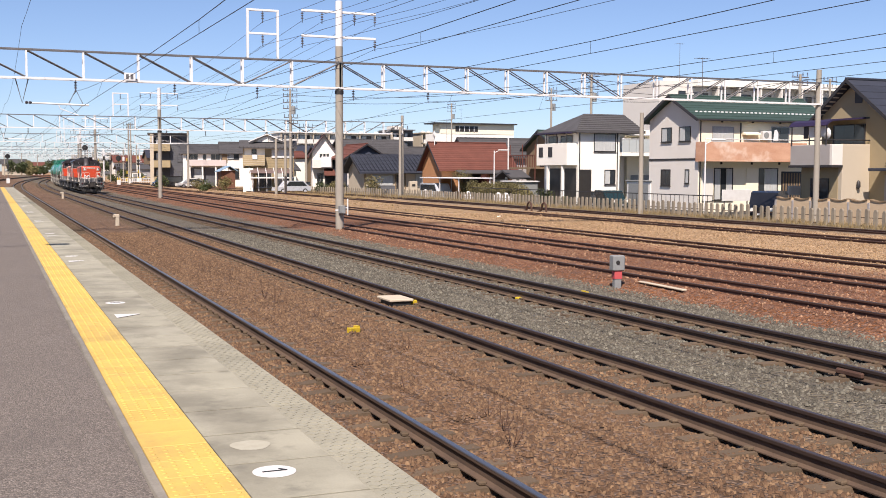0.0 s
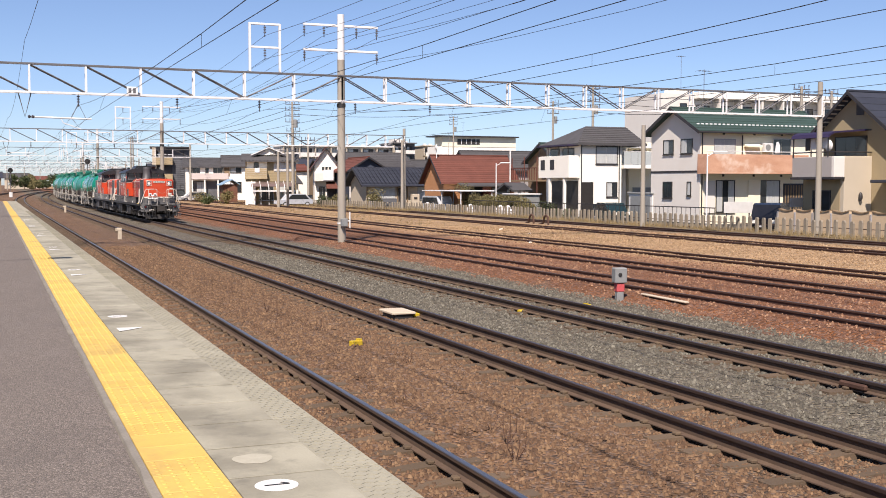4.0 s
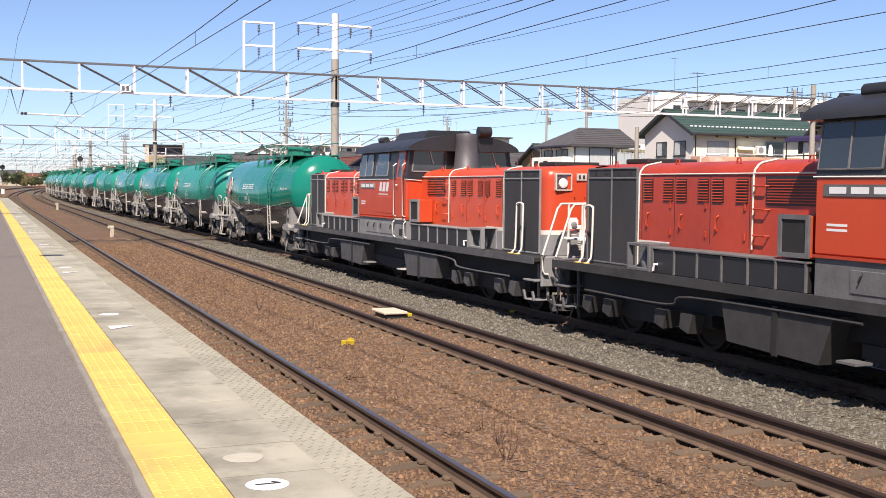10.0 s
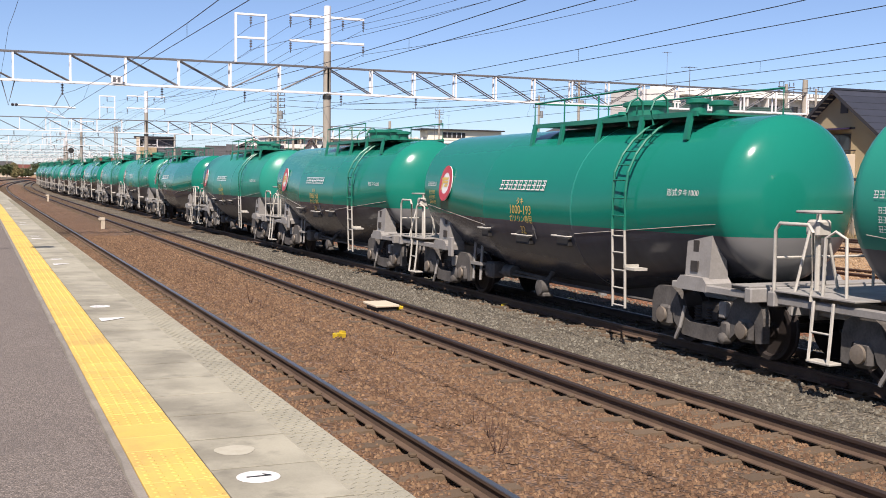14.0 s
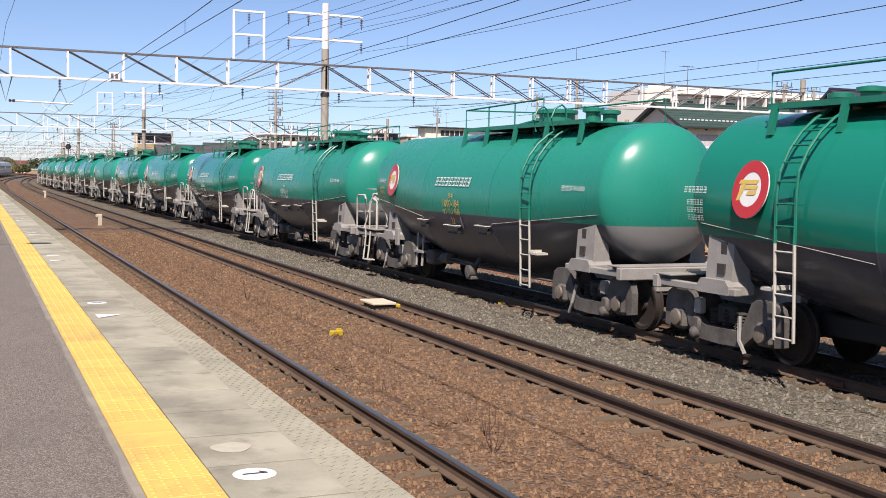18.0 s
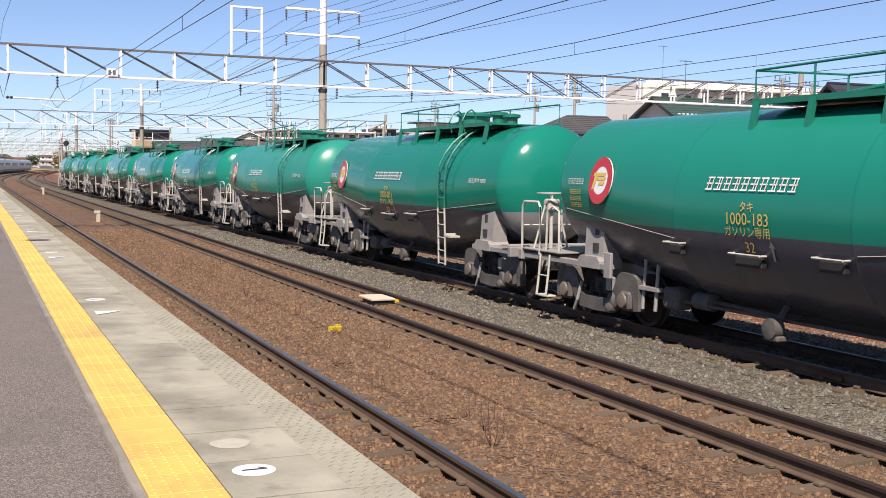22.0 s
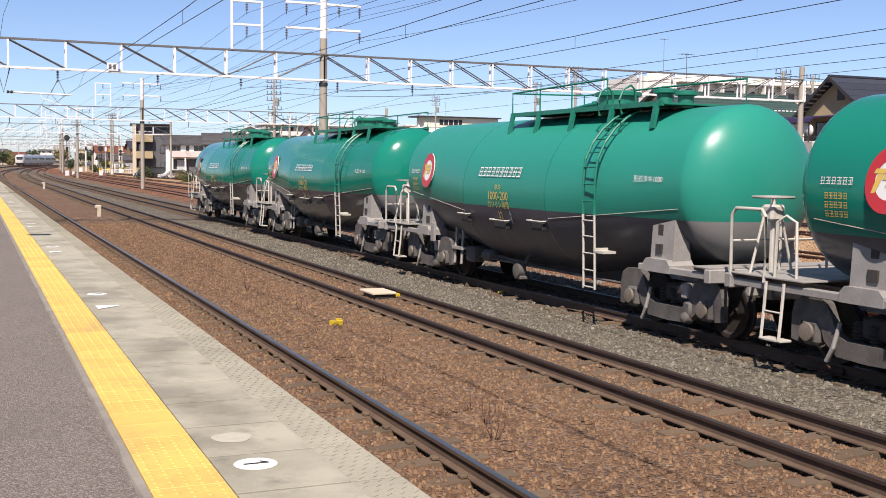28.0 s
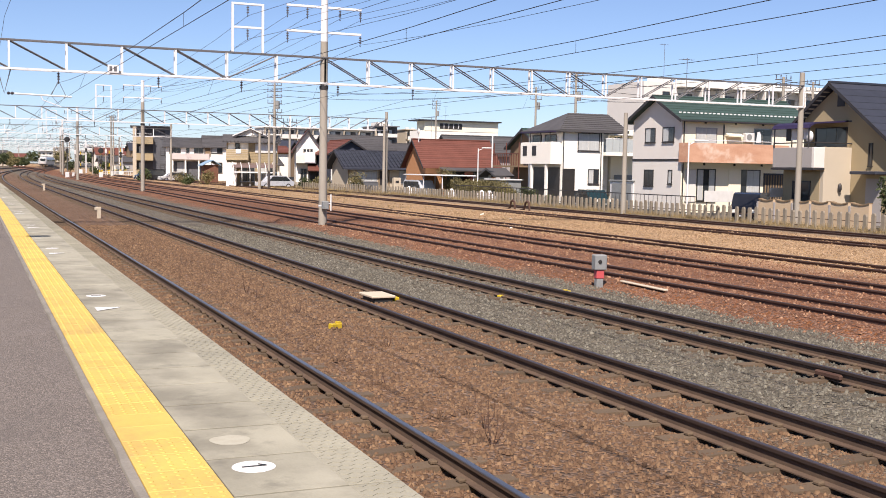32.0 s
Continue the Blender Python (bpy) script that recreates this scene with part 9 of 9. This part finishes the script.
for i, (x, y) in enumerate(((24.6, 137), (27.0, 139), (26.0, 150), (22.5, 160), (37.5, 124), (39.6, 117), (36.5, 126.5))):
    leaves("shrub", "yellowish-green shrub at the yard edge", (x, y, GZ + rise(y)), (1.3, 1.3, 0.9 + 0.3 * (i % 2)), 1100, 0.09, M_FOLIAGE_DRY if i % 3 else M_FOLIAGE, "shrub", 30 + i)
for i in range(14):
    y = 385 + (i * 17) % 60
    x = bend(y) - 6.5 - (i * 5) % 8
    leaves("tree", "distant dark evergreen tree beside the curve", (x, y, GZ + rise(y)), (2.6, 2.6, 1.5 + 0.22 * ((i * 5) % 8)), 600, 0.3, M_FOLIAGE if i % 3 else M_FOLIAGE_DRY, "tree", 60 + i, 0.4, "distant trees")
for i in range(16):
    y = 520 + (i * 37) % 120
    x = bend(y) - 30 + i * 5.2
    leaves("tree", "distant bare and evergreen tree", (x, y, GZ + rise(y)), (5, 5, 2.6 + 0.8 * (i % 3)), 420, 0.55, M_FOLIAGE if i % 2 else M_FOLIAGE_DRY, "tree", 90 + i, 0.8, "distant trees")
for i, (x, y) in enumerate(((23.0, 236), (25.5, 240), (27.5, 246), (20.5, 262), (30.0, 250), (22.0, 280))):
    leaves("shrub", "dark shrub beside the level crossing", (x, y, GZ + rise(y)), (1.5, 1.5, 1.2 + 0.4 * (i % 2)), 500, 0.16, M_FOLIAGE, "shrub", 120 + i)


# ---- level crossing in the distance ----
def crossing_post(x, y, h, arm):
    c = thing("crossing_signal", "yellow and black striped level crossing signal post", "crossing signal", "crossing signals", at=pose(x, y, GZ + rise(y)))
    for i in range(8):
        part("stripe", Mesh().tube([(0, 0, i * h / 8), (0, 0, (i + 1) * h / 8)], 0.11, 8), M_YELLOW if i % 2 else M_BLACK, c, "painted band", 40)
    for z in (h - 0.9, h - 1.5):
        part("lamp_board", Mesh().lathe([(-0.16, 0.3), (-0.12, 0.32)], 14, "y", (0, 0, z)), M_BLACK, c, "round black lamp board", 40)
    if arm:
        for i in range(10):
            part("barrier_stripe", Mesh().tube([(0.3 + i * 0.5, -0.2, 1.0 + i * 0.03), (0.8 + i * 0.5, -0.2, 1.03 + i * 0.03)], 0.06, 6), M_YELLOW if i % 2 else M_BLACK, c)
    part("cabinet", Mesh().box(-0.35, -0.3, -0.1, 0.35, 0.3, 1.1, 0.03), M_YELLOW if arm else M_GALV, c, "machine cabinet")


for x, y, h_, a_ in ((25.0, 226, 5.0, True), (26.4, 232, 6.0, False), (24.2, 234, 4.6, True), (27.4, 228, 5.4, False), (20.8, 240, 4.8, False)):
    crossing_post(x, y, h_, a_)
for i, (x, y, h_) in enumerate(((23.9, 222, 6.6), (25.6, 238, 6.4), (28.0, 231, 6.8), (21.8, 226, 6.0), (28.7, 240, 5.0), (22.8, 250, 7.0), (19.4, 236, 6.4))):
    ps = thing("steel_post", "white steel lineside post with a short arm", "post", "lineside posts", at=pose(x, y, GZ + rise(y)))
    part("shaft", Mesh().tube([(0, 0, -0.2), (0, 0, h_)], 0.13, 8), M_GALV if i % 3 else M_POLE, ps, "round shaft", 40)
    part("arm", Mesh().box(-0.9 if i % 2 else 0, -0.06, h_ - 0.7, 0.0 if i % 2 else 0.9, 0.06, h_ - 0.58), M_GALV, ps, "short arm")
    part("lamp_box", Mesh().box(-0.2, -0.25, h_ - 2.2, 0.2, -0.1, h_ - 1.4, 0.04), M_BLACK if i % 2 else M_WHITE, ps, "small box")
ht = thing("relay_hut", "white flat-roofed relay hut by the level crossing", "hut", at=pose(27.6, 236, GZ + rise(236)))
part("wall", Mesh().box(-1.2, -1.0, -0.1, 1.2, 1.0, 2.2, 0.03), M_WALL_WHITE, ht, "white wall")
part("roof", Mesh().box(-1.35, -1.15, 2.2, 1.35, 1.15, 2.35, 0.02), M_GREYBOX, ht, "grey roof")
part("door", Mesh().box(-0.4, -1.04, 0, 0.4, -1.0, 1.9), M_GREYBOX, ht, "grey door")
fx = thing("lineside_fence", "low white fence beside the yard", "fence", at=pose(22.5, 214, GZ + rise(214)))
for i in range(18):
    part("fence_post", Mesh().box(i * 0.42 - 0.04, -0.04, -0.1, i * 0.42 + 0.04, 0.04, 1.1), M_WHITE, fx)
for z in (0.5, 1.0):
    part("fence_rail", Mesh().box(0, -0.02, z, 7.2, 0.02, z + 0.08), M_WHITE, fx)


def tufts(label, x0, x1, y0, y1, count, height, mat, seed):
    rng = np.random.default_rng(seed)
    vs, fs = [], []
    for i in range(count):
        cx, cy = rng.uniform(x0, x1), rng.uniform(y0, y1)
        z = ground_z(cx, cy) - 0.02
        for j in range(7):
            a, h = rng.uniform(0, 6.28), height * rng.uniform(0.4, 1.0)
            px, py = cx + rng.normal(0, 0.06), cy + rng.normal(0, 0.06)
            dx, dy = math.cos(a) * 0.012, math.sin(a) * 0.012
            k = len(vs)
            vs += [(px - dx, py - dy, z), (px + dx, py + dy, z), (px + rng.normal(0, 0.1), py + rng.normal(0, 0.1), z + h)]
            fs.append((k, k + 1, k + 2))
    me = Mesh()
    me.v, me.f = vs, fs
    solid("dry_grass", me, mat, label, "grass", kind="stuff")


tufts("dry straw-coloured grass along the picket fence", 37.6, 39.3, 36, 128, 1500, 0.4, M_DRYGRASS, 1)
tufts("thin dry weeds at the yard edge", 30.5, 38.5, 95, 150, 1600, 0.3, M_DRYGRASS, 2)
tufts("thin dry weeds between yard tracks", 24.5, 29.0, 40, 140, 700, 0.14, M_DRYGRASS, 3)


def weed(x, y, h, seed):
    rng = random.Random(seed)
    w = thing("dry_weed", "leafless dry weed stalk in the ballast", "weed", "dry weeds", at=pose(x, y, ground_z(x, y) - 0.03))
    for i in range(4):
        a = rng.uniform(0, 6.28)
        b = rng.uniform(0.1, 0.45)
        hh = h * rng.uniform(0.6, 1)
        me = Mesh().tube([(0, 0, 0), (math.cos(a) * b * 0.3, math.sin(a) * b * 0.3, hh * 0.5), (math.cos(a) * b * hh, math.sin(a) * b * hh, hh)], 0.005, 5, True, 0.002)
        part("stalk", me, M_RUST, w)


for i, (x, y, h) in enumerate(((4.55, 9.3, 0.45), (4.75, 9.9, 0.4), (4.9, 10.6, 0.3), (4.6, 12.4, 0.3), (5.2, 21.5, 0.5), (5.25, 22.6, 0.55), (5.1, 25.5, 0.5), (5.4, 19.2, 0.35), (5.0, 28.5, 0.5), (5.6, 15.0, 0.3))):
    weed(x, y, h, i)

# ---- lineside things ----
mk = thing("signal_marker", "grey marker post with a faded red band beside the track", "marker post", at=pose(13.56, 22.2, -0.2, 0, 0, -8))
part("post", Mesh().box(-0.085, -0.08, -0.25, 0.085, 0.08, 0.36, 0.015), M_GREYBOX, mk, "grey post")
part("red_band", Mesh().box(-0.095, -0.09, 0.18, 0.095, 0.09, 0.38, 0.01), M_PINK, mk, "faded pink-red band")
hd = part("head_box", Mesh().box(-0.15, -0.12, 0.38, 0.15, 0.12, 0.74, 0.02), M_GREYBOX, mk, "grey box head")
part("lens", Mesh().lathe([(-0.14, 0.04), (-0.12, 0.05)], 12, "y", (-0.03, 0, 0.58)), M_BLACK, hd)
solid("concrete_plank", Mesh().box(-0.06, -1.0, 0, 0.06, 1.0, 0.035, 0.01), M_WALL_BEIGE, "pale concrete plank lying on red gravel", "plank", at=pose(14.0, 21.0, ground_z(14.0, 21.0) + 0.01, 0, 0, -4))
bx = thing("cable_box", "low black trackside box with a pale lid between the rails", "trackside box", at=pose(7.42, 20.6, -0.22))
part("body", Mesh().box(-0.18, -0.38, -0.1, 0.22, 0.32, 0.14, 0.02), M_BLACK, bx, "black box body")
part("lid", Mesh().box(-0.24, -0.42, 0.14, 0.26, 0.38, 0.19, 0.012), M_WALL_BEIGE, bx, "pale lid")
part("bracket", Mesh().box(0.26, -0.3, 0.02, 0.42, -0.1, 0.14, 0.01), M_YELLOW, bx, "small yellow bracket")
for x, y, big in ((5.45, 17.1, 0), (10.25, 20.5, 1), (11.7, 20.6, 1)):
    yb = solid("yellow_marker", Mesh().box(-0.10 - 0.08 * big, -0.06, -0.06, 0.10 + 0.08 * big, 0.06, 0.06, 0.012).box(0.03, -0.05, 0.055, 0.09, 0.05, 0.085), M_YELLOW, "small yellow cable marker in the ballast", "marker", "markers", at=pose(x, y, ground_z(x, y) + 0.03, 0, 0, 15))
for x, y, h in ((5.61, 55.2, 0.62), (6.0, 106, 0.7)):
    cpst = thing("distance_post", "short white concrete post with a slanted top", "post", "distance posts", at=pose(x, y, -0.25 + rise(y)))
    part("shaft", Mesh().box(-0.09, -0.09, -0.1, 0.09, 0.09, h, 0.015), M_WALL_BEIGE, cpst, "pale shaft")
    part("top", Mesh().box(-0.20, -0.1, h - 0.13, 0.1, 0.1, h + 0.02, 0.02), M_WALL_BEIGE, cpst, "pale top block")
for i in range(2):
    arch = Mesh().tube([(0, 0, -0.1), (0.0, 0.1, 0.5), (0, 0.35, 0.62), (0, 0.6, 0.5), (0, 0.75, 0.1), (0, 1.3, -0.02)], 0.07, 8)
    solid("buffer_stop", arch, M_RUST, "rusty bent rail buffer at the end of a siding", "buffer stop", "buffers", smooth=50, at=pose(33.4, 65.6 - i * 2.1, -0.1))
mb = thing("mast_box", "small grey junction box with white rod on a mast", "junction box", at=pose(14.46, 47.4, 0))
part("box", Mesh().box(-0.12, -0.42, 0.62, 0.16, -0.19, 0.98, 0.02), M_GREYBOX, mb, "pale grey box")
part("strap", Mesh().lathe([(0.74, 0.192), (0.74, 0.2), (0.80, 0.2), (0.80, 0.192)], 16, "z"), M_GALV, mb, "steel strap")
part("rod", Mesh().tube([(0.3, -0.26, 0.55), (0.3, -0.26, 1.28)], 0.035, 8), M_WHITE, mb, "white rod", 40)
part("rod_bracket", Mesh().box(0.12, -0.28, 0.85, 0.32, -0.22, 0.9), M_GALV, mb)
# insulated joint block on the third track
solid("rail_joint", Mesh().box(-0.03, -0.24, -0.13, 0.03, 0.24, -0.05, 0.02), M_RUST, "rusty bolted joint beside the rail", "rail joint", at=pose(track_x(3, 10.9) - 0.62, 10.9, 0))
rng = random.Random(5)
for i in range(4):
    x, y = rng.uniform(22, 29), rng.uniform(30, 60)
    solid("pale_stone", Mesh().lathe([(-0.05, 0.05), (0.01, 0.075), (0.05, 0.04)], 7), M_WALL_WHITE, "single pale stone on the yard gravel", "stone", "stones", at=pose(x, y, ground_z(x, y), 0, 0, i * 40))
for i, y in enumerate((7.9, 8.05, 8.12)):
    solid("paper_scrap", Mesh().box(-0.03, -0.02, 0, 0.03, 0.02, 0.01), M_CLOTH, "scrap of white paper beside the platform", "litter", "litter", at=pose(2.35 + 0.05 * i, y, ground_z(2.35, y) + 0.03, 10, 5, 40 * i))


def street_lamp(x, y, h, turn):
    l = thing("street_lamp", "slim grey street lamp with a flat white head", "street lamp", "street lamps", at=pose(x, y, GZ, 0, 0, turn))
    part("pole", Mesh().tube([(0, 0, -0.2), (0, 0, h)], 0.06, 10, True, 0.045), M_GALV, l, "grey pole", 40)
    part("arm", Mesh().tube([(0, 0, h - 0.2), (0.5, 0, h + 0.05)], 0.03, 6), M_GALV, l)
    part("lamp_head", Mesh().box(0.35, -0.12, h + 0.0, 1.25, 0.12, h + 0.1, 0.03), M_WHITE, l, "white lamp head")


street_lamp(42.2, 58.6, 4.9, -25)
street_lamp(41.8, 89.6, 4.8, -25)


def utility_pole(x, y, h, arms, r=0.17):
    u = thing("utility_pole", "round concrete utility pole with cross arms", "utility pole", "utility poles", at=pose(x, y, GZ + rise(y)))
    part("pole", Mesh().tube([(0, 0, -0.3), (0, 0, h)], r, 12, True, r * 0.75), M_POLE, u, "concrete pole", 40)
    for i in range(arms):
        z = h - 0.3 - i * 0.7
        a = part("cross_arm", Mesh().box(-0.9, -0.05, z, 0.9, 0.05, z + 0.09, 0.01), M_GALV_DARK, u)
        for q in (-0.8, -0.3, 0.3, 0.8):
            part("insulator", INSULATOR, None, a, at=pose(q, 0, z + 0.5))
    if arms > 2:
        part("transformer", Mesh().lathe([(h - 3.0, 0.28), (h - 2.1, 0.28), (h - 2.05, 0.2)], 16, "z", (0.35, 0, 0)), M_GREYBOX, u, "grey transformer", 40)


for x, y, h, a in ((37.8, 59.2, 6.6, 0), (37.9, 103.5, 7.2, 1), (60.0, 104, 13.4, 4), (70, 132, 14, 3), (33, 128, 12.5, 4), (30.6, 121, 6.8, 1), (34.0, 131.5, 9.5, 2), (35.3, 129.5, 8.3, 2), (28.8, 118, 6.3, 1), (84, 200, 16, 3), (23, 205, 11, 2), (26, 228, 12, 2), (21, 250, 11, 2), (66, 78, 11.5, 2), (80, 90, 12.5, 3)):
    utility_pole(x, y, h, a)
ul = thing("utility_wires", "black utility wires between street poles", "wire")
for (x0, y0, z0), (x1, y1, z1) in (((60, 104, 12.5), (33, 128, 11.6)), ((60, 104, 11.8), (33, 128, 10.9)), ((60, 104, 12.5), (90, 84, 12)), ((60, 104, 11.5), (90, 84, 11)), ((60, 104, 10.4), (66, 78, 10.8)), ((66, 78, 10.8), (80, 60, 11)), ((70, 132, 13), (60, 104, 12.5)), ((33, 128, 11.6), (23, 205, 10.5)), ((33, 128, 10.9), (23, 205, 9.8))):
    pts = [(x0 + (x1 - x0) * t / 10, y0 + (y1 - y0) * t / 10, z0 + (z1 - z0) * t / 10 - 1.0 * 4 * t / 10 * (1 - t / 10)) for t in range(11)]
    part("wire", Mesh().tube(pts, 0.025, 4), M_WIRE, ul)


def signal(x, y, h):
    s = thing("railway_signal", "black railway signal head on a steel mast", "signal", "signals", at=pose(x, y, -0.3 + rise(y)))
    part("mast", Mesh().tube([(0, 0, 0), (0, 0, h)], 0.07, 8), M_GALV_DARK, s, "grey mast", 40)
    hd = part("signal_head", Mesh().lathe([(-0.06, 0.42), (0.0, 0.45), (0.05, 0.45)], 20, "y", (0, -0.1, h)), M_BLACK, s, "round black backboard", 40)
    part("signal_box", Mesh().box(-0.18, -0.3, h - 0.45, 0.18, -0.1, h + 0.45, 0.06), M_BLACK, hd, "black lamp box")
    part("lower_head", Mesh().box(-0.2, -0.3, h - 2.2, 0.2, -0.05, h - 1.4, 0.06), M_BLACK, s, "lower black lamp box")
    part("cabinet", Mesh().box(-0.3, -0.2, 0.1, 0.3, 0.2, 1.0, 0.03), M_WHITE, s, "white relay cabinet")


signal(13.0 + bend(185), 185, 6.2)
signal(0.6 + bend(215), 215, 5.0)
signal(18.5 + bend(190), 190, 4.6)
for i, (x, y) in enumerate(((14.4, 196), (21.4, 205), (-2.0, 210))):
    solid("relay_cabinet", Mesh().box(-0.2, -0.2, -0.1, 0.2, 0.2, 0.8 + 0.25 * (i % 3), 0.03).box(-0.23, -0.23, 0.8 + 0.25 * (i % 3), 0.23, 0.23, 0.85 + 0.25 * (i % 3)), M_WHITE, "white lineside equipment cabinet", "cabinet", "cabinets", at=pose(x + bend(y), y, -0.3 + rise(y)))


# ---- white express train leaving in the distance ----
M_TRAINWHITE = material("express white", (0.47, 0.465, 0.46), (0.40, 0.395, 0.39), 0.35, 0, 1.5, 20, 0.4, 0.02)
M_TRAINGREY = material("express grey", (0.17, 0.177, 0.19), (0.122, 0.129, 0.136), 0.5, 0, 1.5, 20, 0.4, 0.02)


def express_car(tail):
    c = thing("express_car", "white express train car with dark windows" + (" and rounded nose" if tail else ""), "train car", "express train")
    body = [(-1.42, 0.9), (-1.45, 1.4), (-1.42, 2.9), (-1.1, 3.45), (-0.5, 3.62), (0.5, 3.62), (1.1, 3.45), (1.42, 2.9), (1.45, 1.4), (1.42, 0.9)]
    part("body", Mesh().prism(body, -9.6 if tail else -10.3, 10.3, "y"), M_TRAINWHITE, c, "white body", 40)
    part("skirt", Mesh().box(-1.35, -9.4, 0.35, 1.35, 10.2, 0.9, 0.02), M_TRAINGREY, c, "grey skirt")
    for s in (-1, 1):
        for i in range(8):
            part("window", Mesh().box(min(s * 1.43, s * 1.455), -8.2 + i * 2.25, 1.9, max(s * 1.43, s * 1.455), -6.5 + i * 2.25, 2.6, 0.02), M_PANE, c)
    part("roof_unit", Mesh().box(-0.8, -2.5, 3.6, 0.8, 2.5, 3.85, 0.04), M_TRAINGREY, c, "grey roof unit")
    for y in (-6.8, 6.8):
        b = part("bogie", Mesh().box(-1.1, y - 1.4, 0.3, 1.1, y + 1.4, 0.7, 0.03), M_LDARK, c, "dark bogie")
        wheelset(b, y - 1.05), wheelset(b, y + 1.05)
    if tail:
        vs, fs, m = [], [], len(body)
        for d, k, dz in ((0, 1, 0), (0.5, 0.96, -0.05), (0.95, 0.84, -0.15), (1.25, 0.6, -0.3)):
            for x, z in body:
                vs.append((x * k, -9.6 - d, 2.0 + (z - 2.0) * k + dz))
        for i in range(3):
            for j in range(m):
                j2 = (j + 1) % m
                fs.append((i * m + j, i * m + j2, (i + 1) * m + j2, (i + 1) * m + j))
        fs.append(tuple(range(3 * m, 4 * m)))
        part("nose", Mesh().add(vs, fs), M_TRAINWHITE, c, "rounded white nose", 50)
        part("nose_window", Mesh().box(-0.98, -10.92, 1.85, 0.98, -10.0, 2.98, 0.2), M_CABGLASS, c, "dark nose window")
    return c



# ---- the freight train in running order ----
NUMBERS = [("325", 0), ("816", 0), ("193", 1), ("160", 1), ("809", 1), ("822", 0), ("184", 1), ("814", 0), ("813", 0), ("183", 1), ("811", 1), ("221", 1), ("247", 0), ("104", 1), ("245", 1), ("200", 1), ("178", 1), ("677", 1)]
TRAIN = []
loco = build_loco()
TRAIN.append((loco, -32.82, 6.0, False))
second = copy_thing(loco, pose(0, 0, 0))
second["label"] = "clean orange-red and grey centre-cab diesel locomotive with white trim"
FRESH = {M_HOOD: M_HOOD_CLEAN, M_LGREY: M_LGREY_CLEAN, M_LGRIME: M_LGRIME_CLEAN}
for ob in second.children_recursive:
    if ob.type == "MESH" and ob.material_slots and ob.material_slots[0].material in FRESH:
        slot = ob.material_slots[0]
        paint = FRESH[slot.material]
        slot.link = "OBJECT"
        slot.material = paint
TRAIN.append((second, -15.07, 6.0, False))
wagon = build_wagon()
spare = [copy_thing(wagon, pose(0, 0, 0)) for i in range(17)]
for i, (w, (num, yel)) in enumerate(zip([wagon, *spare], NUMBERS)):
    turned = i == 5  # this wagon runs the other way round
    letter_wagon(w, num, yel, turned)
    TRAIN.append((w, 13.57 * i + (0.5 if turned else 0), 4.75, turned))

tail_car = express_car(True)
mid_car = express_car(False)
EXPRESS = [(tail_car, 0.0)] + [(mid_car if i == 1 else copy_thing(mid_car, pose(0, 0, 0)), 21.0 * i) for i in range(1, 6)]



# ---- what moves ----
RUN = [(0, 162.3), (3, 127.1), (6, 90.3), (9, 51.3), (12, 13.15), (14, -12.4), (17.5, -57.2), (20.5, -95.2), (22, -114.0), (25, -151.4), (28, -188.0), (30, -212.8), (32, -237.5)]


def along(rows, t):
    """A smooth value between rows."""
    for i in range(len(rows) - 1):
        if t <= rows[i + 1][0] or i == len(rows) - 2:
            break
    (t0, a), (t1, b) = rows[i], rows[i + 1]
    pa, na = rows[max(0, i - 1)], rows[min(len(rows) - 1, i + 2)]
    m0 = (b - pa[1]) / (t1 - pa[0])
    m1 = (na[1] - a) / (na[0] - t0)
    h, u = t1 - t0, (t - t0) / (t1 - t0)
    return (2 * u ** 3 - 3 * u ** 2 + 1) * a + (u ** 3 - 2 * u ** 2 + u) * h * m0 + (-2 * u ** 3 + 3 * u ** 2) * b + (u ** 3 - u ** 2) * h * m1


def on_track(k, y, half):
    """The pose of a vehicle whose bogies stand half in front of and behind y."""
    a, b = Vector((track_x(k, y - half), y - half, rise(y - half))), Vector((track_x(k, y + half), y + half, rise(y + half)))
    m, d = (a + b) / 2, b - a
    return pose(m.x, m.y, m.z, math.degrees(math.atan2(d.z, d.y)), 0, -math.degrees(math.atan2(d.x, d.y)))


def motions():
    for ob, off, half, turned in TRAIN:
        walk(ob, [(t, on_track(3, along(RUN, t) + 3.1 + off, half) @ Matrix.Rotation(math.pi if turned else 0, 4, "Z")) for t in range(33)])
    for ob, off in EXPRESS:
        walk(ob, [(t, on_track(0, 385 + 17.0 * (t - 28) + off, 6.8)) for t in range(33)])


motions()
